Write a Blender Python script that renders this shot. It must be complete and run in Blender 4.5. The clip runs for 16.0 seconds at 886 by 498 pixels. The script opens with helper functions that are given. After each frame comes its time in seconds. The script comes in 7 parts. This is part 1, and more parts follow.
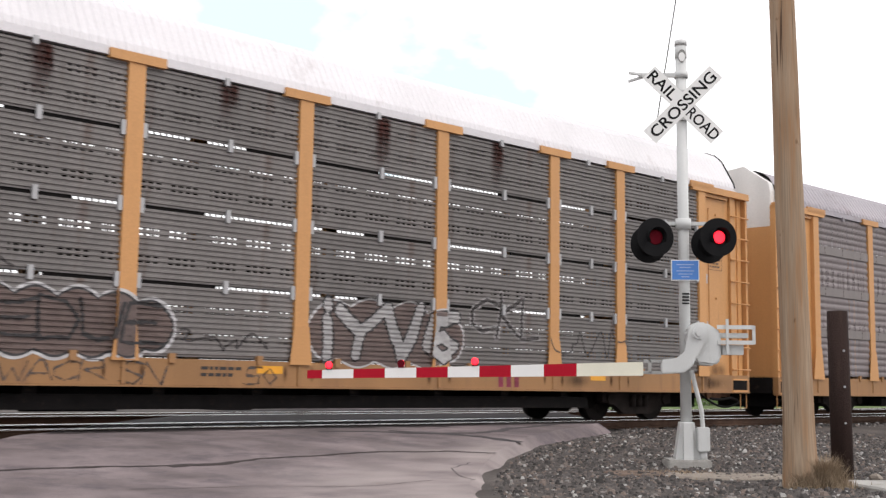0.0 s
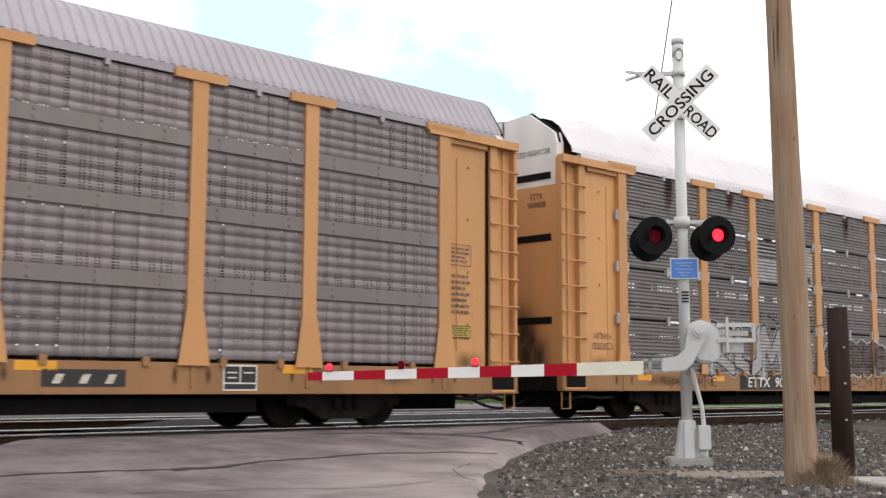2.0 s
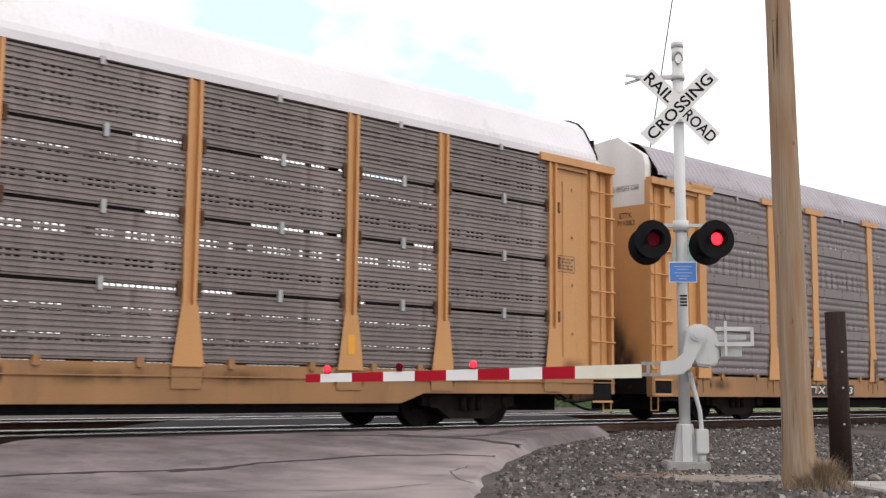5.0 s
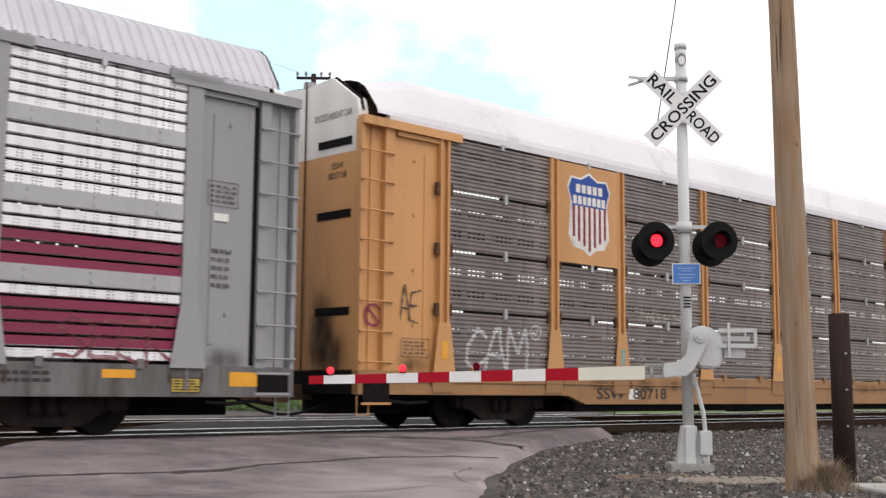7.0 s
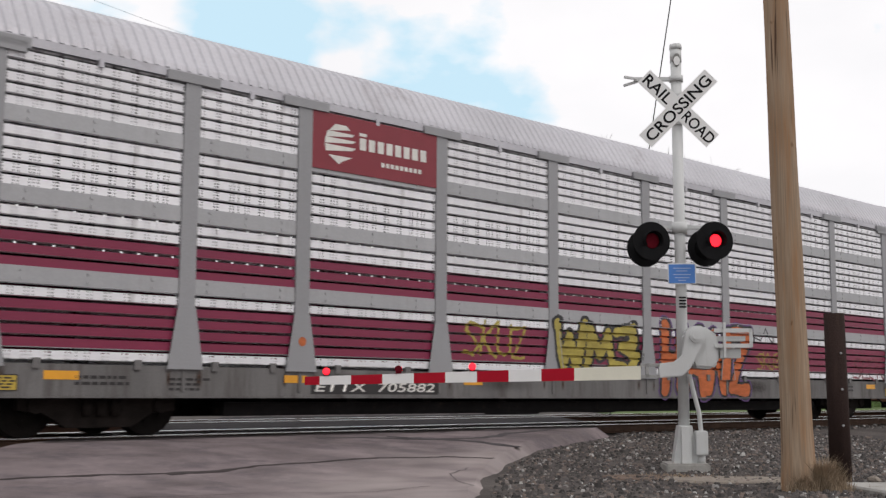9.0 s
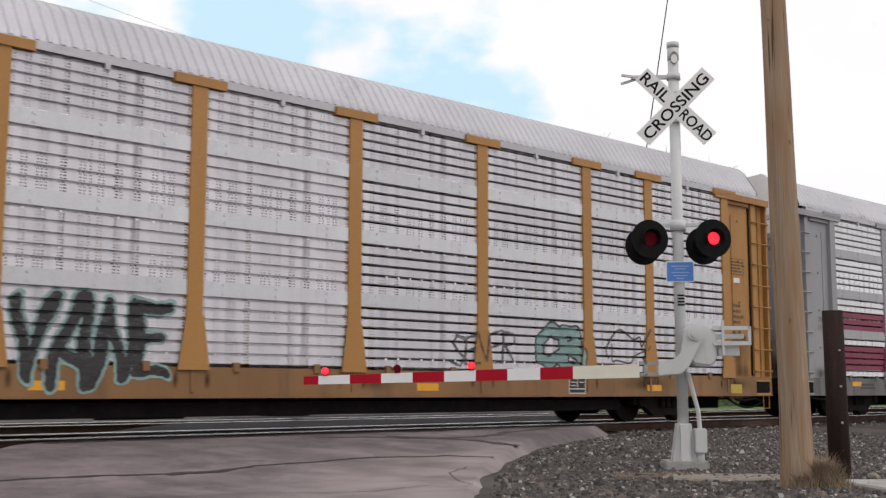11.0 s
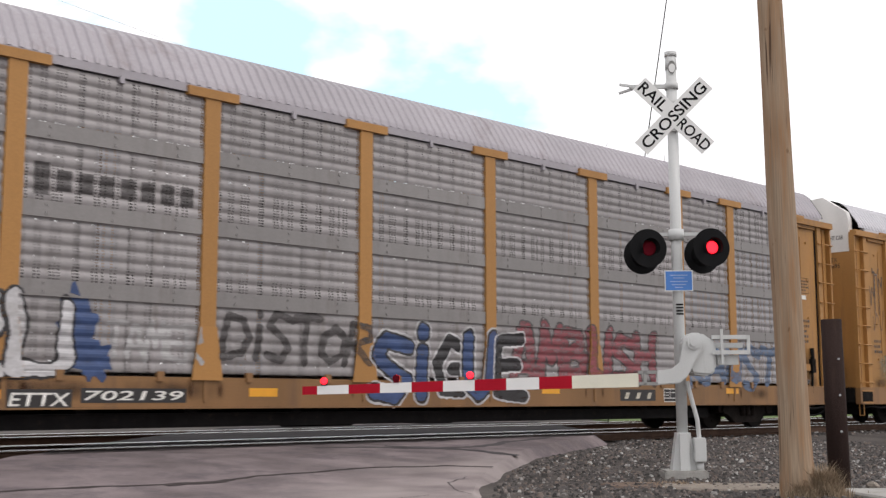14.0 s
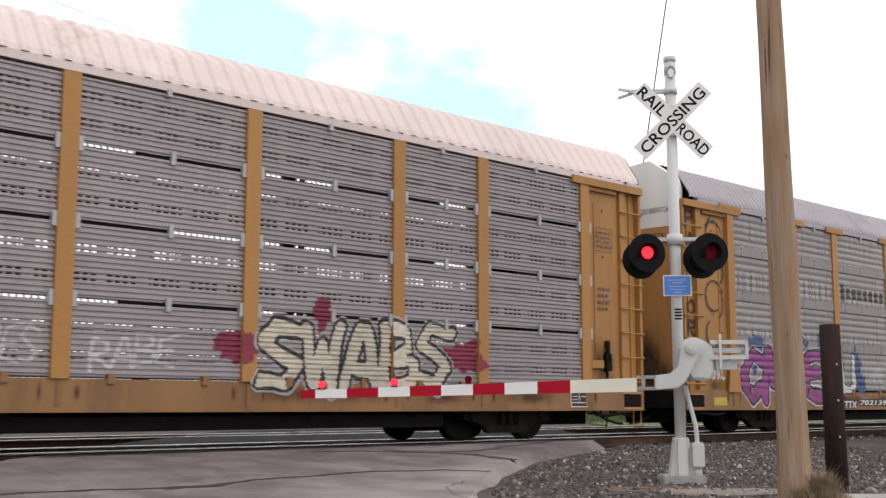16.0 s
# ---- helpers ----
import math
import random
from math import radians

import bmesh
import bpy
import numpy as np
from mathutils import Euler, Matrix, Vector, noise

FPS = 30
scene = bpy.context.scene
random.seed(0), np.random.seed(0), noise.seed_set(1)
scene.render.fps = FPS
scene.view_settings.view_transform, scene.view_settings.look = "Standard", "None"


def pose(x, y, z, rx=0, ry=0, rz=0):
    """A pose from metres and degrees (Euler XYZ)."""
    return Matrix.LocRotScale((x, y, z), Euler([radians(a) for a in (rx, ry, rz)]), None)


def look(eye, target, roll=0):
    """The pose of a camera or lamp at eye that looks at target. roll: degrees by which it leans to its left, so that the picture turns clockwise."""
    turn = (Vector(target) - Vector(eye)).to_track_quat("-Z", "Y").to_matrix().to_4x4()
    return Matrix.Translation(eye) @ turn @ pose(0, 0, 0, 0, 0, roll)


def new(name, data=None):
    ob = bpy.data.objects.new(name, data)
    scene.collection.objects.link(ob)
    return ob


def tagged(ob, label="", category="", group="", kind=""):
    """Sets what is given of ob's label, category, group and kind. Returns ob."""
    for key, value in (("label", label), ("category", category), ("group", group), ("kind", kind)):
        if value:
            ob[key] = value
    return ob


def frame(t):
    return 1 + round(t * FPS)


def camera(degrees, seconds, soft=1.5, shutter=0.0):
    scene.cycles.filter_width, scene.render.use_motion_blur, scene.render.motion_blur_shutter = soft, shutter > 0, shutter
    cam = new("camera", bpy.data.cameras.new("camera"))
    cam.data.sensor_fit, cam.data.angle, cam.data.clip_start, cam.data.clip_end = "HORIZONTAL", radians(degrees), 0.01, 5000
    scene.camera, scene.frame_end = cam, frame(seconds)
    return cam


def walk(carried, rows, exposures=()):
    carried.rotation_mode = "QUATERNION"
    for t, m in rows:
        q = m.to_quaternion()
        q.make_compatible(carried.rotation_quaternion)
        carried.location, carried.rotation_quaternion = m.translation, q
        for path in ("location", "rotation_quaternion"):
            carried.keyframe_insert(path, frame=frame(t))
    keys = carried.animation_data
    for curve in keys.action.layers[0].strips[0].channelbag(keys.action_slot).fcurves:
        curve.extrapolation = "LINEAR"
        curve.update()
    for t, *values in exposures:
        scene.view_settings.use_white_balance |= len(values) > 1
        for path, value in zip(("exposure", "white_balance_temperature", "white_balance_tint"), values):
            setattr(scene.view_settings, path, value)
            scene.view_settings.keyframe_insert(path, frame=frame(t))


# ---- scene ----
# ---- camera ----
EYE = (0.0, 0.0, 0.97)
cam = camera(41.32, 16.0, soft=1.35, shutter=0.12)
PATH = [(0.0, 6.634, -0.814, -44.073), (0.5, 6.670, -0.808, -44.149), (1.0, 6.814, -0.545, -44.054), (1.5, 6.742, -0.307, -44.015), (2.0, 6.674, -0.211, -44.050), (2.5, 6.668, -0.024, -44.220), (3.0, 6.724, 0.034, -44.328), (5.5, 6.770, -0.562, -44.107), (6.0, 6.727, -0.462, -43.977), (6.5, 6.787, -0.397, -43.956), (7.0, 6.870, -0.506, -43.989), (7.5, 6.939, -0.368, -43.961), (8.0, 6.977, -0.415, -44.037), (8.5, 6.988, -0.440, -44.107), (9.0, 6.899, -0.369, -44.185), (9.5, 6.855, -0.469, -44.203), (10.0, 6.838, -0.197, -44.239), (12.5, 6.895, -0.042, -44.237), (13.0, 7.148, -0.045, -44.249), (13.5, 7.297, 0.026, -44.262), (14.0, 7.322, 0.049, -44.290), (14.5, 7.236, -0.330, -44.377), (15.0, 7.270, -0.108, -44.322), (15.5, 7.420, 0.011, -44.402), (16.0, 7.522, -0.118, -44.377)]
EXPOSURES = [(t, e, 6500, 13) for t, e in ((0.0, -0.02), (2.0, -0.12), (5.5, -0.12), (7.0, -0.2), (8.0, -0.4), (9.0, -0.58), (10.0, -0.55), (12.5, -0.48), (14.0, -0.28), (16.0, -0.26))]
walk(cam, [(t, pose(*EYE, 90 + p, r, y)) for t, p, r, y in PATH], EXPOSURES)

# ---- world and sun ----
SUN_EL, SUN_AZ = 52, -75      # degrees; azimuth from +X
world = bpy.data.worlds.new("world")
scene.world = world
world.use_nodes = True


def build_sky():
    nt = world.node_tree
    n, l = nt.nodes, nt.links
    n.clear()
    out = n.new("ShaderNodeOutputWorld")
    sky = n.new("ShaderNodeTexSky")
    sky.sky_type, sky.sun_disc = "NISHITA", False
    sky.sun_elevation, sky.sun_rotation = radians(SUN_EL), radians(90 - SUN_AZ)
    b1 = n.new("ShaderNodeBackground")
    b1.inputs["Strength"].default_value = 0.15
    sky.ozone_density = 3.0
    l.new(sky.outputs[0], b1.inputs[0])
    # broken bright cloud cover
    co = n.new("ShaderNodeTexCoord")
    mp = n.new("ShaderNodeMapping")
    mp.inputs["Scale"].default_value = (1.0, 1.0, 1.8)
    mp.inputs["Location"].default_value = (0.55, 0.2, 0.25)
    l.new(co.outputs["Generated"], mp.inputs[0])
    nz = n.new("ShaderNodeTexNoise")
    nz.inputs["Scale"].default_value, nz.inputs["Detail"].default_value = 2.6, 7
    nz.inputs["Roughness"].default_value = 0.55
    l.new(mp.outputs[0], nz.inputs["Vector"])
    rp = n.new("ShaderNodeValToRGB")
    rp.color_ramp.elements[0].position, rp.color_ramp.elements[1].position = 0.24, 0.34
    rp.color_ramp.elements[0].color = (0.82, 0.82, 0.82, 1)
    cover = nz.outputs[0]
    for d, size, depth in (((0.68, 0.685, 0.262), 0.18, 0.27), ((0.537, 0.792, 0.292), 0.07, 0.25)):
        dist = n.new("ShaderNodeVectorMath")
        dist.operation = "DISTANCE"
        l.new(co.outputs["Generated"], dist.inputs[0])
        dist.inputs[1].default_value = d
        fall = n.new("ShaderNodeMapRange")
        fall.inputs[1].default_value, fall.inputs[2].default_value = size, 0.02
        fall.inputs[3].default_value, fall.inputs[4].default_value = 0.0, depth
        l.new(dist.outputs["Value"], fall.inputs[0])
        sub = n.new("ShaderNodeMath")
        sub.operation = "SUBTRACT"
        l.new(cover, sub.inputs[0])
        l.new(fall.outputs[0], sub.inputs[1])
        cover = sub.outputs[0]
    # ragged cloud edges
    nz3 = n.new("ShaderNodeTexNoise")
    nz3.inputs["Scale"].default_value, nz3.inputs["Detail"].default_value = 11.0, 6
    l.new(mp.outputs[0], nz3.inputs["Vector"])
    rag = n.new("ShaderNodeMath")
    rag.operation = "MULTIPLY_ADD"
    rag.inputs[1].default_value = 0.45
    l.new(nz3.outputs[0], rag.inputs[0])
    off = n.new("ShaderNodeMath")
    off.operation = "SUBTRACT"
    off.inputs[1].default_value = 0.225
    l.new(cover, off.inputs[0])
    l.new(off.outputs[0], rag.inputs[2])
    cover = rag.outputs[0]
    l.new(cover, rp.inputs[0])
    nz2 = n.new("ShaderNodeTexNoise")
    nz2.inputs["Scale"].default_value, nz2.inputs["Detail"].default_value = 5.0, 6
    l.new(mp.outputs[0], nz2.inputs["Vector"])
    cr = n.new("ShaderNodeValToRGB")
    cr.color_ramp.elements[0].position, cr.color_ramp.elements[1].position = 0.35, 0.62
    cr.color_ramp.elements[0].color = (0.92, 0.93, 0.935, 1)
    cr.color_ramp.elements[1].color = (1, 1, 1, 1)
    l.new(nz2.outputs[0], cr.inputs[0])
    b2 = n.new("ShaderNodeBackground")
    b2.inputs["Strength"].default_value = 1.5
    # thin veil over the openings lets the blue through
    veil = n.new("ShaderNodeMapRange")
    veil.inputs[1].default_value, veil.inputs[2].default_value = 0.24, 0.34
    l.new(cover, veil.inputs[0])
    tint = n.new("ShaderNodeMix")
    tint.data_type = "RGBA"
    tint.inputs[6].default_value = (0.68, 0.95, 1.06, 1)
    l.new(veil.outputs[0], tint.inputs[0])
    l.new(cr.outputs[0], tint.inputs[7])
    l.new(tint.outputs[2], b2.inputs[0])
    mx = n.new("ShaderNodeMixShader")
    l.new(rp.outputs[0], mx.inputs[0])
    l.new(b1.outputs[0], mx.inputs[1])
    l.new(b2.outputs[0], mx.inputs[2])
    l.new(mx.outputs[0], out.inputs[0])


build_sky()
sun = new("sun", bpy.data.lights.new("sun", "SUN"))
sun.data.energy, sun.data.angle, sun.data.color = 1.2, radians(25), (1.0, 0.945, 0.88)
_a, _e = radians(SUN_AZ), radians(SUN_EL)
sun.matrix_world = look((math.cos(_a) * math.cos(_e) * 50, math.sin(_a) * math.cos(_e) * 50, math.sin(_e) * 50), (0, 0, 0))

# ---- materials ----
MATS = {}


def mat(name, color, rough=0.7, metal=0.0, vary=0.25, scale=3.0, fine=60.0, bump=0.15, dirt=None, dirt_amount=0.0,
        streak=False, rnd=0.0):
    """A painted or raw surface: colour varied at two scales, dirt in patches or streaks, fine relief."""
    if name in MATS:
        return MATS[name]
    m = bpy.data.materials.new(name)
    m.use_nodes = True
    n, l = m.node_tree.nodes, m.node_tree.links
    bs = n["Principled BSDF"]
    bs.inputs["Roughness"].default_value, bs.inputs["Metallic"].default_value = rough, metal
    if rough >= 0.7 and metal < 0.15:
        bs.inputs["Specular IOR Level"].default_value = 0.12    # dust and grit scatter, with hardly a sheen
    co = n.new("ShaderNodeTexCoord")
    mp = n.new("ShaderNodeMapping")
    l.new(co.outputs["Object"], mp.inputs[0])
    if streak:
        mp.inputs["Scale"].default_value = (1.0, 1.0, 0.12)
    big = n.new("ShaderNodeTexNoise")
    big.inputs["Scale"].default_value, big.inputs["Detail"].default_value = scale, 6
    l.new(mp.outputs[0], big.inputs["Vector"])
    small = n.new("ShaderNodeTexNoise")
    small.inputs["Scale"].default_value, small.inputs["Detail"].default_value = fine, 3
    l.new(co.outputs["Object"], small.inputs["Vector"])
    mul = n.new("ShaderNodeMix")
    mul.data_type, mul.blend_type = "RGBA", "MULTIPLY"
    mul.inputs[0].default_value = 1.0
    mul.inputs[6].default_value = (*color, 1)
    rr = n.new("ShaderNodeMapRange")
    rr.inputs[1].default_value, rr.inputs[2].default_value = 0.25, 0.75
    rr.inputs[3].default_value, rr.inputs[4].default_value = 1 - vary, 1 + vary * 0.6
    l.new(big.outputs[0], rr.inputs[0])
    r2 = n.new("ShaderNodeMapRange")
    r2.inputs[1].default_value, r2.inputs[2].default_value = 0.2, 0.8
    r2.inputs[3].default_value, r2.inputs[4].default_value = 1 - vary * 0.5, 1 + vary * 0.4
    l.new(small.outputs[0], r2.inputs[0])
    pr = n.new("ShaderNodeMath")
    pr.operation = "MULTIPLY"
    l.new(rr.outputs[0], pr.inputs[0])
    l.new(r2.outputs[0], pr.inputs[1])
    last = pr.outputs[0]
    if rnd:
        oi = n.new("ShaderNodeObjectInfo")
        r3 = n.new("ShaderNodeMapRange")
        r3.inputs[3].default_value, r3.inputs[4].default_value = 1 - rnd, 1 + rnd
        l.new(oi.outputs["Random"], r3.inputs[0])
        p2 = n.new("ShaderNodeMath")
        p2.operation = "MULTIPLY"
        l.new(last, p2.inputs[0])
        l.new(r3.outputs[0], p2.inputs[1])
        last = p2.outputs[0]
    l.new(last, mul.inputs[7])
    colour = mul.outputs[2]
    if dirt:
        nz = n.new("ShaderNodeTexNoise")
        nz.inputs["Scale"].default_value, nz.inputs["Detail"].default_value = scale * 1.7, 8
        nz.inputs["Roughness"].default_value = 0.7
        l.new(mp.outputs[0], nz.inputs["Vector"])
        rp = n.new("ShaderNodeMapRange")
        rp.inputs[1].default_value, rp.inputs[2].default_value = 0.62 - dirt_amount * 0.3, 0.8 - dirt_amount * 0.2
        l.new(nz.outputs[0], rp.inputs[0])
        mx = n.new("ShaderNodeMix")
        mx.data_type = "RGBA"
        l.new(rp.outputs[0], mx.inputs[0])
        l.new(colour, mx.inputs[6])
        mx.inputs[7].default_value = (*dirt, 1)
        colour = mx.outputs[2]
    l.new(colour, bs.inputs["Base Color"])
    bp = n.new("ShaderNodeBump")
    bp.inputs["Strength"].default_value, bp.inputs["Distance"].default_value = bump, 0.02
    l.new(small.outputs[0], bp.inputs["Height"])
    l.new(bp.outputs[0], bs.inputs["Normal"])
    MATS[name] = m
    return m


def glow(name, color, strength):
    m = bpy.data.materials.new(name)
    m.use_nodes = True
    bs = m.node_tree.nodes["Principled BSDF"]
    bs.inputs["Base Color"].default_value = (*color, 1)
    bs.inputs["Emission Color"].default_value = (*color, 1)
    bs.inputs["Emission Strength"].default_value = strength
    return m


def perforated(base, name, px, pz, wx, wz, pairs=False, grouped=True, shift=0.0):
    """A copy of a sheet-metal material with real see-through holes: pitch px by pz, hole wx by wz (metres)."""
    if name in MATS:
        return MATS[name]
    m = base.copy()
    m.name = name
    n, l = m.node_tree.nodes, m.node_tree.links
    out = n["Material Output"]
    bs = n["Principled BSDF"]
    co = n.new("ShaderNodeTexCoord")
    sp = n.new("ShaderNodeSeparateXYZ")
    l.new(co.outputs["Object"], sp.inputs[0])

    def math_node(op, a, b):
        k = n.new("ShaderNodeMath")
        k.operation = op
        for i, v in enumerate((a, b)):
            if isinstance(v, (int, float)):
                k.inputs[i].default_value = v
            else:
                l.new(v, k.inputs[i])
        return k.outputs[0]

    def inside(axis, pitch, width, shift=0.0):
        f = math_node("FRACT", math_node("ADD", math_node("DIVIDE", sp.outputs[axis], pitch), 100.0 + shift), 0)
        return math_node("LESS_THAN", f, width / pitch)

    hx = inside("X", px, wx)
    if pairs:
        hx = math_node("MAXIMUM", hx, inside("X", px, wx, 0.22))
        hx = math_node("MAXIMUM", hx, inside("X", px * 1.37, wx, 0.5))
    hole = math_node("MULTIPLY", hx, inside("Z", pz, wz, shift))
    if not pairs and grouped:
        # slots come in groups of two rows, in two stretches of each panel
        hole = math_node("MULTIPLY", hole, inside("Z", pz * 5, pz * 1.95, 0.42))
        hole = math_node("MULTIPLY", hole, inside("X", 0.62, 0.46, 0.3))
    tr = n.new("ShaderNodeBsdfTransparent")
    mx = n.new("ShaderNodeMixShader")
    l.new(hole, mx.inputs[0])
    l.new(bs.outputs[0], mx.inputs[1])
    l.new(tr.outputs[0], mx.inputs[2])
    l.new(mx.outputs[0], out.inputs[0])
    MATS[name] = m
    return m


SILLY = mat("grimy yellow sill paint", (0.315, 0.162, 0.064), 0.6, 0, 0.22, 0.8, 40, 0.06, (0.17, 0.085, 0.045), 0.3, True, 0.05)
SILLG = mat("grimy grey sill paint", (0.155, 0.148, 0.145), 0.6, 0, 0.3, 1.6, 40, 0.1, (0.06, 0.05, 0.045), 0.5, True, 0.05)
SILLO = mat("grimy ochre sill paint", (0.24, 0.122, 0.045), 0.6, 0, 0.25, 0.8, 40, 0.06, (0.11, 0.06, 0.035), 0.35, True, 0.05)
YELLOW = mat("railcar yellow paint", (0.57, 0.287, 0.106), 0.55, 0, 0.22, 0.8, 40, 0.08, (0.16, 0.09, 0.05), 0.12, True, 0.06)
OCHRE = mat("aged yellow paint", (0.40, 0.195, 0.052), 0.6, 0, 0.25, 0.9, 40, 0.08, (0.14, 0.08, 0.045), 0.2, True, 0.06)
GREYPAINT = mat("grey railcar paint", (0.30, 0.30, 0.31), 0.55, 0, 0.15, 0.8, 40, 0.06, (0.14, 0.12, 0.11), 0.1, True, 0.04)
DARKPANEL = mat("weathered dark galvanised sheet", (0.20, 0.185, 0.178), 0.6, 0.25, 0.34, 1.2, 30, 0.1, (0.10, 0.055, 0.04), 0.12, True, 0.10)
GALV = mat("dull galvanised sheet", (0.215, 0.184, 0.184), 0.55, 0.2, 0.2, 1.3, 30, 0.06, (0.13, 0.105, 0.095), 0.1, True, 0.08)
GALV2 = mat("grey galvanised sheet", (0.31, 0.29, 0.29), 0.55, 0.2, 0.22, 1.5, 30, 0.08, (0.17, 0.15, 0.14), 0.12, True, 0.06)
SILVER = mat("bright galvanised sheet", (0.82, 0.81, 0.83), 0.45, 0.15, 0.1, 1.6, 30, 0.04, (0.5, 0.48, 0.48), 0.05, True, 0.05)
PALESHEET = mat("pale mauve galvanised sheet", (0.66, 0.64, 0.67), 0.45, 0.2, 0.16, 2.0, 30, 0.06, (0.26, 0.24, 0.25), 0.2, True, 0.08)
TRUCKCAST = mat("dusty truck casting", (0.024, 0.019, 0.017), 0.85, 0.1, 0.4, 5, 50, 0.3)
LIGHTPANEL = mat("weathered light galvanised sheet", (0.24, 0.203, 0.19), 0.55, 0.2, 0.42, 1.6, 30, 0.1, (0.12, 0.09, 0.08), 0.1, True, 0.08)
MAROON = mat("maroon stripe paint", (0.215, 0.016, 0.055), 0.5, 0, 0.2, 1.0, 30, 0.05)
MAUVEPANEL = mat("weathered mauve-grey sheet", (0.34, 0.31, 0.32), 0.55, 0.25, 0.25, 0.7, 30, 0.1, (0.12, 0.09, 0.08), 0.1, True, 0.08)
BAND = mat("plain galvanised band", (0.2, 0.175, 0.168), 0.5, 0.3, 0.2, 1.2, 30, 0.05, (0.18, 0.15, 0.13), 0.15, True, 0.05)
BANDDARK = mat("dull plain band", (0.25, 0.235, 0.23), 0.5, 0.3, 0.2, 1.2, 30, 0.05, (0.13, 0.1, 0.09), 0.15, True, 0.05)
BANDSILVER = mat("bright plain band", (0.62, 0.62, 0.64), 0.4, 0.3, 0.15, 1.2, 30, 0.05, (0.3, 0.27, 0.26), 0.1, True, 0.05)
BANDGREY = mat("light grey plain band", (0.40, 0.40, 0.41), 0.5, 0.2, 0.15, 1.2, 30, 0.05, (0.25, 0.23, 0.22), 0.1, True, 0.05)
ROOFWHITE = mat("chalky white roof sheet", (0.66, 0.64, 0.66), 0.5, 0.1, 0.12, 0.5, 20, 0.05, (0.42, 0.38, 0.38), 0.12, False)
ROOFGREY = mat("galvanised roof sheet", (0.36, 0.335, 0.36), 0.5, 0.3, 0.15, 0.5, 20, 0.05, (0.22, 0.18, 0.18), 0.15, False)
ROOFSILVER = mat("bright roof sheet", (0.50, 0.49, 0.52), 0.45, 0.3, 0.15, 0.5, 20, 0.05, (0.3, 0.27, 0.28), 0.12, False)
ROOFPINK = mat("faded cream roof sheet", (0.66, 0.56, 0.53), 0.55, 0.1, 0.12, 0.5, 20, 0.05, (0.42, 0.28, 0.22), 0.15, False)
WHITEPAINT = mat("white end paint", (0.74, 0.72, 0.70), 0.55, 0, 0.12, 1.5, 30, 0.05, (0.4, 0.34, 0.28), 0.12, True)
# Also colours the plates and strips that stand in for shaded gaps.
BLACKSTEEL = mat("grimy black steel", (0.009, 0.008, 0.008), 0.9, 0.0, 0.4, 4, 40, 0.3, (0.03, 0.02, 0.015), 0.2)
RUSTSTEEL = mat("brown rusty steel", (0.10, 0.055, 0.035), 0.8, 0.1, 0.35, 4, 50, 0.3, (0.04, 0.025, 0.02), 0.3)
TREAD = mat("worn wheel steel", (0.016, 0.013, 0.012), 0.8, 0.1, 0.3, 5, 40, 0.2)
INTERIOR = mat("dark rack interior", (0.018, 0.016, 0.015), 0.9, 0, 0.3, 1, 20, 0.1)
RAILTOP = mat("polished rail head", (0.95, 0.94, 0.93), 0.16, 1.0, 0.04, 5, 60, 0.01)
RAILSIDE = mat("rusty rail web", (0.09, 0.055, 0.04), 0.8, 0.1, 0.3, 5, 60, 0.2)
TIE = mat("creosoted tie", (0.05, 0.038, 0.03), 0.9, 0, 0.4, 3, 60, 0.5)
ALU = mat("aluminium grey signal paint", (0.57, 0.58, 0.575), 0.5, 0.0, 0.08, 2, 50, 0.04, (0.42, 0.42, 0.40), 0.1, True)
WHITESIGN = mat("white reflective sheet", (0.78, 0.78, 0.77), 0.45, 0, 0.05, 3, 60, 0.02)
BLACKPAINT = mat("matt black paint", (0.011, 0.011, 0.012), 0.85, 0, 0.2, 4, 60, 0.05)
REDSHEET = mat("red reflective sheet", (0.40, 0.009, 0.024), 0.7, 0, 0.14, 3, 60, 0.02)
BLUESHEET = mat("blue sign sheet", (0.07, 0.22, 0.60), 0.45, 0, 0.08, 3, 60, 0.02)
LENS = mat("dark red lens", (0.11, 0.002, 0.009), 0.75, 0, 0.1, 10, 60, 0.05)
GLOWRED = glow("lit red lamp", (1.0, 0.015, 0.03), 2.6)
CONCRETE = mat("weathered concrete", (0.36, 0.35, 0.33), 0.9, 0, 0.2, 3, 40, 0.3, (0.2, 0.18, 0.16), 0.2)


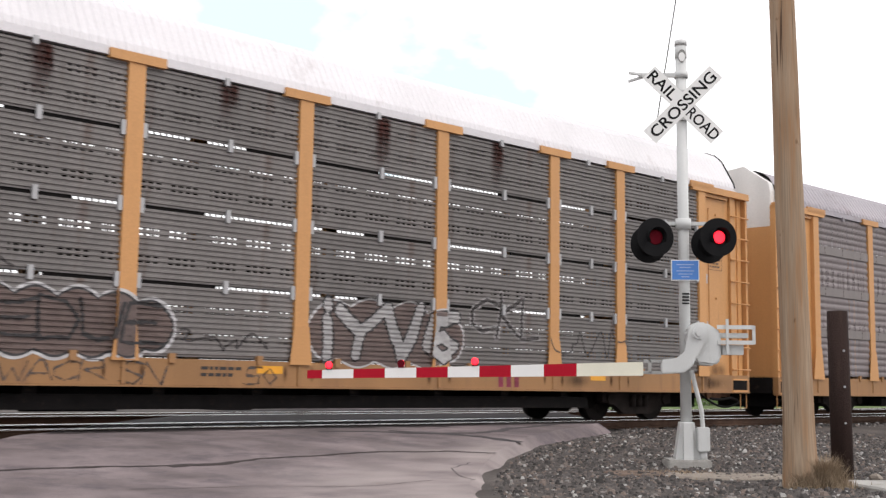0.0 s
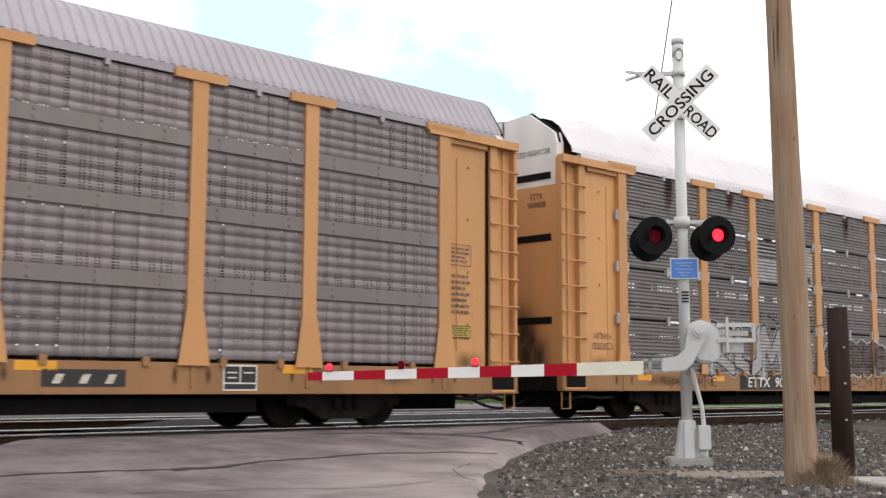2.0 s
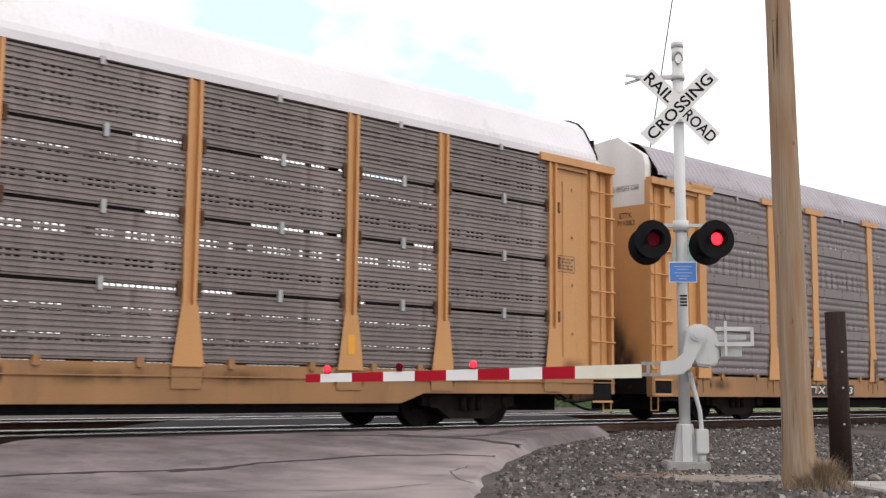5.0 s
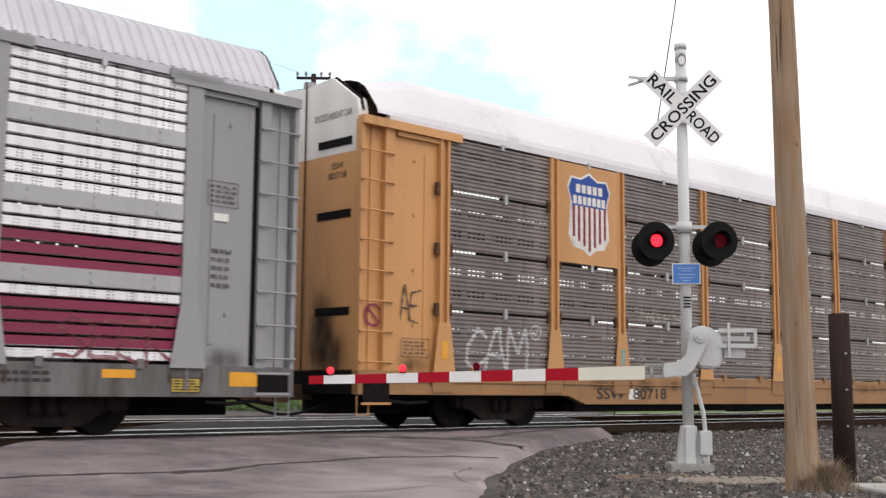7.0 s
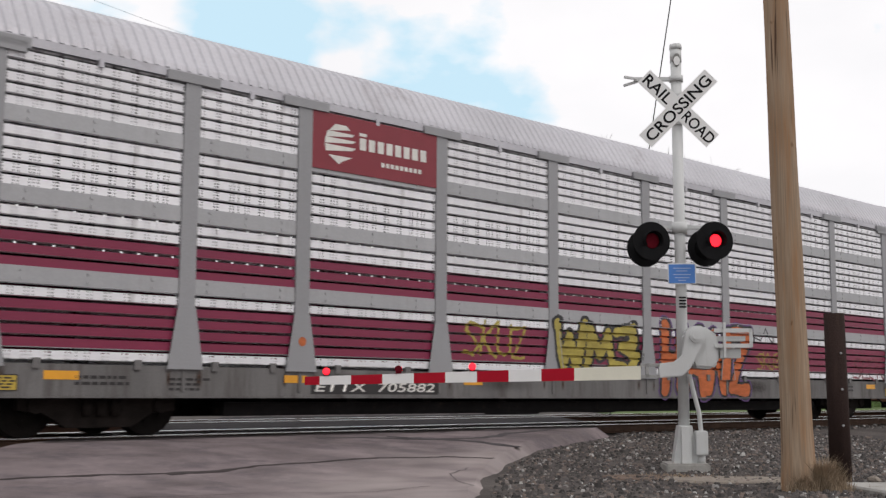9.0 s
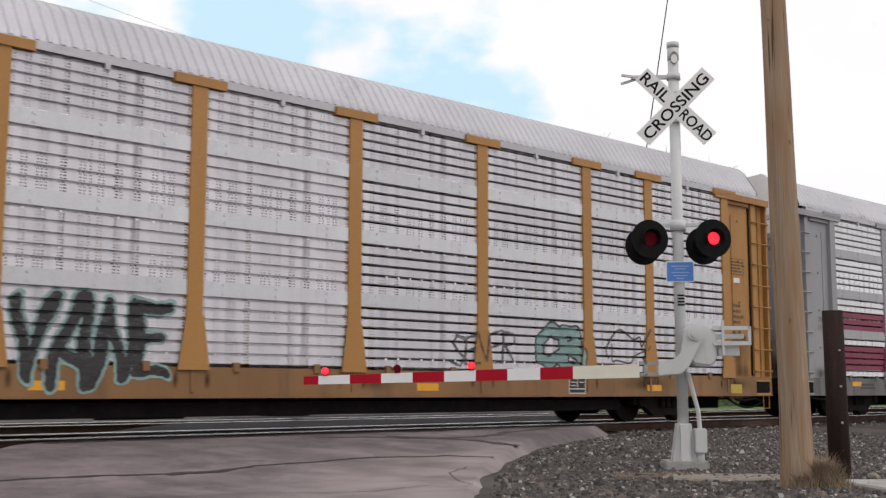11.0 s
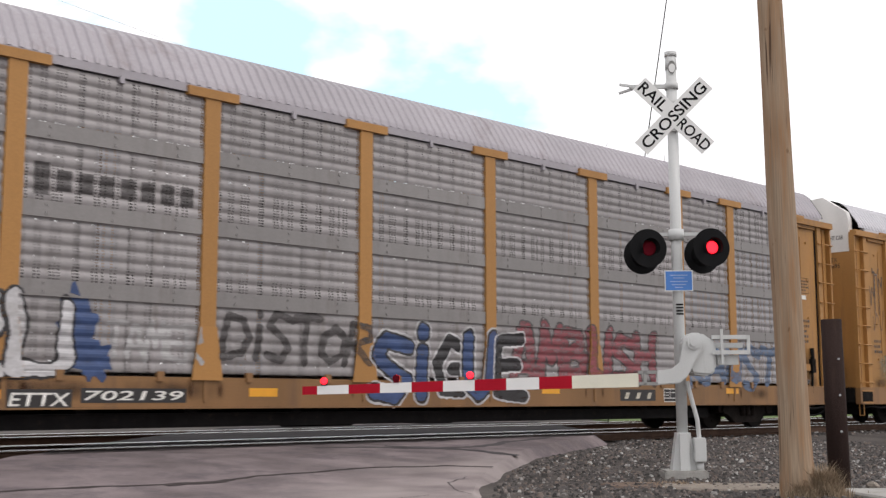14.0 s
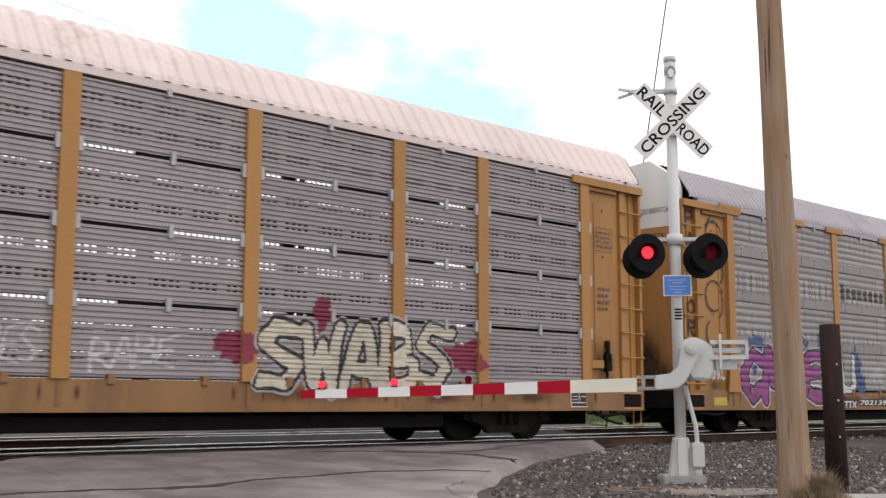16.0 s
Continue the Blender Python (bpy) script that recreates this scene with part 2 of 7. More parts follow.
def split_wood(name, pale, warm, dark):
    """Sun-bleached round timber: long grain, warm stained stretches, dark drying checks."""
    m = bpy.data.materials.new(name)
    m.use_nodes = True
    n, l = m.node_tree.nodes, m.node_tree.links
    bs = n["Principled BSDF"]
    bs.inputs["Roughness"].default_value, bs.inputs["Specular IOR Level"].default_value = 0.9, 0.15
    co = n.new("ShaderNodeTexCoord")

    def field(sxy, sz, detail, lo, hi):
        mp = n.new("ShaderNodeMapping")
        mp.inputs["Scale"].default_value = (sxy, sxy, sz)
        l.new(co.outputs["Object"], mp.inputs[0])
        nz = n.new("ShaderNodeTexNoise")
        nz.inputs["Scale"].default_value, nz.inputs["Detail"].default_value = 1.0, detail
        l.new(mp.outputs[0], nz.inputs["Vector"])
        r = n.new("ShaderNodeMapRange")
        r.inputs[1].default_value, r.inputs[2].default_value = lo, hi
        l.new(nz.outputs[0], r.inputs[0])
        return r.outputs[0]

    def blend(fac, a, b):
        x = n.new("ShaderNodeMix")
        x.data_type = "RGBA"
        l.new(fac, x.inputs[0])
        for i, v in ((6, a), (7, b)):
            if isinstance(v, tuple):
                x.inputs[i].default_value = (*v, 1)
            else:
                l.new(v, x.inputs[i])
        return x.outputs[2]

    c = blend(field(8, 0.9, 4, 0.36, 0.62), pale, warm)
    c = blend(field(70, 1.6, 3, 0.3, 0.75), c, tuple(v * 0.62 for v in pale))
    checks = field(34, 0.8, 2, 0.66, 0.72)
    c = blend(checks, c, dark)
    c = blend(field(9, 4.5, 3, 0.7, 0.78), c, tuple(v * 0.5 for v in warm))
    l.new(c, bs.inputs["Base Color"])
    bp = n.new("ShaderNodeBump")
    bp.inputs["Strength"].default_value, bp.inputs["Distance"].default_value = 0.6, 0.02
    bp.invert = True
    l.new(checks, bp.inputs["Height"])
    l.new(bp.outputs[0], bs.inputs["Normal"])
    return m


POLEWOOD = split_wood("weathered pole wood", (0.39, 0.295, 0.21), (0.30, 0.165, 0.085), (0.10, 0.06, 0.04))
DARKWOOD = mat("creosoted post wood", (0.038, 0.024, 0.021), 0.9, 0, 0.4, 5, 60, 0.4, (0.055, 0.036, 0.027), 0.15, True)
DECALWHITE = mat("white stencil paint", (0.72, 0.70, 0.66), 0.6, 0, 0.15, 6, 40, 0.03)
DECALBLACK = mat("black stencil paint", (0.025, 0.022, 0.022), 0.6, 0, 0.15, 6, 40, 0.03)
AMBER = mat("amber reflector sheet", (0.75, 0.34, 0.02), 0.4, 0, 0.1, 6, 40, 0.02)
LIMEYEL = mat("yellow notice sheet", (0.48, 0.34, 0.045), 0.5, 0, 0.1, 6, 40, 0.02)
RUST0 = mat("rust streak", (0.075, 0.03, 0.025), 0.85, 0, 0.3, 5, 40, 0.1)


# ---- mesh tools ----
def box(bm, x0, x1, y0, y1, z0, z1):
    v = [bm.verts.new((x, y, z)) for x in (x0, x1) for y in (y0, y1) for z in (z0, z1)]
    for f in ((0, 1, 3, 2), (4, 6, 7, 5), (0, 4, 5, 1), (2, 3, 7, 6), (0, 2, 6, 4), (1, 5, 7, 3)):
        bm.faces.new([v[i] for i in f])
    return v


def bar(bm, p, q, w, h=None, up=(0, 0, 1)):
    """A straight bar of section w by h between two points."""
    p, q = Vector(p), Vector(q)
    d = (q - p).normalized()
    u = Vector(up)
    if abs(d.dot(u)) > 0.95:
        u = Vector((1, 0, 0))
    s = d.cross(u).normalized() * (w / 2)
    t = s.cross(d).normalized() * ((h or w) / 2)
    a = [bm.verts.new(p + i * s + j * t) for i, j in ((-1, -1), (1, -1), (1, 1), (-1, 1))]
    b = [bm.verts.new(q + i * s + j * t) for i, j in ((-1, -1), (1, -1), (1, 1), (-1, 1))]
    bm.faces.new(a[::-1])
    bm.faces.new(b)
    for i in range(4):
        bm.faces.new((a[i], a[(i + 1) % 4], b[(i + 1) % 4], b[i]))


def tube(bm, p, q, r0, r1=None, n=12, caps=True):
    p, q = Vector(p), Vector(q)
    r1 = r0 if r1 is None else r1
    d = (q - p).normalized()
    u = d.orthogonal().normalized()
    w = d.cross(u)
    rings = []
    for c, r in ((p, r0), (q, r1)):
        rings.append([bm.verts.new(c + r * (math.cos(2 * math.pi * i / n) * u + math.sin(2 * math.pi * i / n) * w)) for i in range(n)])
    for i in range(n):
        bm.faces.new((rings[0][i], rings[0][(i + 1) % n], rings[1][(i + 1) % n], rings[1][i])).smooth = True
    if caps:
        bm.faces.new(rings[0][::-1])
        bm.faces.new(rings[1])


def cable(bm, pts, r, n=6):
    """A round cable through points, its rings shared from piece to piece."""
    pts = [Vector(p) for p in pts]
    prev = None
    u = None
    for i, p in enumerate(pts):
        d = (pts[min(i + 1, len(pts) - 1)] - pts[max(i - 1, 0)]).normalized()
        u = d.orthogonal().normalized() if u is None else (u - d * u.dot(d)).normalized()
        w = d.cross(u)
        ring = [bm.verts.new(p + r * (math.cos(2 * math.pi * k / n) * u + math.sin(2 * math.pi * k / n) * w)) for k in range(n)]
        if prev:
            for k in range(n):
                bm.faces.new((prev[k], prev[(k + 1) % n], ring[(k + 1) % n], ring[k])).smooth = True
        prev = ring


def prism(bm, poly, axis, a, b):
    """Extrude a polygon of (u, v) along axis from a to b: x takes (y, z), y takes (x, z), z takes (x, y)."""
    def at(u, v, w):
        return {"x": (w, u, v), "y": (u, w, v), "z": (u, v, w)}[axis]
    p = [bm.verts.new(at(u, v, a)) for u, v in poly]
    q = [bm.verts.new(at(u, v, b)) for u, v in poly]
    bm.faces.new(p)
    bm.faces.new(q[::-1])
    k = len(poly)
    for i in range(k):
        bm.faces.new((p[i], q[i], q[(i + 1) % k], p[(i + 1) % k]))


def mesh_of(name, bm, material):
    bmesh.ops.recalc_face_normals(bm, faces=bm.faces)
    me = bpy.data.meshes.new(name)
    bm.to_mesh(me)
    bm.free()
    me.materials.append(material)
    return me


def part(name, bm, material, parent=None, label="", at=None):
    ob = new(name, mesh_of(name, bm, material) if isinstance(bm, bmesh.types.BMesh) else bm)
    ob.parent = parent
    if at is not None:
        ob.matrix_basis = at
    if label:
        ob["label"] = label
    return ob


def thing(name, label, category, at=None, group="", kind=""):
    ob = new(name)
    ob.empty_display_size = 0.2
    if at is not None:
        ob.matrix_basis = at
    return tagged(ob, label, category, group, kind)


def smooth(a, b, v):
    t = min(1, max(0, (v - a) / (b - a)))
    return t * t * (3 - 2 * t)


# ---- ground, road, tracks ----
RAIL_Z = 0.34
BODY_Z = 0.38
TRACK_Y = 15.4


def ground_z(x, y):
    z = 0.14 * smooth(9.0, 13.2, y)
    z += -0.12 * smooth(24, 30, y) if y > 24 else 0
    return z


def road_z(x, y):
    return 0.02 + 0.30 * smooth(8.2, 13.6, y) - 0.2 * smooth(22.5, 34, y)


GROUND = mat("dusty gravel ground", (0.09, 0.08, 0.075), 0.95, 0, 0.45, 0.6, 25, 0.8, (0.16, 0.14, 0.125), 0.25)
ASPHALT = mat("worn asphalt", (0.205, 0.17, 0.173), 0.9, 0, 0.5, 1.2, 90, 0.4, (0.105, 0.09, 0.098), 0.5)



def add_wear(m, pale):
    """Traffic-polished stretches, paler than the rest, by the mesh's own wear values."""
    n, l = m.node_tree.nodes, m.node_tree.links
    bs = n["Principled BSDF"]
    at = n.new("ShaderNodeAttribute")
    at.attribute_name = "wear"
    mx = n.new("ShaderNodeMix")
    mx.data_type = "RGBA"
    old = bs.inputs["Base Color"].links[0].from_socket
    l.new(at.outputs["Fac"], mx.inputs[0])
    l.new(old, mx.inputs[6])
    mx.inputs[7].default_value = (*pale, 1)
    l.new(mx.outputs[2], bs.inputs["Base Color"])


add_wear(ASPHALT, (0.34, 0.295, 0.285))
# Near-black base also paints the shade under and beyond the train.
OILY_SHADE = mat("oil-darkened crossing asphalt", (0.03, 0.025, 0.026), 0.9, 0, 0.4, 0.8, 90, 0.4, (0.03, 0.026, 0.026), 0.4)


def grid_sheet(xs, ys, zf):
    me = bpy.data.meshes.new("ground")
    vs = [(x, y, zf(x, y)) for y in ys for x in xs]
    k = len(xs)
    fs = [(j * k + i, j * k + i + 1, (j + 1) * k + i + 1, (j + 1) * k + i) for j in range(len(ys) - 1) for i in range(k - 1)]
    me.from_pydata(vs, [], fs)
    for p in me.polygons:
        p.use_smooth = True
    return me


def steps(breaks):
    r = []
    for a, b, d in breaks:
        k = max(1, round((b - a) / d))
        r += [a + (b - a) * i / k for i in range(k)]
    return r + [breaks[-1][1]]


gx = steps([(-3000, -300, 450), (-300, -20, 28), (-20, 2, 2), (2, 24, 0.25), (24, 60, 2), (60, 300, 24), (300, 3000, 450)])
gy = steps([(-1500, -40, 365), (-40, 4, 4), (4, 14, 0.25), (14, 40, 1.0), (40, 300, 26), (300, 3000, 450)])
me = grid_sheet(gx, gy, lambda x, y: ground_z(x, y) + (0.03 * noise.noise((x * 0.9, y * 0.9, 0)) if 2 < x < 24 and 4 < y < 13 else 0))
me.materials.append(GROUND)
tagged(new("ground", me), "dusty grey gravel ground beside the tracks", "ground", kind="structure")

RD, RP = Vector((0.69, 0.72)).normalized(), Vector((0.72, -0.69)).normalized()
RIGHT = [(-30, 0.7), (9.9, 0.62), (11.2, 0.5), (13.2, 0.72), (15.1, 0.96), (17.7, 1.65), (20, 2.6), (22.1, 3.35), (25, 3.7), (40, 3.5), (90, 3.5)]
LEFT = [(-30, -5.1), (14, -5.1), (19, -5.4), (90, -5.4)]


def lerp_table(tab, a):
    return float(np.interp(a, [p[0] for p in tab], [p[1] for p in tab]))


def road():
    st = steps([(-30, 4, 2), (4, 30, 0.22), (30, 90, 2.5)])
    k = 26
    vs, fs = [], []
    for a in st:
        r = lerp_table(RIGHT, a) + 0.07 * noise.noise((a * 1.1, 3, 0)) + 0.04 * noise.noise((a * 5, 9, 0))
        q = lerp_table(LEFT, a) + 0.07 * noise.noise((a * 1.1, 7, 0))
        for j in range(k + 1):
            f = j / k
            c = RD * a + RP * (q + (r - q) * f)
            z = road_z(c.x, c.y) + 0.012 * noise.noise((c.x * 0.8, c.y * 0.8, 5))
            if j in (0, k):
                z = ground_z(c.x, c.y) - 0.06
            vs.append((c.x, c.y, z))
    for i in range(len(st) - 1):
        for j in range(k):
            b = i * (k + 1) + j
            fs.append((b, b + 1, b + k + 2, b + k + 1))
    m = bpy.data.meshes.new("road")
    m.from_pydata(vs, [], fs)
    wear = m.attributes.new("wear", "FLOAT", "POINT")
    for i, (x, y, z) in enumerate(vs):
        a, p = RD.x * x + RD.y * y, RP.x * x + RP.y * y
        f = smooth(-2.9, -0.4, p - lerp_table(RIGHT, a) + 0.9 * noise.noise((x * 0.5, y * 0.5, 31)))
        f *= 1 - smooth(10.6, 12.2, y + 0.8 * noise.noise((x * 0.7, y * 0.7, 37)))
        wear.data[i].value = max(0.0, f * (0.55 + 0.7 * noise.noise((x * 1.3, y * 1.3, 41)) + 0.4 * noise.noise((x * 4.1, y * 4.1, 47))))
    m.materials.append(ASPHALT)
    m.materials.append(OILY_SHADE)
    # The crossing and the road beyond get the shade-darkened asphalt.
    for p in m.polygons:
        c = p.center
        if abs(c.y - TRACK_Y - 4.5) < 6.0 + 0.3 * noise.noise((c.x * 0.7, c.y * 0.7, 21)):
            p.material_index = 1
    return tagged(new("road", m), "worn cracked asphalt road climbing to the crossing", "road", kind="structure")


road()


def on_road(x, y, margin=0.0):
    a, p = RD.x * x + RD.y * y, RP.x * x + RP.y * y
    return lerp_table(LEFT, a) - margin < p < lerp_table(RIGHT, a) + margin


def track(yc, label):
    tr = thing("track", label, "railway track", pose(0, yc, RAIL_Z), kind="structure")
    for s in (-1, 1):
        y = s * 0.7525
        bm = bmesh.new()
        prism(bm, [(y - 0.07, -0.17), (y + 0.07, -0.17), (y + 0.07, -0.155), (y + 0.012, -0.13), (y + 0.012, -0.045), (y + 0.036, -0.03),
                   (y + 0.036, -0.002), (y - 0.036, -0.002), (y - 0.036, -0.03), (y - 0.012, -0.045), (y - 0.012, -0.13), (y - 0.07, -0.155)], "x", -320, 320)
        rail = part("rail", bm, RAILSIDE, tr, "rusty steel rail with a polished head")
        bm = bmesh.new()
        prism(bm, [(y - 0.038, -0.014), (y + 0.038, -0.014), (y + 0.038, -0.0024), (y + 0.01, 0.0), (y - 0.01, 0.0), (y - 0.038, -0.0024)], "x", -320, 320)
        part("rail_head", bm, RAILTOP, rail)
    bm = bmesh.new()
    box(bm, -0.11, 0.11, -1.3, 1.3, -0.35, -0.175)
    me = mesh_of("tie", bm, TIE)
    for i in range(-60, 110):
        x = i * 0.52
        if on_road(x, yc, 0.3):
            continue
        part("tie", me, None, tr, at=pose(x, random.uniform(-0.04, 0.04), 0, 0, 0, random.uniform(-1, 1)))
    return tr


track(TRACK_Y, "railway track with polished rails crossing the road")
track(TRACK_Y + 5.3, "second railway track beyond the train")


def faded(base, name, soft_edge, lo, hi, all_round=False, across="X"):
    """Thin paint or rust: the surface below shows through, in patches and towards soft edges."""
    m = base.copy()
    m.name = name
    n, l = m.node_tree.nodes, m.node_tree.links
    co = n.new("ShaderNodeTexCoord")
    mp = n.new("ShaderNodeMapping")
    mp.inputs["Scale"].default_value = (1.0, 1.0, 3.0) if not soft_edge else (1.0, 1.0, 0.4)
    l.new(co.outputs["Object"], mp.inputs[0])
    nz = n.new("ShaderNodeTexNoise")
    nz.inputs["Scale"].default_value, nz.inputs["Detail"].default_value = 5.0, 6
    l.new(mp.outputs[0], nz.inputs["Vector"])
    r = n.new("ShaderNodeMapRange")
    r.inputs[1].default_value, r.inputs[2].default_value = 0.3, 0.65
    r.inputs[3].default_value, r.inputs[4].default_value = lo, hi
    l.new(nz.outputs[0], r.inputs[0])
    a = r.outputs[0]
    if soft_edge:
        sp = n.new("ShaderNodeSeparateXYZ")
        l.new(co.outputs["Generated"], sp.inputs[0])
        for axis, peak in ((across, 0.5), ("Z", 1.0)):
            d = n.new("ShaderNodeMapRange")
            d.interpolation_type = "SMOOTHSTEP"
            if axis == across or all_round:
                t = n.new("ShaderNodeMath")
                t.operation = "PINGPONG"
                t.inputs[1].default_value = 0.5
                l.new(sp.outputs[axis], t.inputs[0])
                l.new(t.outputs[0], d.inputs[0])
                d.inputs[2].default_value = 0.5
            else:
                l.new(sp.outputs["Z"], d.inputs[0])
                d.inputs[2].default_value = 0.9
            k = n.new("ShaderNodeMath")
            k.operation = "MULTIPLY"
            l.new(a, k.inputs[0])
            l.new(d.outputs[0], k.inputs[1])
            a = k.outputs[0]
    tr = n.new("ShaderNodeBsdfTransparent")
    mx = n.new("ShaderNodeMixShader")
    l.new(a, mx.inputs[0])
    l.new(tr.outputs[0], mx.inputs[1])
    l.new(n["Principled BSDF"].outputs[0], mx.inputs[2])
    l.new(mx.outputs[0], n["Material Output"].inputs[0])
    return m


RUST = faded(RUST0, "soft rust streak", True, 0.5, 1.0)


# ---- autorack cars: local x along the train (front +), y -1.5 the near side, z 0 at the rail head ----
PITCH_CAR = 28.56
CAR_X0 = 8.97
HALF = 13.67


def car_x(k):
    return CAR_X0 - PITCH_CAR * (k - 1) - (0.25 if k == 7 else 0.0)


POSTS = (-11.87, -9.08, -7.12, -4.27, -1.42, 1.42, 4.27, 7.12, 9.08, 11.87)
EAVE = 4.84
ROWS_D = ((0.93, 1.885), (1.935, 2.885), (2.935, 3.895), (3.945, 4.82))
ROWS_S = ((0.95, 1.88), (2.09, 2.87), (3.08, 3.87), (4.08, 4.83))
BANDS_S = ((1.88, 2.09), (2.87, 3.08), (3.87, 4.08))
SHEET_Y, POST_Y = -1.47, -1.535
MESHES = {}


def ridge_profile(style, h):
    """(z, outward offset) of one sheet of height h."""
    if style == "D":
        k = round(h / 0.074)
        p, shape = h / k, ((0, 0.0), (0.36, 0.0), (0.48, 0.02), (0.88, 0.02))
    elif style == "R":
        k = round(h / 0.156)
        p, shape = h / k, ((0, 0.016), (0.17, 0.026), (0.45, 0.028), (0.64, 0.019), (0.78, 0.009), (0.9, 0.009))
    else:
        k = round(h / 0.156)
        p, shape = h / k, ((0, 0.03), (0.71, 0.03), (0.75, -0.02), (0.93, -0.02))
    pts = [((i + u) * p, o) for i in range(k) for u, o in shape]
    return pts + [(h, shape[0][1])], k


def surface_y(style, z):
    """The near side's skin at height z: its y."""
    for a, b in (ROWS_D if style == "D" else ROWS_S):
        if a <= z <= b:
            pts, _ = ridge_profile(style, b - a)
            return SHEET_Y - float(np.interp(z - a, [q[0] for q in pts], [q[1] for q in pts]))
    if style != "D":
        for a, b in BANDS_S:
            if a <= z <= b:
                return SHEET_Y - 0.045
    return SHEET_Y - 0.03 if z > 0.9 else -1.502


def breaks_z(style):
    r = [0.88, 0.92]
    for a, b in (ROWS_D if style == "D" else ROWS_S):
        pts, _ = ridge_profile(style, b - a)
        r += [a + q[0] for q in pts]
    return r


def sheet_mesh(style, w, h, mats, stripe=None, slots=False):
    """One corrugated side sheet; with slots its grooves are open louvres that stop short of the edges."""
    key = (style, round(w, 3), round(h, 3), mats[0].name, stripe, slots)
    if key in MESHES:
        return MESHES[key]
    pts, k = ridge_profile(style, h)
    vs, fs, idx = [], [], []
    for z, o in pts:
        vs += [(-w / 2, -o, z), (w / 2, -o, z)]
    for i in range(len(pts) - 1):
        ridge = i // 4
        if slots and i % 4 == 2 and i < len(pts) - 2:
            for a, b in ((-w / 2, -w / 2 + 0.045), (w / 2 - 0.045, w / 2)):
                q = len(vs)
                (z0, _), (z1, _) = pts[i], pts[i + 1]
                vs += [(a, -0.03, z0), (b, -0.03, z0), (b, -0.03, z1), (a, -0.03, z1)]
                fs.append((q, q + 1, q + 2, q + 3))
                idx.append(1 if stripe and ridge in stripe else 0)
            continue
        fs.append((2 * i, 2 * i + 1, 2 * i + 3, 2 * i + 2))
        idx.append(1 if stripe and ridge in stripe and i % 4 < 2 else 0)
    me = bpy.data.meshes.new("side_panel")
    me.from_pydata(vs, [], fs)
    for m in mats:
        me.materials.append(m)
    for p, i in zip(me.polygons, idx):
        p.material_index = min(i, len(mats) - 1)
        p.use_smooth = style == "R"
    MESHES[key] = me
    return me


def cached(key, build, material):
    if key not in MESHES:
        bm = bmesh.new()
        build(bm)
        MESHES[key] = mesh_of(str(key[0]), bm, material)
    return MESHES[key]


ROOF_PROFILE = ((1.50, 0.0), (1.475, 0.10), (1.18, 0.62), (1.02, 0.76), (0.80, 0.85), (0.4, 0.92), (0.0, 0.94))


def roof_mesh(material, ribbed, x_rear, xe, pitch, amp, rise, dip):
    key = ("roof", material.name, ribbed, x_rear, xe, rise)
    if key in MESHES:
        return MESHES[key]
    prof = [(-y, z * rise) for y, z in ROOF_PROFILE] + [(y, z * rise) for y, z in ROOF_PROFILE[::-1][1:]]
    xs = []
    x = -x_rear
    while x < xe:
        for u, o in ((0, 0), (0.45, 0), (0.6, 1), (0.85, 1)):
            xs.append((min(x + u * pitch, xe), o))
        x += pitch
    vs, fs = [], []
    for x, o in xs:
        drop = 1 - dip * (1 - smooth(-x_rear, -x_rear + 1.3, x))
        for y, z in prof:
            g = 1 + amp * o / 1.5
            vs.append((x, y * g, z * drop + amp * o * (0.2 + 0.8 * z / 0.97 / rise)))
    k = len(prof)
    for i in range(len(xs) - 1):
        for j in range(k - 1):
            b = i * k + j
            fs.append((b, b + k, b + k + 1, b + 1))
    me = bpy.data.meshes.new("roof")
    me.from_pydata(vs, [], fs)
    me.materials.append(material)
    MESHES[key] = me
    return me


def end_poly(z0, z1, gable=False, low=0.1):
    """The end's outline between two heights above the eave line's base; low drops a gable's shoulders."""
    side = [(1.345, EAVE + 0.06)] + [(min(y, 1.42) - 0.01, EAVE + 0.12 + z) for y, z in ROOF_PROFILE]
    if gable:
        side = [(1.345, EAVE + 0.44 - low), (1.29, EAVE + 0.64 - low), (0.66, EAVE + 1.08 - low), (0.0, EAVE + 1.02 - low)]
    if z1 < EAVE:
        return [(-1.345, z0), (1.345, z0), (1.345, z1), (-1.345, z1)]
    return [(1.345, z0)] + side + [(-y, z) for y, z in side[::-1] if y > 0.01] + [(-1.345, z0)]


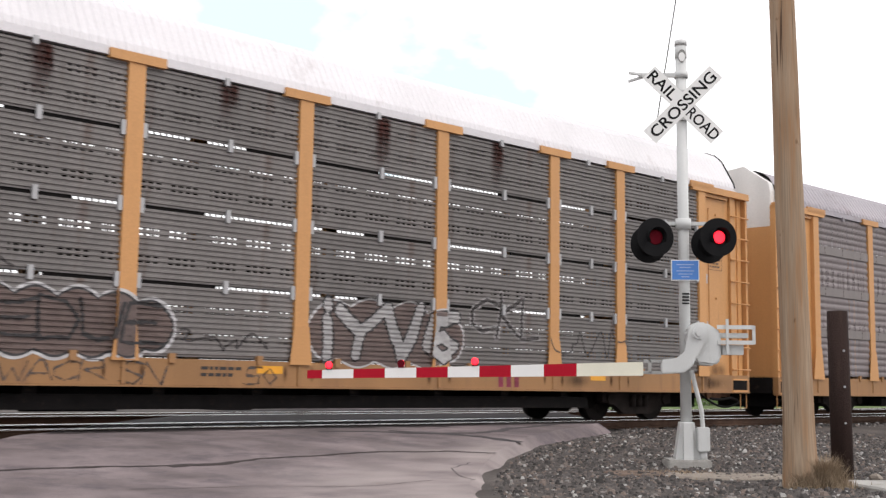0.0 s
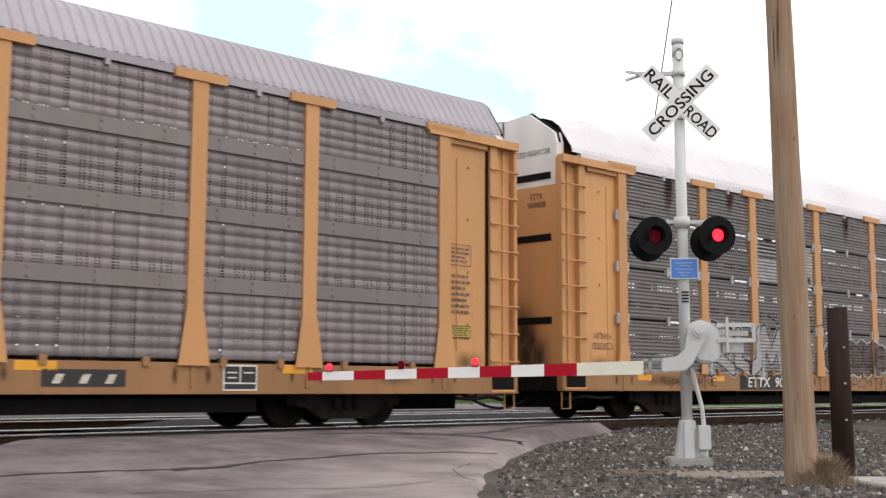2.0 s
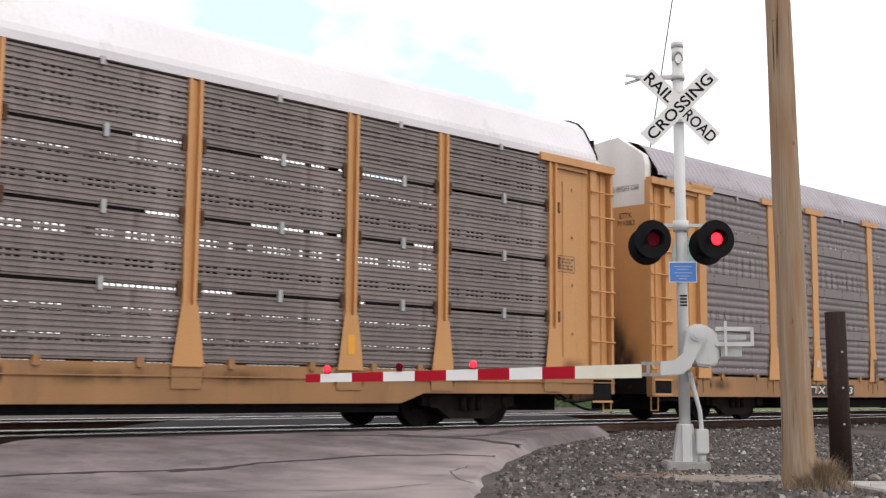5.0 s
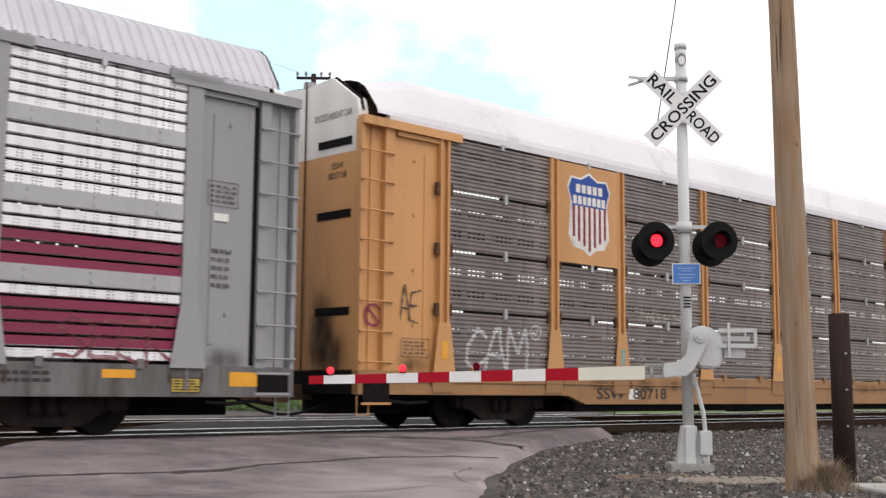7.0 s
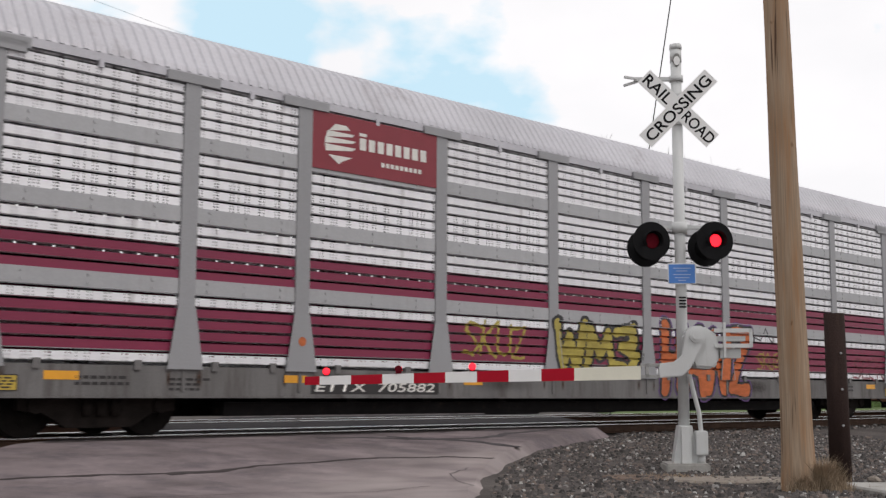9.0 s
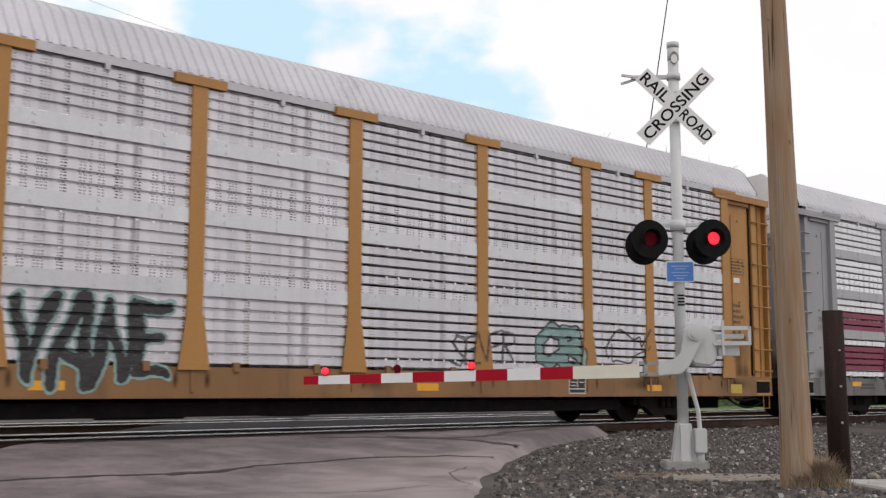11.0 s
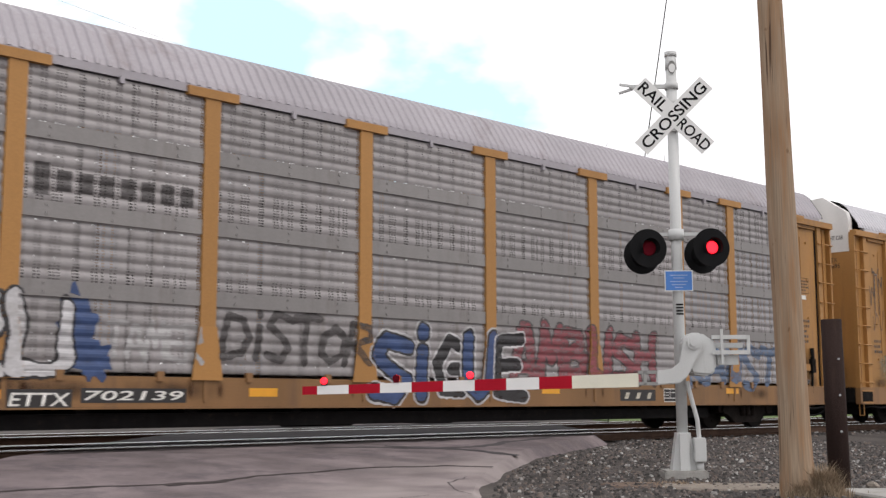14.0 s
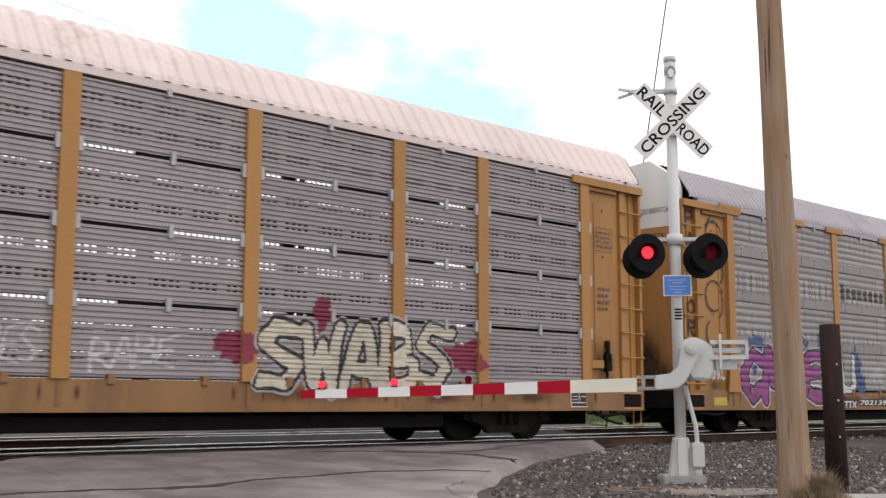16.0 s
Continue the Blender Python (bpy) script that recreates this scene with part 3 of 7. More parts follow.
def text_mesh(body, w, h, slant=0.0, grow=0.0, wobble=0.0, bold=0.0):
    """Flat lettering in the x-z plane, centred, w wide and h high."""
    cu = bpy.data.curves.new("lettering", "FONT")
    cu.body, cu.shear, cu.offset, cu.resolution_u = body, slant, 0.0, 3
    cu.space_character = 1.0
    cu.fill_mode = "FRONT"
    cu.offset = bold
    ob = bpy.data.objects.new("lettering", cu)
    scene.collection.objects.link(ob)
    dg = bpy.context.evaluated_depsgraph_get()
    me = bpy.data.meshes.new_from_object(ob.evaluated_get(dg))
    bpy.data.objects.remove(ob)
    bm = bmesh.new()
    bm.from_mesh(me)
    bpy.data.meshes.remove(me)
    bmesh.ops.remove_doubles(bm, verts=bm.verts, dist=1e-5)
    xs, ys = [v.co.x for v in bm.verts], [v.co.y for v in bm.verts]
    x0, x1, y0, y1 = min(xs), max(xs), min(ys), max(ys)
    for v in bm.verts:
        x, z = ((v.co.x - x0) / (x1 - x0) - 0.5) * w, ((v.co.y - y0) / (y1 - y0) - 0.5) * h
        if wobble:
            x, z = x + wobble * noise.noise((x * 1.7, z * 1.7, 1)), z + wobble * 1.2 * noise.noise((x * 1.7, z * 1.7, 8))
        v.co = (x, 0, z)
    return bm


def shape_mesh(polys):
    bm = bmesh.new()
    for poly in polys:
        bm.faces.new([bm.verts.new((x, 0, z)) for x, z in poly])
    if len(polys) > 12:
        bmesh.ops.remove_doubles(bm, verts=bm.verts, dist=1e-5)
    return bm


def rect(x, z, w, h):
    return [(x - w / 2, z - h / 2), (x + w / 2, z - h / 2), (x + w / 2, z + h / 2), (x - w / 2, z + h / 2)]


def painted(car, style, name, bm, material, x, z, lift=0.004, label="", wrap=True):
    """Lay flat paint on the near side of a car at (x, z): over the corrugations and on the posts' faces."""
    for v in bm.verts:
        v.co.x, v.co.z = v.co.x + x, v.co.z + z
    zs = [v.co.z for v in bm.verts]
    xs = [v.co.x for v in bm.verts]
    if wrap and max(zs) > 0.9:
        for b in breaks_z(style):
            if min(zs) < b < max(zs):
                bmesh.ops.bisect_plane(bm, geom=bm.verts[:] + bm.edges[:] + bm.faces[:], plane_co=(0, 0, b), plane_no=(0, 0, 1))
        for p in POSTS:
            for e in (p - 0.13, p + 0.13):
                if min(xs) < e < max(xs):
                    bmesh.ops.bisect_plane(bm, geom=bm.verts[:] + bm.edges[:] + bm.faces[:], plane_co=(e, 0, 0), plane_no=(1, 0, 0))
        over = bm.copy()

        def on_post(f):
            c = f.calc_center_median()
            return any(abs(c.x - p) < 0.13 for p in POSTS) and c.z > 0.9

        bmesh.ops.delete(bm, geom=[f for f in bm.faces if on_post(f)], context="FACES")
        bmesh.ops.delete(over, geom=[f for f in over.faces if not on_post(f)], context="FACES")
        for v in bm.verts:
            v.co.y = surface_y(style, v.co.z) - lift
        for v in over.verts:
            v.co.y = (POST_Y if v.co.z > 1.8 else POST_Y - 0.012) - lift
        tmp = bpy.data.meshes.new("paint")
        over.to_mesh(tmp)
        over.free()
        bm.from_mesh(tmp)
        bpy.data.meshes.remove(tmp)
    else:
        y = (-1.502 if z < 0.9 else -1.475) - lift
        for v in bm.verts:
            v.co.y = y
    me = bpy.data.meshes.new(name)
    bm.to_mesh(me)
    bm.free()
    me.materials.append(material)
    ob = new(name, me)
    ob.parent = car
    if label:
        ob["label"] = label
    return ob


def build_truck(car, x):
    tr = new("truck")
    tr.parent, tr.matrix_basis = car, pose(x, 0, RAIL_Z - BODY_Z)
    tr["label"] = "grimy cast steel freight truck"
    for s in (-1, 1):
        bm = bmesh.new()
        y = s * 1.08
        prism(bm, [(-1.12, 0.36), (-1.12, 0.56), (-0.62, 0.60), (-0.35, 0.78), (0.35, 0.78), (0.62, 0.66), (1.12, 0.60), (1.12, 0.34),
                   (0.78, 0.32), (0.46, 0.13), (-0.46, 0.13), (-0.78, 0.32)], "y", y - 0.07, y + 0.07)
        box(bm, -1.3, 1.3, y - 0.05, y + 0.05, 0.58, 0.66)
        for i in (-1, 1):
            tube(bm, (i * 0.89, y - 0.12, 0.42), (i * 0.89, y + 0.12, 0.42), 0.11, 0.11, 10)
        for i in (-0.2, 0, 0.2):
            tube(bm, (i, y - s * -0.09, 0.28), (i, y - s * -0.09, 0.5), 0.07, 0.07, 8)
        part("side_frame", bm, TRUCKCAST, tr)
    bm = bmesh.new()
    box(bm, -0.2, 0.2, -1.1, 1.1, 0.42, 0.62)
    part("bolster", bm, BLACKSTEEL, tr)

    def wheelset(b):
        tube(b, (0, -0.95, 0), (0, 0.95, 0), 0.075, 0.075, 8)
        for s in (-1, 1):
            tube(b, (0, s * 0.70, 0), (0, s * 0.83, 0), 0.42, 0.415, 28)
            tube(b, (0, s * 0.675, 0), (0, s * 0.70, 0), 0.445, 0.445, 28)
            for k in range(6):
                a = k * math.pi / 3
                tube(b, (math.cos(a) * 0.24, s * 0.83, math.sin(a) * 0.24), (math.cos(a) * 0.24, s * 0.842, math.sin(a) * 0.24), 0.045, 0.045, 6)
            tube(b, (0, s * 0.83, 0), (0, s * 0.88, 0), 0.12, 0.11, 12)
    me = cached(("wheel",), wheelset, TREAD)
    for i in (-0.89, 0.89):
        w = part("wheel", me, None, tr, at=pose(i, 0, 0.42))
        WHEELS.append((w, i))


WHEELS = []
CARS = []


def autorack(k, label, style, body, sheet, roof, ribbed, band=None, caps=True, holes=True, stripe=False, sill_low=0.50, lower_end=None, smooth_end=False):
    car = thing("autorack_car", label, "freight car", pose(car_x(k), TRACK_Y, BODY_Z), "cars of the passing train")
    CARS.append((car, k))
    lower_end = lower_end or body
    pm = perforated(sheet, sheet.name + " slotted", 0.115, 0.0735, 0.07, 0.022) if style == "D" else \
        perforated(sheet, sheet.name + " punched", 0.262, 0.041, *((0.017, 0.02) if style == "S" else (0.019, 0.022)), True)
    # Far-side holes differ from the near side to control light seen through.
    far_pm = perforated(sheet, sheet.name + " open slotted", 0.115, 0.0735, 0.085, 0.044, False, False) if style == "D" else \
        perforated(sheet, sheet.name + " far punched", 0.31, 0.43, 0.035, 0.03, False, False, 0.5)
    # side sills, floor, underframe
    for s in (-1, 1):
        bm = bmesh.new()
        y0, y1 = (-1.50, -1.36) if s < 0 else (1.36, 1.50)
        sillm = SILLY if body is YELLOW else SILLO if body is OCHRE else SILLG
        if k == 3:
            prism(bm, [(-HALF, 0.52), (-8.7, 0.52), (-8.2, 0.36), (8.2, 0.36), (8.7, 0.52), (HALF, 0.52), (HALF, 0.9), (-HALF, 0.9)], "y", y0, y1)
            box(bm, -HALF + 0.01, HALF - 0.01, y0 - 0.025 if s < 0 else y0 + 0.01, y1 - 0.01 if s < 0 else y1 + 0.025, 0.72, 0.74)
        else:
            box(bm, -HALF, HALF, y0, y1, sill_low, 0.90)
            box(bm, -HALF + 0.01, HALF - 0.01, y0 - 0.03 if s < 0 else y0 + 0.01, y1 - 0.01 if s < 0 else y1 + 0.03, sill_low - 0.025, sill_low - 0.002)
        sl = part("side_sill", bm, sillm, car, "long grimy steel side sill with a bottom flange")
        if s < 0:
            wide = 0.24 if k == 3 else 0.03

            def stiff(bm):
                box(bm, -wide, wide, -0.018, 0.0, 0.56, 0.87)
            ms = cached(("sill_stiffener", body.name, k == 3), stiff, sillm)

            def lug(bm):
                box(bm, -0.05, 0.05, -0.03, 0.05, 0.84, 0.97)
            ml = cached(("sill_lug", body.name), lug, sillm)
            for i, px in enumerate(POSTS):
                part("sill_stiffener", ms, None, sl, at=pose(px, -1.50, 0))
                if i < 9:
                    for f in (0.25, 0.75):
                        part("sill_lug", ml, None, sl, at=pose(px + (POSTS[i + 1] - px) * f, -1.50, 0))
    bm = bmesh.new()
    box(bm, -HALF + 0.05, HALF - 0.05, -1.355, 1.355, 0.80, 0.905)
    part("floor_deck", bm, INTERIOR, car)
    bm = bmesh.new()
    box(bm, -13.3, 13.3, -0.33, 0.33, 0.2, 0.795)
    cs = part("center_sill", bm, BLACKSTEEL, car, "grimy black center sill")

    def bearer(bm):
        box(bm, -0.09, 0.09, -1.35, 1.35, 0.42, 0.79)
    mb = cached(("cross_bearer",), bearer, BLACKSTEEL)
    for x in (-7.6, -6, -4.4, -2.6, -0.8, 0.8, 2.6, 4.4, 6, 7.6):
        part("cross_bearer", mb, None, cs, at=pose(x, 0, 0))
    # Added black box deepens the dark band under the sill, sized to the view.
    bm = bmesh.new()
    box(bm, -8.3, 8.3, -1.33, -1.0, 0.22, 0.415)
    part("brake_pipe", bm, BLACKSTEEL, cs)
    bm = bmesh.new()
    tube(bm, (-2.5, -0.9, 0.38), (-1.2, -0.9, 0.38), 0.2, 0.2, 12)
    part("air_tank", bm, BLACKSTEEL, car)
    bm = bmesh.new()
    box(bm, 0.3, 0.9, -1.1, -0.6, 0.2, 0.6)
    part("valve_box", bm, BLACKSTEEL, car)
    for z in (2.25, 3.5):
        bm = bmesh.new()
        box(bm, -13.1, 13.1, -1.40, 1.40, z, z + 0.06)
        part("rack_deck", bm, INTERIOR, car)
    # side panels
    for si, (s, rz) in enumerate(((-1, 0), (1, 180))):
        for a, b in zip(POSTS, POSTS[1:]):
            w = b - a - 0.16
            xc = (a + b) / 2
            rows = ROWS_D if style == "D" else ROWS_S
            for r, (z0, z1) in enumerate(rows):
                st = None
                if stripe and r == 0:
                    st = (1, 2, 3, 4)
                if stripe and r == 1:
                    st = (0, 1, 2)
                skin = pm if s < 0 else far_pm
                mats = (skin, MAROON) if st else (skin,)
                part("side_panel", sheet_mesh(style, w, z1 - z0, mats, st, s < 0 and (k == 4 or k == 5 and xc > 0)), None, car, at=pose(xc, s * 1.47, z0, 0, 0, rz))
            if style != "D":
                def plate(bm, w=w):
                    box(bm, -w / 2, w / 2, -0.045, 0.0, 0, 0.21)
                    for i in (-0.36, -0.02, 0.33):
                        for z in (0.05, 0.16):
                            box(bm, i * w - 0.018, i * w + 0.018, -0.058, -0.044, z - 0.018, z + 0.018)
                me = cached(("band_plate", round(w, 3), band.name), plate, band)
                for z0, z1 in BANDS_S:
                    part("band_plate", me, None, car, at=pose(xc, s * 1.47, z0, 0, 0, rz))
            elif s < 0:
                def clip(bm):
                    box(bm, -0.035, 0.035, -0.05, 0.0, -0.09, 0.09)
                me = cached(("clip", body.name), clip, BANDGREY if k in (1, 7) else RUSTSTEEL)
                for z in (1.91, 2.91, 3.92):
                    part("panel_clip", me, None, car, at=pose(xc + 0.1, -1.475, z))

                # Added dark strips behind the joints block part of the light coming through.
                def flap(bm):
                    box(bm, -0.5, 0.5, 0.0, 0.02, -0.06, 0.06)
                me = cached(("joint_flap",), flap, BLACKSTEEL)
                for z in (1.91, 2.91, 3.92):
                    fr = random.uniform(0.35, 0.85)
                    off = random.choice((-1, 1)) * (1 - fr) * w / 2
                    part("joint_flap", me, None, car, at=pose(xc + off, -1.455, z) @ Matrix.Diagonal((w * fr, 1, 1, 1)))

        def post(bm):
            box(bm, -0.125, 0.125, -0.065, 0.06, 0.90, EAVE)
        me = cached(("post", body.name), post, body)

        def channel(bm):
            prism(bm, [(-0.11, -0.065), (-0.055, -0.065), (-0.055, -0.01), (0.055, -0.01), (0.055, -0.065), (0.11, -0.065), (0.11, 0.06), (-0.11, 0.06)], "z", 0.90, EAVE)
        mc = cached(("post_channel", body.name), channel, body)

        def foot(bm):
            w0, w1, z1 = {1: (0.2, 0.135, 1.42), 3: (0.25, 0.13, 1.7), 4: (0.28, 0.14, 1.7)}.get(k, (0.25, 0.14, 1.6))
            prism(bm, [(-w0, 0.86), (w0, 0.86), (w1, z1), (-w1, z1)], "y", -0.075, -0.066)
            box(bm, -w0 + 0.02, w0 - 0.02, -0.066, -0.03, 0.86, 0.905)
        mf = cached(("post_foot", body.name, k), foot, body)

        def cap(bm):
            box(bm, -0.42, 0.42, -0.09, 0.02, EAVE - 0.03, EAVE + 0.10)
        mcap = cached(("post_cap", body.name), cap, body)

        def hinge(bm):
            box(bm, -0.03, 0.03, -0.055, 0.0, -0.10, 0.10)
        mh = cached(("hinge", k in (1, 7)), hinge, BANDGREY if k in (1, 7) else RUSTSTEEL)
        for x in POSTS:
            p = part("post", me if (caps or k in (4, 7)) else mc, None, car, at=pose(x, s * 1.47, 0, 0, 0, rz))
            if k != 7:
                part("post_foot", mf, None, p)
            if caps:
                part("post_cap", mcap, None, p)
            if style == "D" and s < 0:
                for z in (1.91, 2.91, 3.92):
                    for hx in (-0.16, 0.16):
                        part("hinge", mh, None, p, at=pose(hx, 0, z))
        # end bays: plate, ladder, header
        for e in (-1, 1):
            x0, x1 = sorted((e * 11.95, e * 12.98))
            bm = bmesh.new()
            box(bm, x0, x1, s * 1.44, s * 1.38, 0.90, EAVE)
            box(bm, e * 12.25 - 0.03, e * 12.25 + 0.03, s * 1.455, s * 1.44, 1.2, EAVE - 0.4)
            for z in (1.6, 2.5, 3.4, 4.3):
                box(bm, e * 12.5 - 0.02, e * 12.5 + 0.02, s * 1.47, s * 1.44, z, z + 0.04)
            part("end_plate", bm, body, car, "tall painted end plate of the side")
            bm = bmesh.new()
            box(bm, *sorted((e * 13.09, e * 13.57)), s * 1.40, s * 1.36, 0.88, EAVE)
            lad = part("ladder", bm, body, car, "side ladder bay with round rungs")

            def stile(bm):
                box(bm, -0.035, 0.035, -0.07, 0.07, 0.88, EAVE)

            def broad(bm):
                box(bm, -0.09, 0.09, -0.07, 0.07, 0.88, EAVE)
            part("stile", cached(("stile", body.name), stile, body), None, lad, at=pose(e * 13.635, s * 1.43, 0))
            part("stile", cached(("broad_stile", body.name), broad, body), None, lad, at=pose(e * 13.08, s * 1.43, 0))
            bm = bmesh.new()
            box(bm, e * 13.4 - 0.02, e * 13.4 + 0.02, s * 1.425, s * 1.40, 0.9, EAVE - 0.1)
            part("bay_rib", bm, body, lad)
            if s < 0:
                # Raised black plate stands in for the shade inside the sill pocket.
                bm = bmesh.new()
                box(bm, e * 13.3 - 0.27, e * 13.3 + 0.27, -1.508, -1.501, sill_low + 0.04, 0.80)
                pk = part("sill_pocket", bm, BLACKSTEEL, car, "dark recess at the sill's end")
                bm = bmesh.new()
                for z in (sill_low + 0.02, 0.81):
                    box(bm, e * 13.3 - 0.3, e * 13.3 + 0.3, -1.515, -1.501, z - 0.018, z + 0.018)
                part("pocket_rim", bm, body, pk)
                bm = bmesh.new()
                cable(bm, [(e * 12.2, -1.47, 0.40), (e * 12.6, -1.47, 0.38), (e * 13.0, -1.46, 0.42), (e * 13.5, -1.3, 0.36)], 0.03)
                part("brake_rod", bm, BLACKSTEEL, car)
                if k in (6, 7) and e > 0:
                    bm = bmesh.new()
                    box(bm, 12.05, 12.42, -1.50, -1.445, 1.27, 1.42)
                    part("lever_box", bm, body, car)
                    bm = bmesh.new()
                    box(bm, 12.47, 12.63, -1.53, -1.445, 1.22, 1.55)
                    tube(bm, (12.55, -1.49, 1.4), (12.55, -1.49, 1.8), 0.05, 0.05, 8)
                    bar(bm, (12.55, -1.48, 1.25), (12.5, -1.48, 0.75), 0.04)
                    part("brake_lever", bm, BLACKSTEEL, car, "dark greasy hand brake lever")
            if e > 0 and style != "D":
                # No opening here: a raised black strip paints the slot's shade.
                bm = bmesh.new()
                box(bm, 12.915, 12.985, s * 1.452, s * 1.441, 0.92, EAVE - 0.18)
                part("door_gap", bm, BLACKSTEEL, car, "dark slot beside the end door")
            def rung(bm):
                tube(bm, (-0.33, 0, 0), (0.33, 0, 0), 0.014, 0.014, 6)
                for i in (-0.32, 0.32):
                    tube(bm, (i, 0.035, 0), (i, -0.012, 0), 0.02, 0.02, 6)
            mr = cached(("rung", body.name), rung, body)
            for i in range(8):
                part("rung", mr, None, lad, at=pose(e * 13.33, s * 1.535, 1.02 + 0.475 * i, 0, 0, 0 if s < 0 else 180))
            bm = bmesh.new()
            box(bm, *sorted((e * 11.5, e * 13.67)), s * 1.56, s * 1.40, EAVE - 0.09, EAVE + 0.05)
            box(bm, *sorted((e * 11.96, e * 12.9)), s * 1.50, s * 1.42, EAVE - 0.17, EAVE - 0.095)
            part("end_header", bm, body, car)
        bm = bmesh.new()
        box(bm, -13.1, 13.1, s * 1.515, s * 1.40, EAVE + 0.012, EAVE + 0.13)
        part("eave_rail", bm, roof, car)
        if s < 0:
            def eclip(bm):
                box(bm, -0.035, 0.035, -0.04, 0.04, -0.06, 0.05)
            mec = cached(("eave_clip", roof.name), eclip, BANDGREY if k in (1, 7) else roof)
            for i in range(9):
                part("eave_clip", mec, None, car, at=pose((POSTS[i] + POSTS[i + 1]) / 2, -1.50, EAVE - 0.01))
    # roof and ends
    roof_x = 13.36 if style == "D" else 13.40
    rise = {1: 1.02, 3: 1.02, 7: 0.88}.get(k, 0.87)
    dip = {1: 0.17, 3: 0.28}.get(k, 0.0)
    front_x = 13.6 if k == 7 else 13.18 if style == "D" else 13.26
    pitch, amp = {1: (0.13, 0.012), 3: (0.12, 0.003), 7: (0.29, 0.034)}.get(k, (0.172, 0.026))
    part("roof", roof_mesh(roof, ribbed, roof_x, front_x, pitch, amp, rise, dip), None, car, at=pose(0, 0, EAVE + 0.13))
    for e in (-1, 1):
        bm = bmesh.new()
        prism(bm, end_poly(0.7, 4.35), "x", *sorted((e * 13.25, e * 13.62)))
        ed = part("end_door", bm, lower_end, car, "closed end door of the rack")
        bm = bmesh.new()
        low = {1: 0.14, 3: 0.28}.get(k, 0.1)
        if e > 0:
            prism(bm, [(1.3, 4.354), (1.3, EAVE + 0.15), (0.6, EAVE + 0.5), (-0.6, EAVE + 0.5), (-1.3, EAVE + 0.15), (-1.3, 4.354)], "x", 13.30, 13.56)
        else:
            prism(bm, end_poly(4.354, 9.0, style, low), "x", -13.62, -13.42)
            if style == "D":
                rim = bmesh.new()
                cable(rim, [(-13.52, y, z + 0.01) for y, z in end_poly(4.354, 9.0, style, low)[1:-1]], 0.03)
                part("crown_rim", rim, BLACKSTEEL, ed, "black edge of the end's top")
        part("end_crown", bm, WHITEPAINT, ed, "white painted upper end of the car")
        # Solid block: rust brown on D cars, elsewhere black for the gap's shade.
        bm = bmesh.new()
        prism(bm, [(y * 0.97, z - 0.1 - max(0, z - EAVE - 0.12) * max(0, 1 - rise)) for y, z in end_poly(4.4, 9.0, style if e < 0 and k != 7 else False, low)], "x", *sorted((e * 12.9, e * (13.415 if e < 0 else 13.298))))
        part("roof_end", bm, RUSTSTEEL if style == "D" else BLACKSTEEL, ed, "dark rusty gap at the roof's end")
        bm = bmesh.new()
        tall = rise * (1 - dip if e < 0 else 1)
        prof = [(-y, EAVE + 0.13 + z * tall) for y, z in ROOF_PROFILE] + [(y, EAVE + 0.13 + z * tall) for y, z in ROOF_PROFILE[::-1][1:]]
        cable(bm, [(e * ((front_x if e > 0 else roof_x) + 0.01), y, z + 0.012) for y, z in prof], 0.02)
        part("roof_rim", bm, BLACKSTEEL, car)
        # Raised dark strip stands in for the slit between the door halves.
        bm = bmesh.new()
        sw = 0.012 if style == "D" else 0.05
        box(bm, e * 13.63 - 0.012, e * 13.63 + 0.002, -sw, sw, 0.8, 5.7 if style == "D" else 5.85)
        part("door_seam", bm, RUSTSTEEL if style == "D" else BLACKSTEEL, ed)
        if style == "D" and k != 7:
            # Raised black bars paint the shade of the slot openings.
            for z in (1.75, 3.3, 4.47):
                bm = bmesh.new()
                box(bm, e * 13.625 - 0.01, e * 13.625 + 0.012, -1.2, -0.35, z, z + 0.13)
                part("end_slot", bm, BLACKSTEEL, ed)
        # end sill, coupler, hose
        # The sill's black colour includes the shade of the gap between cars.
        bm = bmesh.new()
        box(bm, *sorted((e * 13.3, e * 13.70)), -1.35, 1.35, 0.52, 0.88)
        part("end_sill", bm, BLACKSTEEL, car, "dark greasy end sill")
        bm = bmesh.new()
        box(bm, *sorted((e * 13.5, e * 14.1)), -0.14, 0.14, 0.42, 0.68)
        prism(bm, [(e * 14.0, -0.2), (e * 14.27, -0.16), (e * 14.27, 0.12), (e * 14.1, 0.2), (e * 13.95, 0.15)], "z", 0.38, 0.72)
        part("coupler", bm, RUSTSTEEL, car, "rusty steel coupler")
        bm = bmesh.new()
        cable(bm, [(e * (13.2 + 1.08 * i / 8), -0.5, 0.52 - 0.32 * math.sin(math.pi * i / 16)) for i in range(9)], 0.025)
        part("air_hose", bm, BLACKPAINT, car)
        bm = bmesh.new()
        cable(bm, [(e * 13.4, -1.44, 0.5), (e * 13.4, -1.44, 0.2), (e * 13.64, -1.44, 0.2), (e * 13.64, -1.44, 0.5)], 0.012)
        part("sill_step", bm, body, car)
    for x in (-10.1, 10.1):
        build_truck(car, x)
    return car


C = {}
C[0] = autorack(0, "yellow autorack freight car with grey ribbed sides", "R", YELLOW, GALV, ROOFGREY, True, BAND)
C[1] = autorack(1, "yellow autorack freight car with dark weathered slotted panels", "D", YELLOW, DARKPANEL, ROOFWHITE, True, sill_low=0.545)
C[2] = autorack(2, "yellow autorack freight car with dull grey ribbed sides", "R", YELLOW, GALV, ROOFGREY, True, BAND)
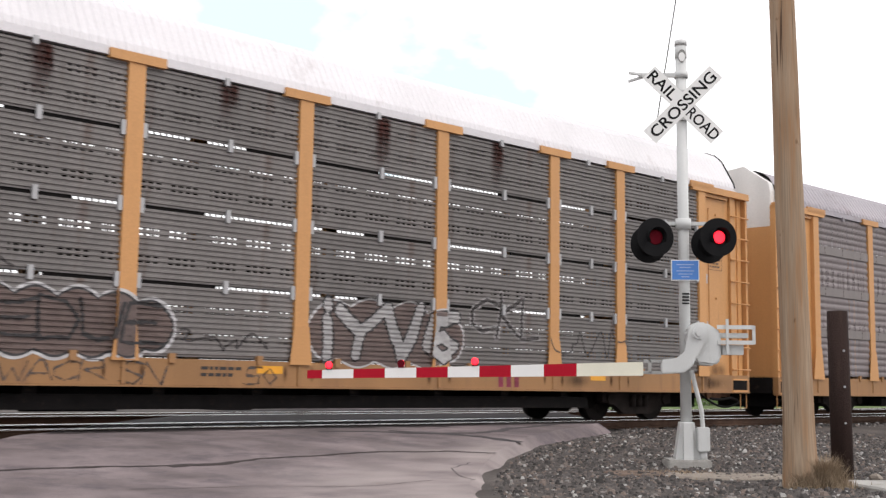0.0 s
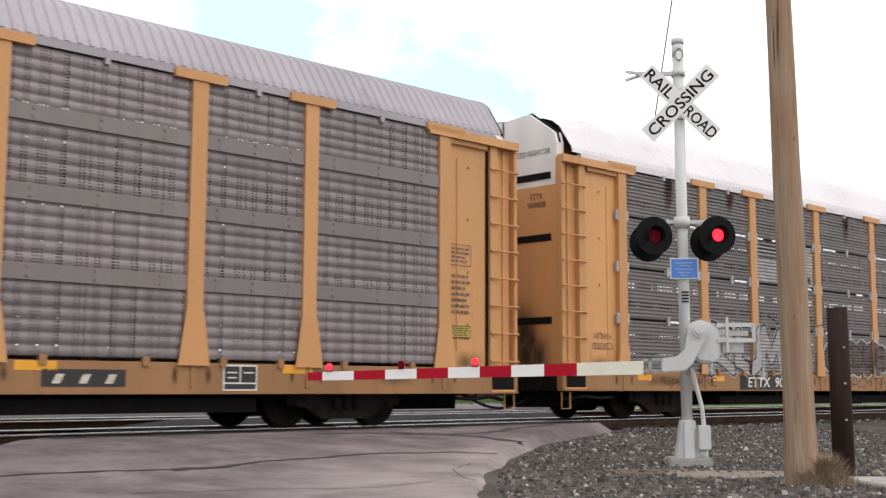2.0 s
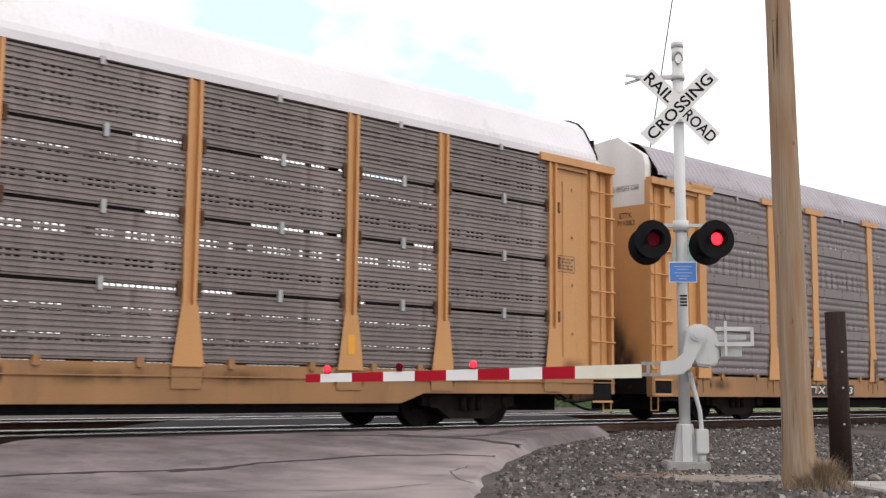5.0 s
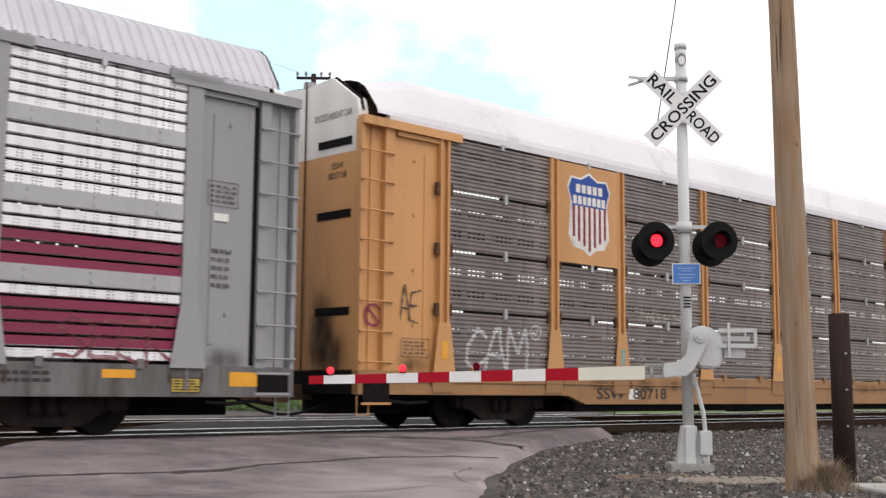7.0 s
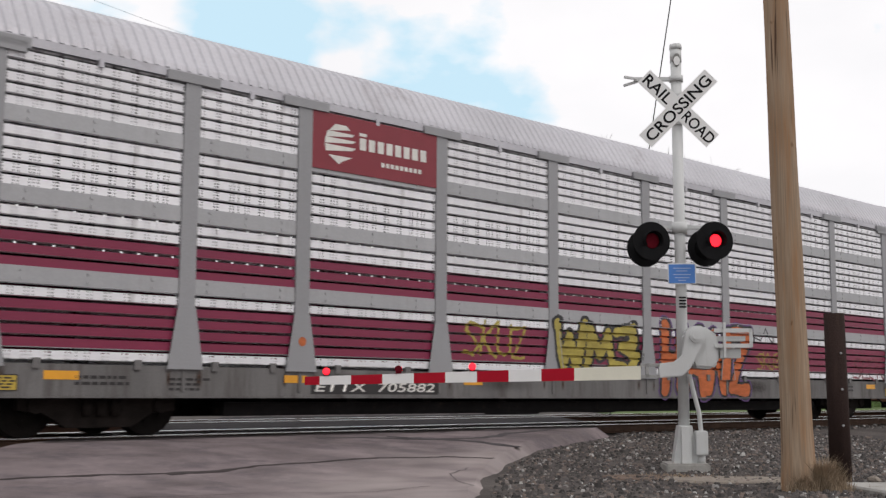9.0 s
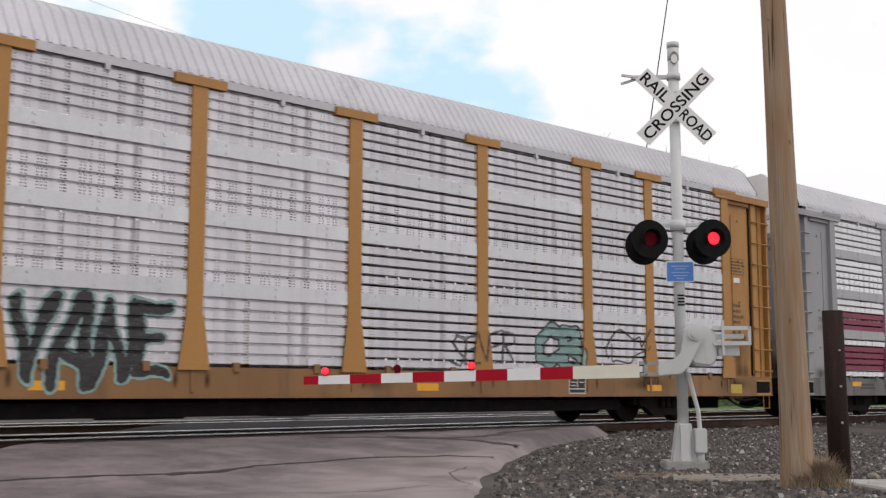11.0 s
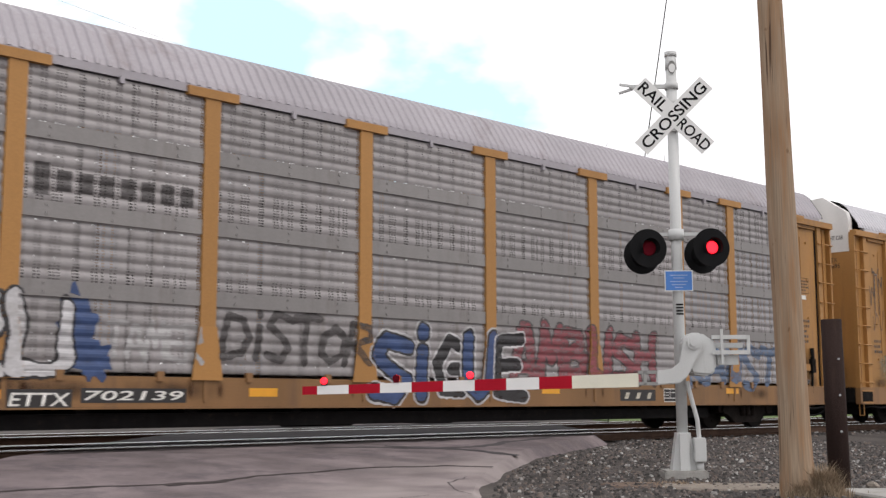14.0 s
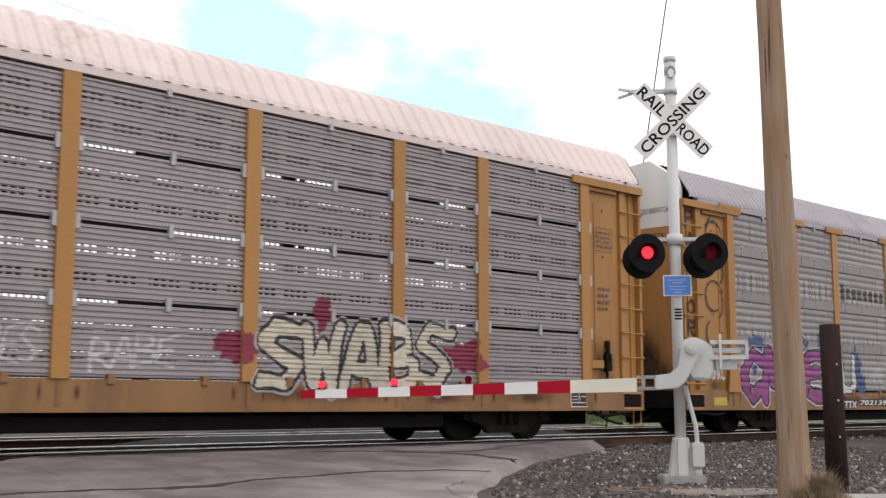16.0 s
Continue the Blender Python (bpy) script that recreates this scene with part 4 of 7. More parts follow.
C[3] = autorack(3, "yellow autorack freight car with brown-grey slotted panels and white roof", "D", YELLOW, LIGHTPANEL, ROOFWHITE, False, caps=False, sill_low=0.36)
C[4] = autorack(4, "grey autorack freight car with silver sides and maroon stripes", "S", GREYPAINT, SILVER, ROOFSILVER, True, BANDGREY, stripe=True)
C[5] = autorack(5, "ochre autorack freight car with bright silver ribbed sides", "S", OCHRE, PALESHEET, ROOFSILVER, True, BANDSILVER)
C[6] = autorack(6, "ochre autorack freight car with dull grey sides and graffiti", "R", OCHRE, GALV2, ROOFGREY, True, BANDDARK)
C[7] = autorack(7, "ochre autorack freight car with grey slotted panels and a cream roof", "D", OCHRE, MAUVEPANEL, ROOFPINK, True, caps=False)


# ---- paint, lettering and graffiti on the cars ----
STYLE = {0: "R", 1: "D", 2: "R", 3: "D", 4: "S", 5: "S", 6: "R", 7: "D"}


def ink(name, r, g, b):
    m = mat(name, (r, g, b), 0.6, 0, 0.22, 1.6, 30, 0.05)
    thin = name.split()[0] in ("thin", "faded")
    return faded(m, name + " worn", False, 0.45 if thin else 0.72, 0.85 if thin else 1.0)


P_BLACK = ink("black spray paint", 0.03, 0.028, 0.03)
P_WHITE = ink("white spray paint", 0.55, 0.54, 0.55)
P_GREYWHITE = ink("thin white spray paint", 0.40, 0.38, 0.38)
P_BROWN = ink("brown spray paint", 0.14, 0.10, 0.09)
P_CREAM = ink("cream spray paint", 0.60, 0.55, 0.45)
P_PURPLE = ink("purple spray paint", 0.25, 0.055, 0.21)
P_BLUE = ink("blue spray paint", 0.04, 0.075, 0.19)
P_PALEBLUE = ink("faded blue spray paint", 0.12, 0.17, 0.27)
P_RED = ink("faded red spray paint", 0.28, 0.07, 0.085)
P_MAROON = ink("maroon spray paint", 0.24, 0.025, 0.06)
P_GREEN = ink("pale green spray paint", 0.30, 0.40, 0.20)
P_TEAL = ink("pale teal spray paint", 0.25, 0.38, 0.36)
P_YELLOW = ink("mustard spray paint", 0.46, 0.37, 0.07)
P_ORANGE = ink("orange spray paint", 0.55, 0.13, 0.03)
P_VIOLET = ink("violet spray paint", 0.13, 0.06, 0.20)
P_PALEGREY = ink("pale grey spray paint", 0.40, 0.39, 0.39)
P_SOOT = ink("thin black spray paint", 0.07, 0.062, 0.062)


GLYPHS = {
    "A": (((0, 0), (0.42, 1), (0.6, 1), (1, 0)), ((0.2, 0.35), (0.85, 0.32))),
    "B": (((0, 0), (0.02, 1), (0.72, 0.95), (0.75, 0.66), (0.1, 0.5), (0.92, 0.4), (0.85, 0.05), (0, 0)),),
    "C": (((1, 0.8), (0.55, 1), (0.06, 0.62), (0.1, 0.2), (0.5, 0), (1, 0.2)),),
    "D": (((0, 0), (0.05, 1), (0.7, 0.88), (0.95, 0.45), (0.7, 0.06), (0, 0)),),
    "E": (((1, 0.97), (0.1, 0.9), (0, 0.08), (1, 0)), ((0.05, 0.5), (0.8, 0.53))),
    "G": (((1, 0.82), (0.5, 1), (0.05, 0.55), (0.2, 0.05), (0.9, 0.06), (0.95, 0.45), (0.55, 0.45)),),
    "H": (((0.05, 0), (0.1, 1)), ((0.9, 0), (0.95, 1)), ((0.08, 0.5), (0.92, 0.52))),
    "I": (((0.45, 0), (0.5, 0.72)), ((0.5, 1.0), (0.52, 1.04))),
    "K": (((0.1, 0), (0.1, 1)), ((1, 1), (0.15, 0.5), (1, 0))),
    "L": (((0.1, 1), (0.05, 0.05), (0.9, 0)),),
    "M": (((0, 0), (0.15, 1), (0.5, 0.35), (0.85, 1), (1, 0)),),
    "N": (((0, 0), (0.1, 1), (0.85, 0), (1, 1)),),
    "O": (((0.5, 1), (0.08, 0.7), (0.08, 0.25), (0.5, 0), (0.92, 0.25), (0.92, 0.7), (0.5, 1)),),
    "P": (((0, 0), (0.05, 1), (0.8, 0.95), (0.88, 0.62), (0.1, 0.45)),),
    "R": (((0, 0), (0.05, 1), (0.8, 0.95), (0.86, 0.62), (0.15, 0.46), (1, 0)),),
    "S": (((1, 0.9), (0.35, 1), (0.05, 0.72), (0.5, 0.5), (0.95, 0.3), (0.6, 0), (0, 0.1)),),
    "T": (((0, 0.95), (1, 1)), ((0.5, 0.95), (0.48, 0))),
    "U": (((0.05, 1), (0.1, 0.15), (0.5, 0), (0.85, 0.15), (0.95, 1)),),
    "V": (((0, 1), (0.45, 0), (1, 1)),),
    "W": (((0, 1), (0.22, 0), (0.5, 0.68), (0.76, 0), (1, 1)),),
    "Y": (((0, 1), (0.5, 0.5), (1, 1)), ((0.5, 0.5), (0.4, 0))),
    "Z": (((0, 0.95), (1, 1), (0.05, 0.05), (1, 0)),),
    "3": (((0.05, 0.9), (0.7, 1), (0.8, 0.65), (0.3, 0.52), (0.9, 0.35), (0.6, 0), (0, 0.1)),),
    "6": (((0.9, 0.95), (0.3, 0.85), (0.05, 0.3), (0.5, 0), (0.92, 0.28), (0.5, 0.52), (0.1, 0.35)),),
    "0": (((0.5, 1), (0.1, 0.5), (0.5, 0), (0.9, 0.5), (0.5, 1)),),
    "5": (((0.95, 1), (0.1, 0.95), (0.1, 0.55), (0.85, 0.5), (0.8, 0.05), (0, 0.05)),),
}


def letter_segments(body, w, h, r, slant, seed):
    """Hand-drawn capitals as straight strokes, in metres about the middle of the word."""
    rg = random.Random(seed)
    slot = w / sum(0.5 if c in "I " else 1.0 for c in body)
    segs, x = [], -w / 2
    for c in body:
        sw = slot * (0.5 if c in "I " else 1.0)
        lift, grow, lean = rg.uniform(-0.05, 0.05) * h, rg.uniform(0.9, 1.08), slant * 0.6 + rg.uniform(-0.08, 0.08)
        for line in GLYPHS.get(c, ()):
            pts = []
            for u, v in line:
                zz = (v - 0.5) * (h - 2 * r) * grow + lift
                pts.append((x + r + u * max(0.05, sw - 2 * r + 0.12 * sw) + lean * zz, zz))
            segs += list(zip(pts, pts[1:]))
        x += sw
    return segs


def paint_rows(style, x, z, w, h, field, bands, pad, lift, feet=True, step=0.014):
    """Cut paint into fine courses that follow the corrugations; bands are (low, high) limits of the field."""
    z0, z1 = z - h / 2 - pad, z + h / 2 + pad
    cuts = sorted({round(b, 4) for b in breaks_z(style) if z0 < b < z1} | {z0, z1})
    edges = []
    for a, b in zip(cuts, cuts[1:]):
        m = max(1, round((b - a) / step))
        edges += [a + (b - a) * i / m for i in range(m)]
    edges.append(z1)
    xs = np.arange(x - w / 2 - pad, x + w / 2 + pad, 0.012)
    from_post = np.min([np.abs(xs - p) for p in POSTS], axis=0)
    mids = np.array([(a + b) / 2 for a, b in zip(edges, edges[1:])])
    d = field(*np.meshgrid(xs - x, mids - z))
    ys = [surface_y(style, q) for q in edges]
    out = []
    for lo, hi in bands:
        vs, fs = [], []
        for j, row in enumerate(d):
            on = ((row >= lo) & (row < hi)).astype(np.int8)
            half = 0.13 + (0.12 * max(0.0, 1.6 - mids[j]) / 0.74 if feet and mids[j] > 0.86 else 0.0)
            key = on * (1 + (from_post < half))
            jump = np.flatnonzero(np.diff(np.concatenate(([0], key, [0]))))
            for a, b in zip(jump, jump[1:]):
                if not key[a]:
                    continue
                xa, xb = xs[a] - 0.006, xs[min(b, len(xs)) - 1] + 0.006
                up = key[a] == 2 and mids[j] > 0.86
                ya, yb = (POST_Y - (0.0 if mids[j] > 1.72 else 0.012),) * 2 if up else (ys[j], ys[j + 1])
                i = len(vs)
                vs += [(xa, ya - lift, edges[j]), (xb, ya - lift, edges[j]), (xb, yb - lift, edges[j + 1]), (xa, yb - lift, edges[j + 1])]
                fs.append((i, i + 1, i + 2, i + 3))
        out.append((vs, fs))
    return out


def stroke_field(segs, wobble, seed):
    def field(u, v):
        uu = u + wobble * 0.5 * (np.sin(3.1 * u + 2.3 * v + seed) + 0.5 * np.sin(7.3 * v - 4.1 * u + 2 * seed))
        vv = v + wobble * 0.6 * (np.sin(2.7 * u - 3.4 * v + 1.7 * seed) + 0.5 * np.sin(8.9 * u + 3.3 * v + seed))
        best = np.full(u.shape, 9.0)
        for (ax, az), (bx, bz) in segs:
            dx, dz = bx - ax, bz - az
            t = np.clip(((uu - ax) * dx + (vv - az) * dz) / max(1e-9, dx * dx + dz * dz), 0, 1)
            best = np.minimum(best, np.hypot(uu - ax - t * dx, vv - az - t * dz))
        return best + 0.008 * np.sin(23 * u + 17 * v) * np.sin(19 * v - 11 * u + seed)
    return field


def spray(k, x, z, w, h, field, coats, label, lift=0.005, pad=0.2):
    """Lay coats of paint, each (material, low, high), on a car's near side."""
    for (vs, fs), (m, _, _) in zip(paint_rows(STYLE[k], x, z, w, h, field, [(lo, hi) for _, lo, hi in coats], pad, lift, k != 7), coats):
        if not fs:
            continue
        me = bpy.data.meshes.new("graffiti")
        me.from_pydata(vs, [], fs)
        me.materials.append(m)
        ob = new("graffiti", me)
        ob.parent = C[k]
        tagged(ob, label, "", "", "stuff")


def graffiti(k, body, x, z, w, h, fill, edge=None, halo=None, bold=0.03, slant=0.0, wobble=0.06, label="sprayed graffiti lettering", lift=0.004, line=0.04):
    r = h * (0.042 + 1.0 * max(bold, 0))
    seed = len(body) * 1.7 + x
    coats = [(fill, -1, r)]
    at = r
    for m, more in ((edge, line), (halo, 0.032)):
        if m is not None:
            coats.append((m, at, at + more))
            at += more
    spray(k, x, z, w, h, stroke_field(letter_segments(body, w, h, r, slant, int(x * 100)), wobble, seed), coats, label, lift + 0.001)


def tag_flat(k, segs, x, z, w, h, r, m, y):
    """A tag on a flat plate, cut into fine courses."""
    field = stroke_field(segs, 0.01, x)
    us, vs_ = np.arange(-w / 2 - 0.1, w / 2 + 0.1, 0.008), np.arange(-h / 2 - 0.1, h / 2 + 0.1, 0.012)
    vs, fs = [], []
    for v, row in zip(vs_, field(*np.meshgrid(us, vs_))):
        jump = np.flatnonzero(np.diff(np.concatenate(([0], (row < r).astype(np.int8), [0]))))
        for a, b in zip(jump[::2], jump[1::2]):
            i = len(vs)
            vs += [(x + us[a], y, z + v), (x + us[b - 1] + 0.008, y, z + v), (x + us[b - 1] + 0.008, y, z + v + 0.012), (x + us[a], y, z + v + 0.012)]
            fs.append((i, i + 1, i + 2, i + 3))
    me = bpy.data.meshes.new("graffiti")
    me.from_pydata(vs, [], fs)
    me.materials.append(m)
    ob = new("graffiti", me)
    ob.parent = C[k]
    tagged(ob, "sprayed tag on the end plate", "", "", "stuff")


def curl(cx, cz, rx, rz, a0, a1):
    """Short strokes along an arc."""
    p = [(cx + rx * math.cos(radians(a0 + (a1 - a0) * i / 12)), cz + rz * math.sin(radians(a0 + (a1 - a0) * i / 12))) for i in range(13)]
    return list(zip(p, p[1:]))


def blob(k, x, z, w, h, m, seed=0, lift=0.003):
    """A rough sprayed cloud of paint."""
    pts = []
    for i in range(44):
        a = 2 * math.pi * i / 44
        r = 1 + 0.55 * noise.noise((math.cos(a) * 2.2, math.sin(a) * 2.2, seed * 3.7)) + 0.25 * noise.noise((math.cos(a) * 6, math.sin(a) * 6, seed * 3.7))
        pts.append((w / 2 * r * math.cos(a), h / 2 * r * math.sin(a)))
    painted(C[k], STYLE[k], "paint_cloud", shape_mesh([pts]), m, x, z, lift)


def cloud(k, x, z, w, h, bumps, m, lift, grow=0.0, seed=0.0):
    """A bubbly sprayed ground with a scalloped outline."""
    cols = 48
    up, lo = [], []
    for i in range(cols + 1):
        f = i / cols
        env = math.sqrt(max(0.02, 1 - abs(2 * f - 1) ** 5))
        u = h * 0.5 * env * (0.72 + 0.28 * abs(math.sin(math.pi * f * bumps + seed)) + 0.15 * noise.noise((f * 3, seed, 2))) + grow
        d = h * 0.5 * env * (0.78 + 0.22 * abs(math.sin(math.pi * f * bumps * 1.1 + 0.7 + seed))) + grow
        xx = (f - 0.5) * (w + 2 * grow)
        up.append((xx, u))
        lo.append((xx, -d))
    painted(C[k], STYLE[k], "graffiti", shape_mesh([[lo[i], lo[i + 1], up[i + 1], up[i]] for i in range(cols)]), m, x, z, lift, "sprayed graffiti ground")


def scrawl(k, x, z, w, h, m, seed, turns=7, width=0.035, y=None):
    """A looping sprayed line."""
    rng = random.Random(seed)
    pts = []
    knots = [Vector((-w / 2 + w * (i + rng.uniform(-0.9, 0.9)) / turns, rng.uniform(-0.5, 0.5) * h)) for i in range(turns + 3)]
    for a, b, c, d in zip(knots, knots[1:], knots[2:], knots[3:]):
        for j in range(7):
            f = j / 7
            q = 0.5 * (2 * b + (c - a) * f + (2 * a - 5 * b + 4 * c - d) * f * f + (3 * b - a - 3 * c + d) * f ** 3)
            pts.append((q.x, q.y))
    polys = []
    for (x0, z0), (x1, z1) in zip(pts, pts[1:]):
        d = Vector((x1 - x0, z1 - z0))
        if d.length < 1e-4:
            continue
        nrm = Vector((-d.y, d.x)).normalized() * width / 2
        e = d.normalized() * width * 0.3
        polys.append([(x0 + nrm.x - e.x, z0 + nrm.y - e.y), (x0 - nrm.x - e.x, z0 - nrm.y - e.y), (x1 - nrm.x + e.x, z1 - nrm.y + e.y), (x1 + nrm.x + e.x, z1 + nrm.y + e.y)])
    bm = shape_mesh(polys)
    if y is not None:
        for v in bm.verts:
            v.co = (v.co.x + x, y, v.co.z + z)
        me = bpy.data.meshes.new("graffiti")
        bm.to_mesh(me)
        bm.free()
        me.materials.append(m)
        ob = new("graffiti", me)
        ob.parent = C[k]
        return
    painted(C[k], STYLE[k], "graffiti", bm, m, x, z, 0.005, "looping sprayed line")


def flat(k, name, polys, m, x, z, y, label=""):
    bm = shape_mesh(polys)
    for v in bm.verts:
        v.co = (v.co.x + x, y, v.co.z + z)
    ob = part(name, bm, m, C[k], label)
    return ob


SILL = -1.5045
ENDP = -1.4585


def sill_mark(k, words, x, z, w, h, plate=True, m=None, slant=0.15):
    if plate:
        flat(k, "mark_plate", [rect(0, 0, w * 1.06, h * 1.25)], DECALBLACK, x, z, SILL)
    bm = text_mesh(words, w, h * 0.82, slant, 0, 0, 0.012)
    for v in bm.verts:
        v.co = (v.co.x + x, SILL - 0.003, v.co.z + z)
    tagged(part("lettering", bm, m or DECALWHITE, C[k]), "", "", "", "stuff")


def bars(k, x, z, w, h, rows, m, y, seed=0):
    rng = random.Random(seed)
    p = []
    if y == ENDP and m is DECALBLACK:
        m = P_SOOT
    for i in range(rows):
        zz = h / 2 - h * (i + 0.5) / rows
        x0 = -w / 2
        end = w / 2 * rng.uniform(0.5, 1)
        while x0 < end:
            ww = rng.uniform(0.05, 0.12)
            p.append(rect(x0 + ww / 2, zz, ww, h / rows * 0.5))
            x0 += ww + 0.025
    tagged(flat(k, "stencil_writing", p, m, x, z, y), "small worn stencil writing", "", "", "stuff")


def frame_box(k, x, z, w, h, m, y, t=0.014):
    if y == ENDP:
        m = P_SOOT
    flat(k, "stencil_frame", [rect(0, h / 2, w, t), rect(0, -h / 2, w, t), rect(-w / 2, 0, t, h), rect(w / 2, 0, t, h)], m, x, z, y)
    bars(k, x, z, w * 0.85, h * 0.8, 4, m, y, int(x * 10) + k)


def streak(k, x, z0, z1, w, seed):
    pts = []
    n = 12
    for i in range(n + 1):
        f = i / n
        pts.append((w / 2 * (1 - 0.2 * f) * (1 + 0.5 * noise.noise((f * 4, seed, 0))), -(z1 - z0) * f))
    for i in range(n, -1, -1):
        f = i / n
        pts.append((-w / 2 * (1 - 0.2 * f) * (1 + 0.5 * noise.noise((f * 4, seed, 5))), -(z1 - z0) * f))
    painted(C[k], STYLE[k], "rust_streak", shape_mesh([pts]), RUST, x, z1, 0.003)


def data_plate(k, x, z, w, h):
    """A framed black stencil panel with a foot line."""
    pl = flat(k, "data_plate", [rect(0, 0, w, h)], DECALWHITE, x, z, SILL)
    for fx, fz, fw, fh in ((-0.24, 0.13, 0.44, 0.62), (0.24, 0.13, 0.44, 0.62), (0, -0.34, 0.92, 0.2)):
        bm = shape_mesh([rect(x + fx * w, z + fz * h, fw * w, fh * h)])
        for v in bm.verts:
            v.co.y = SILL - 0.003
        part("data_field", bm, DECALBLACK, pl)
    bm = shape_mesh([rect(x - 0.24 * w, z + 0.2 * h, 0.3 * w, 0.05 * h), rect(x + 0.24 * w, z + 0.2 * h, 0.3 * w, 0.05 * h), rect(x - 0.24 * w, z, 0.26 * w, 0.05 * h)])
    for v in bm.verts:
        v.co.y = SILL - 0.005
    tagged(part("stencil_writing", bm, DECALWHITE, pl), "", "", "", "stuff")


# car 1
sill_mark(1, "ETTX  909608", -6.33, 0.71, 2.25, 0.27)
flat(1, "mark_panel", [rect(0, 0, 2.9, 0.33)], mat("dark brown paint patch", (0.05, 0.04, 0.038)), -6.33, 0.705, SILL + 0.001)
for bm_, m_ in ((shape_mesh([rect(0, 0, 2.55, 0.93)]), P_PALEGREY),):
    painted(C[1], "D", "logo_ground", bm_, m_, -5.72, 3.42, 0.003, "white painted logo ground")
painted(C[1], "D", "logo_rule", shape_mesh([[(-1.15, z), (0.0 + z * 0.2, z), (0.02 + z * 0.2, z + 0.045), (-1.15, z + 0.045)] for z in (0.08, 0.17, 0.26, 0.35, 0.43)]), P_BLACK, -5.72, 3.42, 0.007)
painted(C[1], "D", "logo_block", shape_mesh([[(0.0, 0.07), (0.33, 0.07), (0.47, 0.42), (0.14, 0.42)], [(0.42, 0.07), (0.8, 0.07), (0.92, 0.42), (0.55, 0.42)]]), P_BLACK, -5.72, 3.42, 0.007)
painted(C[1], "D", "logo_lettering", shape_mesh([rect(-0.0 + i * 0.155, -0.1, 0.12, 0.14) for i in range(7)] + [rect(-0.0 + i * 0.155, -0.31, 0.12, 0.14) for i in range(8)]), P_BLACK, -5.72, 3.42, 0.007)
graffiti(1, "RUMO", -6.95, 1.40, 4.1, 1.05, P_PALEGREY, P_BLACK, P_PALEGREY, 0.075, 0.15)
scrawl(1, -5.3, 2.15, 3.4, 0.5, P_SOOT, 3, 6)
cloud(1, -2.37, 1.32, 3.3, 0.84, 6, P_WHITE, 0.004, 0.07)
cloud(1, -2.37, 1.32, 3.3, 0.84, 6, P_BLACK, 0.008, 0.03)
cloud(1, -2.37, 1.32, 3.3, 0.84, 6, P_BROWN, 0.012)
graffiti(1, "SEDUE", -2.37, 1.34, 2.9, 0.6, P_BLACK, None, None, 0.0, 0.0, 0.05, lift=0.016)
cloud(1, 3.2, 1.38, 3.2, 1.0, 4, P_WHITE, 0.004, 0.05)
cloud(1, 3.2, 1.38, 3.2, 1.0, 4, P_BROWN, 0.008, 0.02)
graffiti(1, "IYV6", 3.2, 1.4, 3.0, 0.9, P_PALEGREY, None, P_BLACK, 0.06, 0.1, lift=0.012)
graffiti(1, "CKL", 5.9, 1.8, 1.8, 0.7, P_SOOT, None, P_GREYWHITE, 0.0, 0.2)
scrawl(1, -0.1, 1.16, 1.5, 0.3, P_SOOT, 5, 9)
scrawl(1, 8.0, 1.4, 2.2, 0.6, P_SOOT, 8, 12, 0.03)
graffiti(1, "WACR SN", -1.95, 0.71, 2.3, 0.27, P_SOOT, None, None, 0.0, 0.2, 0.03)
graffiti(1, "MALO MIKE", -9.5, 0.69, 1.6, 0.2, P_SOOT, None, None, 0.0, 0.2, 0.03)
graffiti(1, "50", 0.73, 0.71, 0.55, 0.24, P_SOOT, None, None, 0.01)
flat(1, "logo_mark", [rect(-0.2, 0, 0.12, 0.18), rect(0, 0, 0.12, 0.18), rect(0.2, 0, 0.12, 0.18)], P_MAROON, 5.94, 0.67, SILL)
bars(1, 0.05, 0.74, 0.6, 0.18, 2, DECALBLACK, SILL, 2)
for i, (sx, a) in enumerate(((-10.3, 4.1), (-5.5, 4.3), (-2.75, 4.15), (0.05, 4.3), (2.95, 3.9), (5.6, 4.0), (-8.0, 4.4))):
    streak(1, sx, a - 0.15, 4.82, 0.34, i)
    streak(1, sx + 0.1, a + 0.1, 4.8, 0.2, i + 20)
def stencil(k, words, x, z, w, h, m, y):
    bm = text_mesh(words, w, h)
    for v in bm.verts:
        v.co = (v.co.x + x, y, v.co.z + z)
    tagged(part("lettering", bm, m, C[k]), "", "", "", "stuff")


stencil(1, "NS 33116", -12.45, 1.55, 0.5, 0.1, DECALBLACK, ENDP)
stencil(4, "FXE", -12.4, 2.3, 0.3, 0.12, DECALBLACK, ENDP)
stencil(4, "11170", -12.38, 2.1, 0.4, 0.12, DECALBLACK, ENDP)
bars(5, -12.5, 1.95, 0.45, 0.4, 3, P_SOOT, ENDP, 44)
frame_box(1, -12.45, 1.36, 0.6, 0.1, P_SOOT, ENDP)
frame_box(1, 12.45, 3.3, 0.5, 0.35, P_SOOT, ENDP)
for ax in (-11.2, -8.6, 0.9, 3.8, 8.4, 11.3):
    flat(1, "amber_marker", [rect(0, 0, 0.45, 0.11)], AMBER, ax, 0.78, SILL)
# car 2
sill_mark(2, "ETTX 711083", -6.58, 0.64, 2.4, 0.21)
flat(2, "logo_plate", [rect(0, 0, 1.15, 0.22)], DECALBLACK, 5.55, 0.68, SILL)
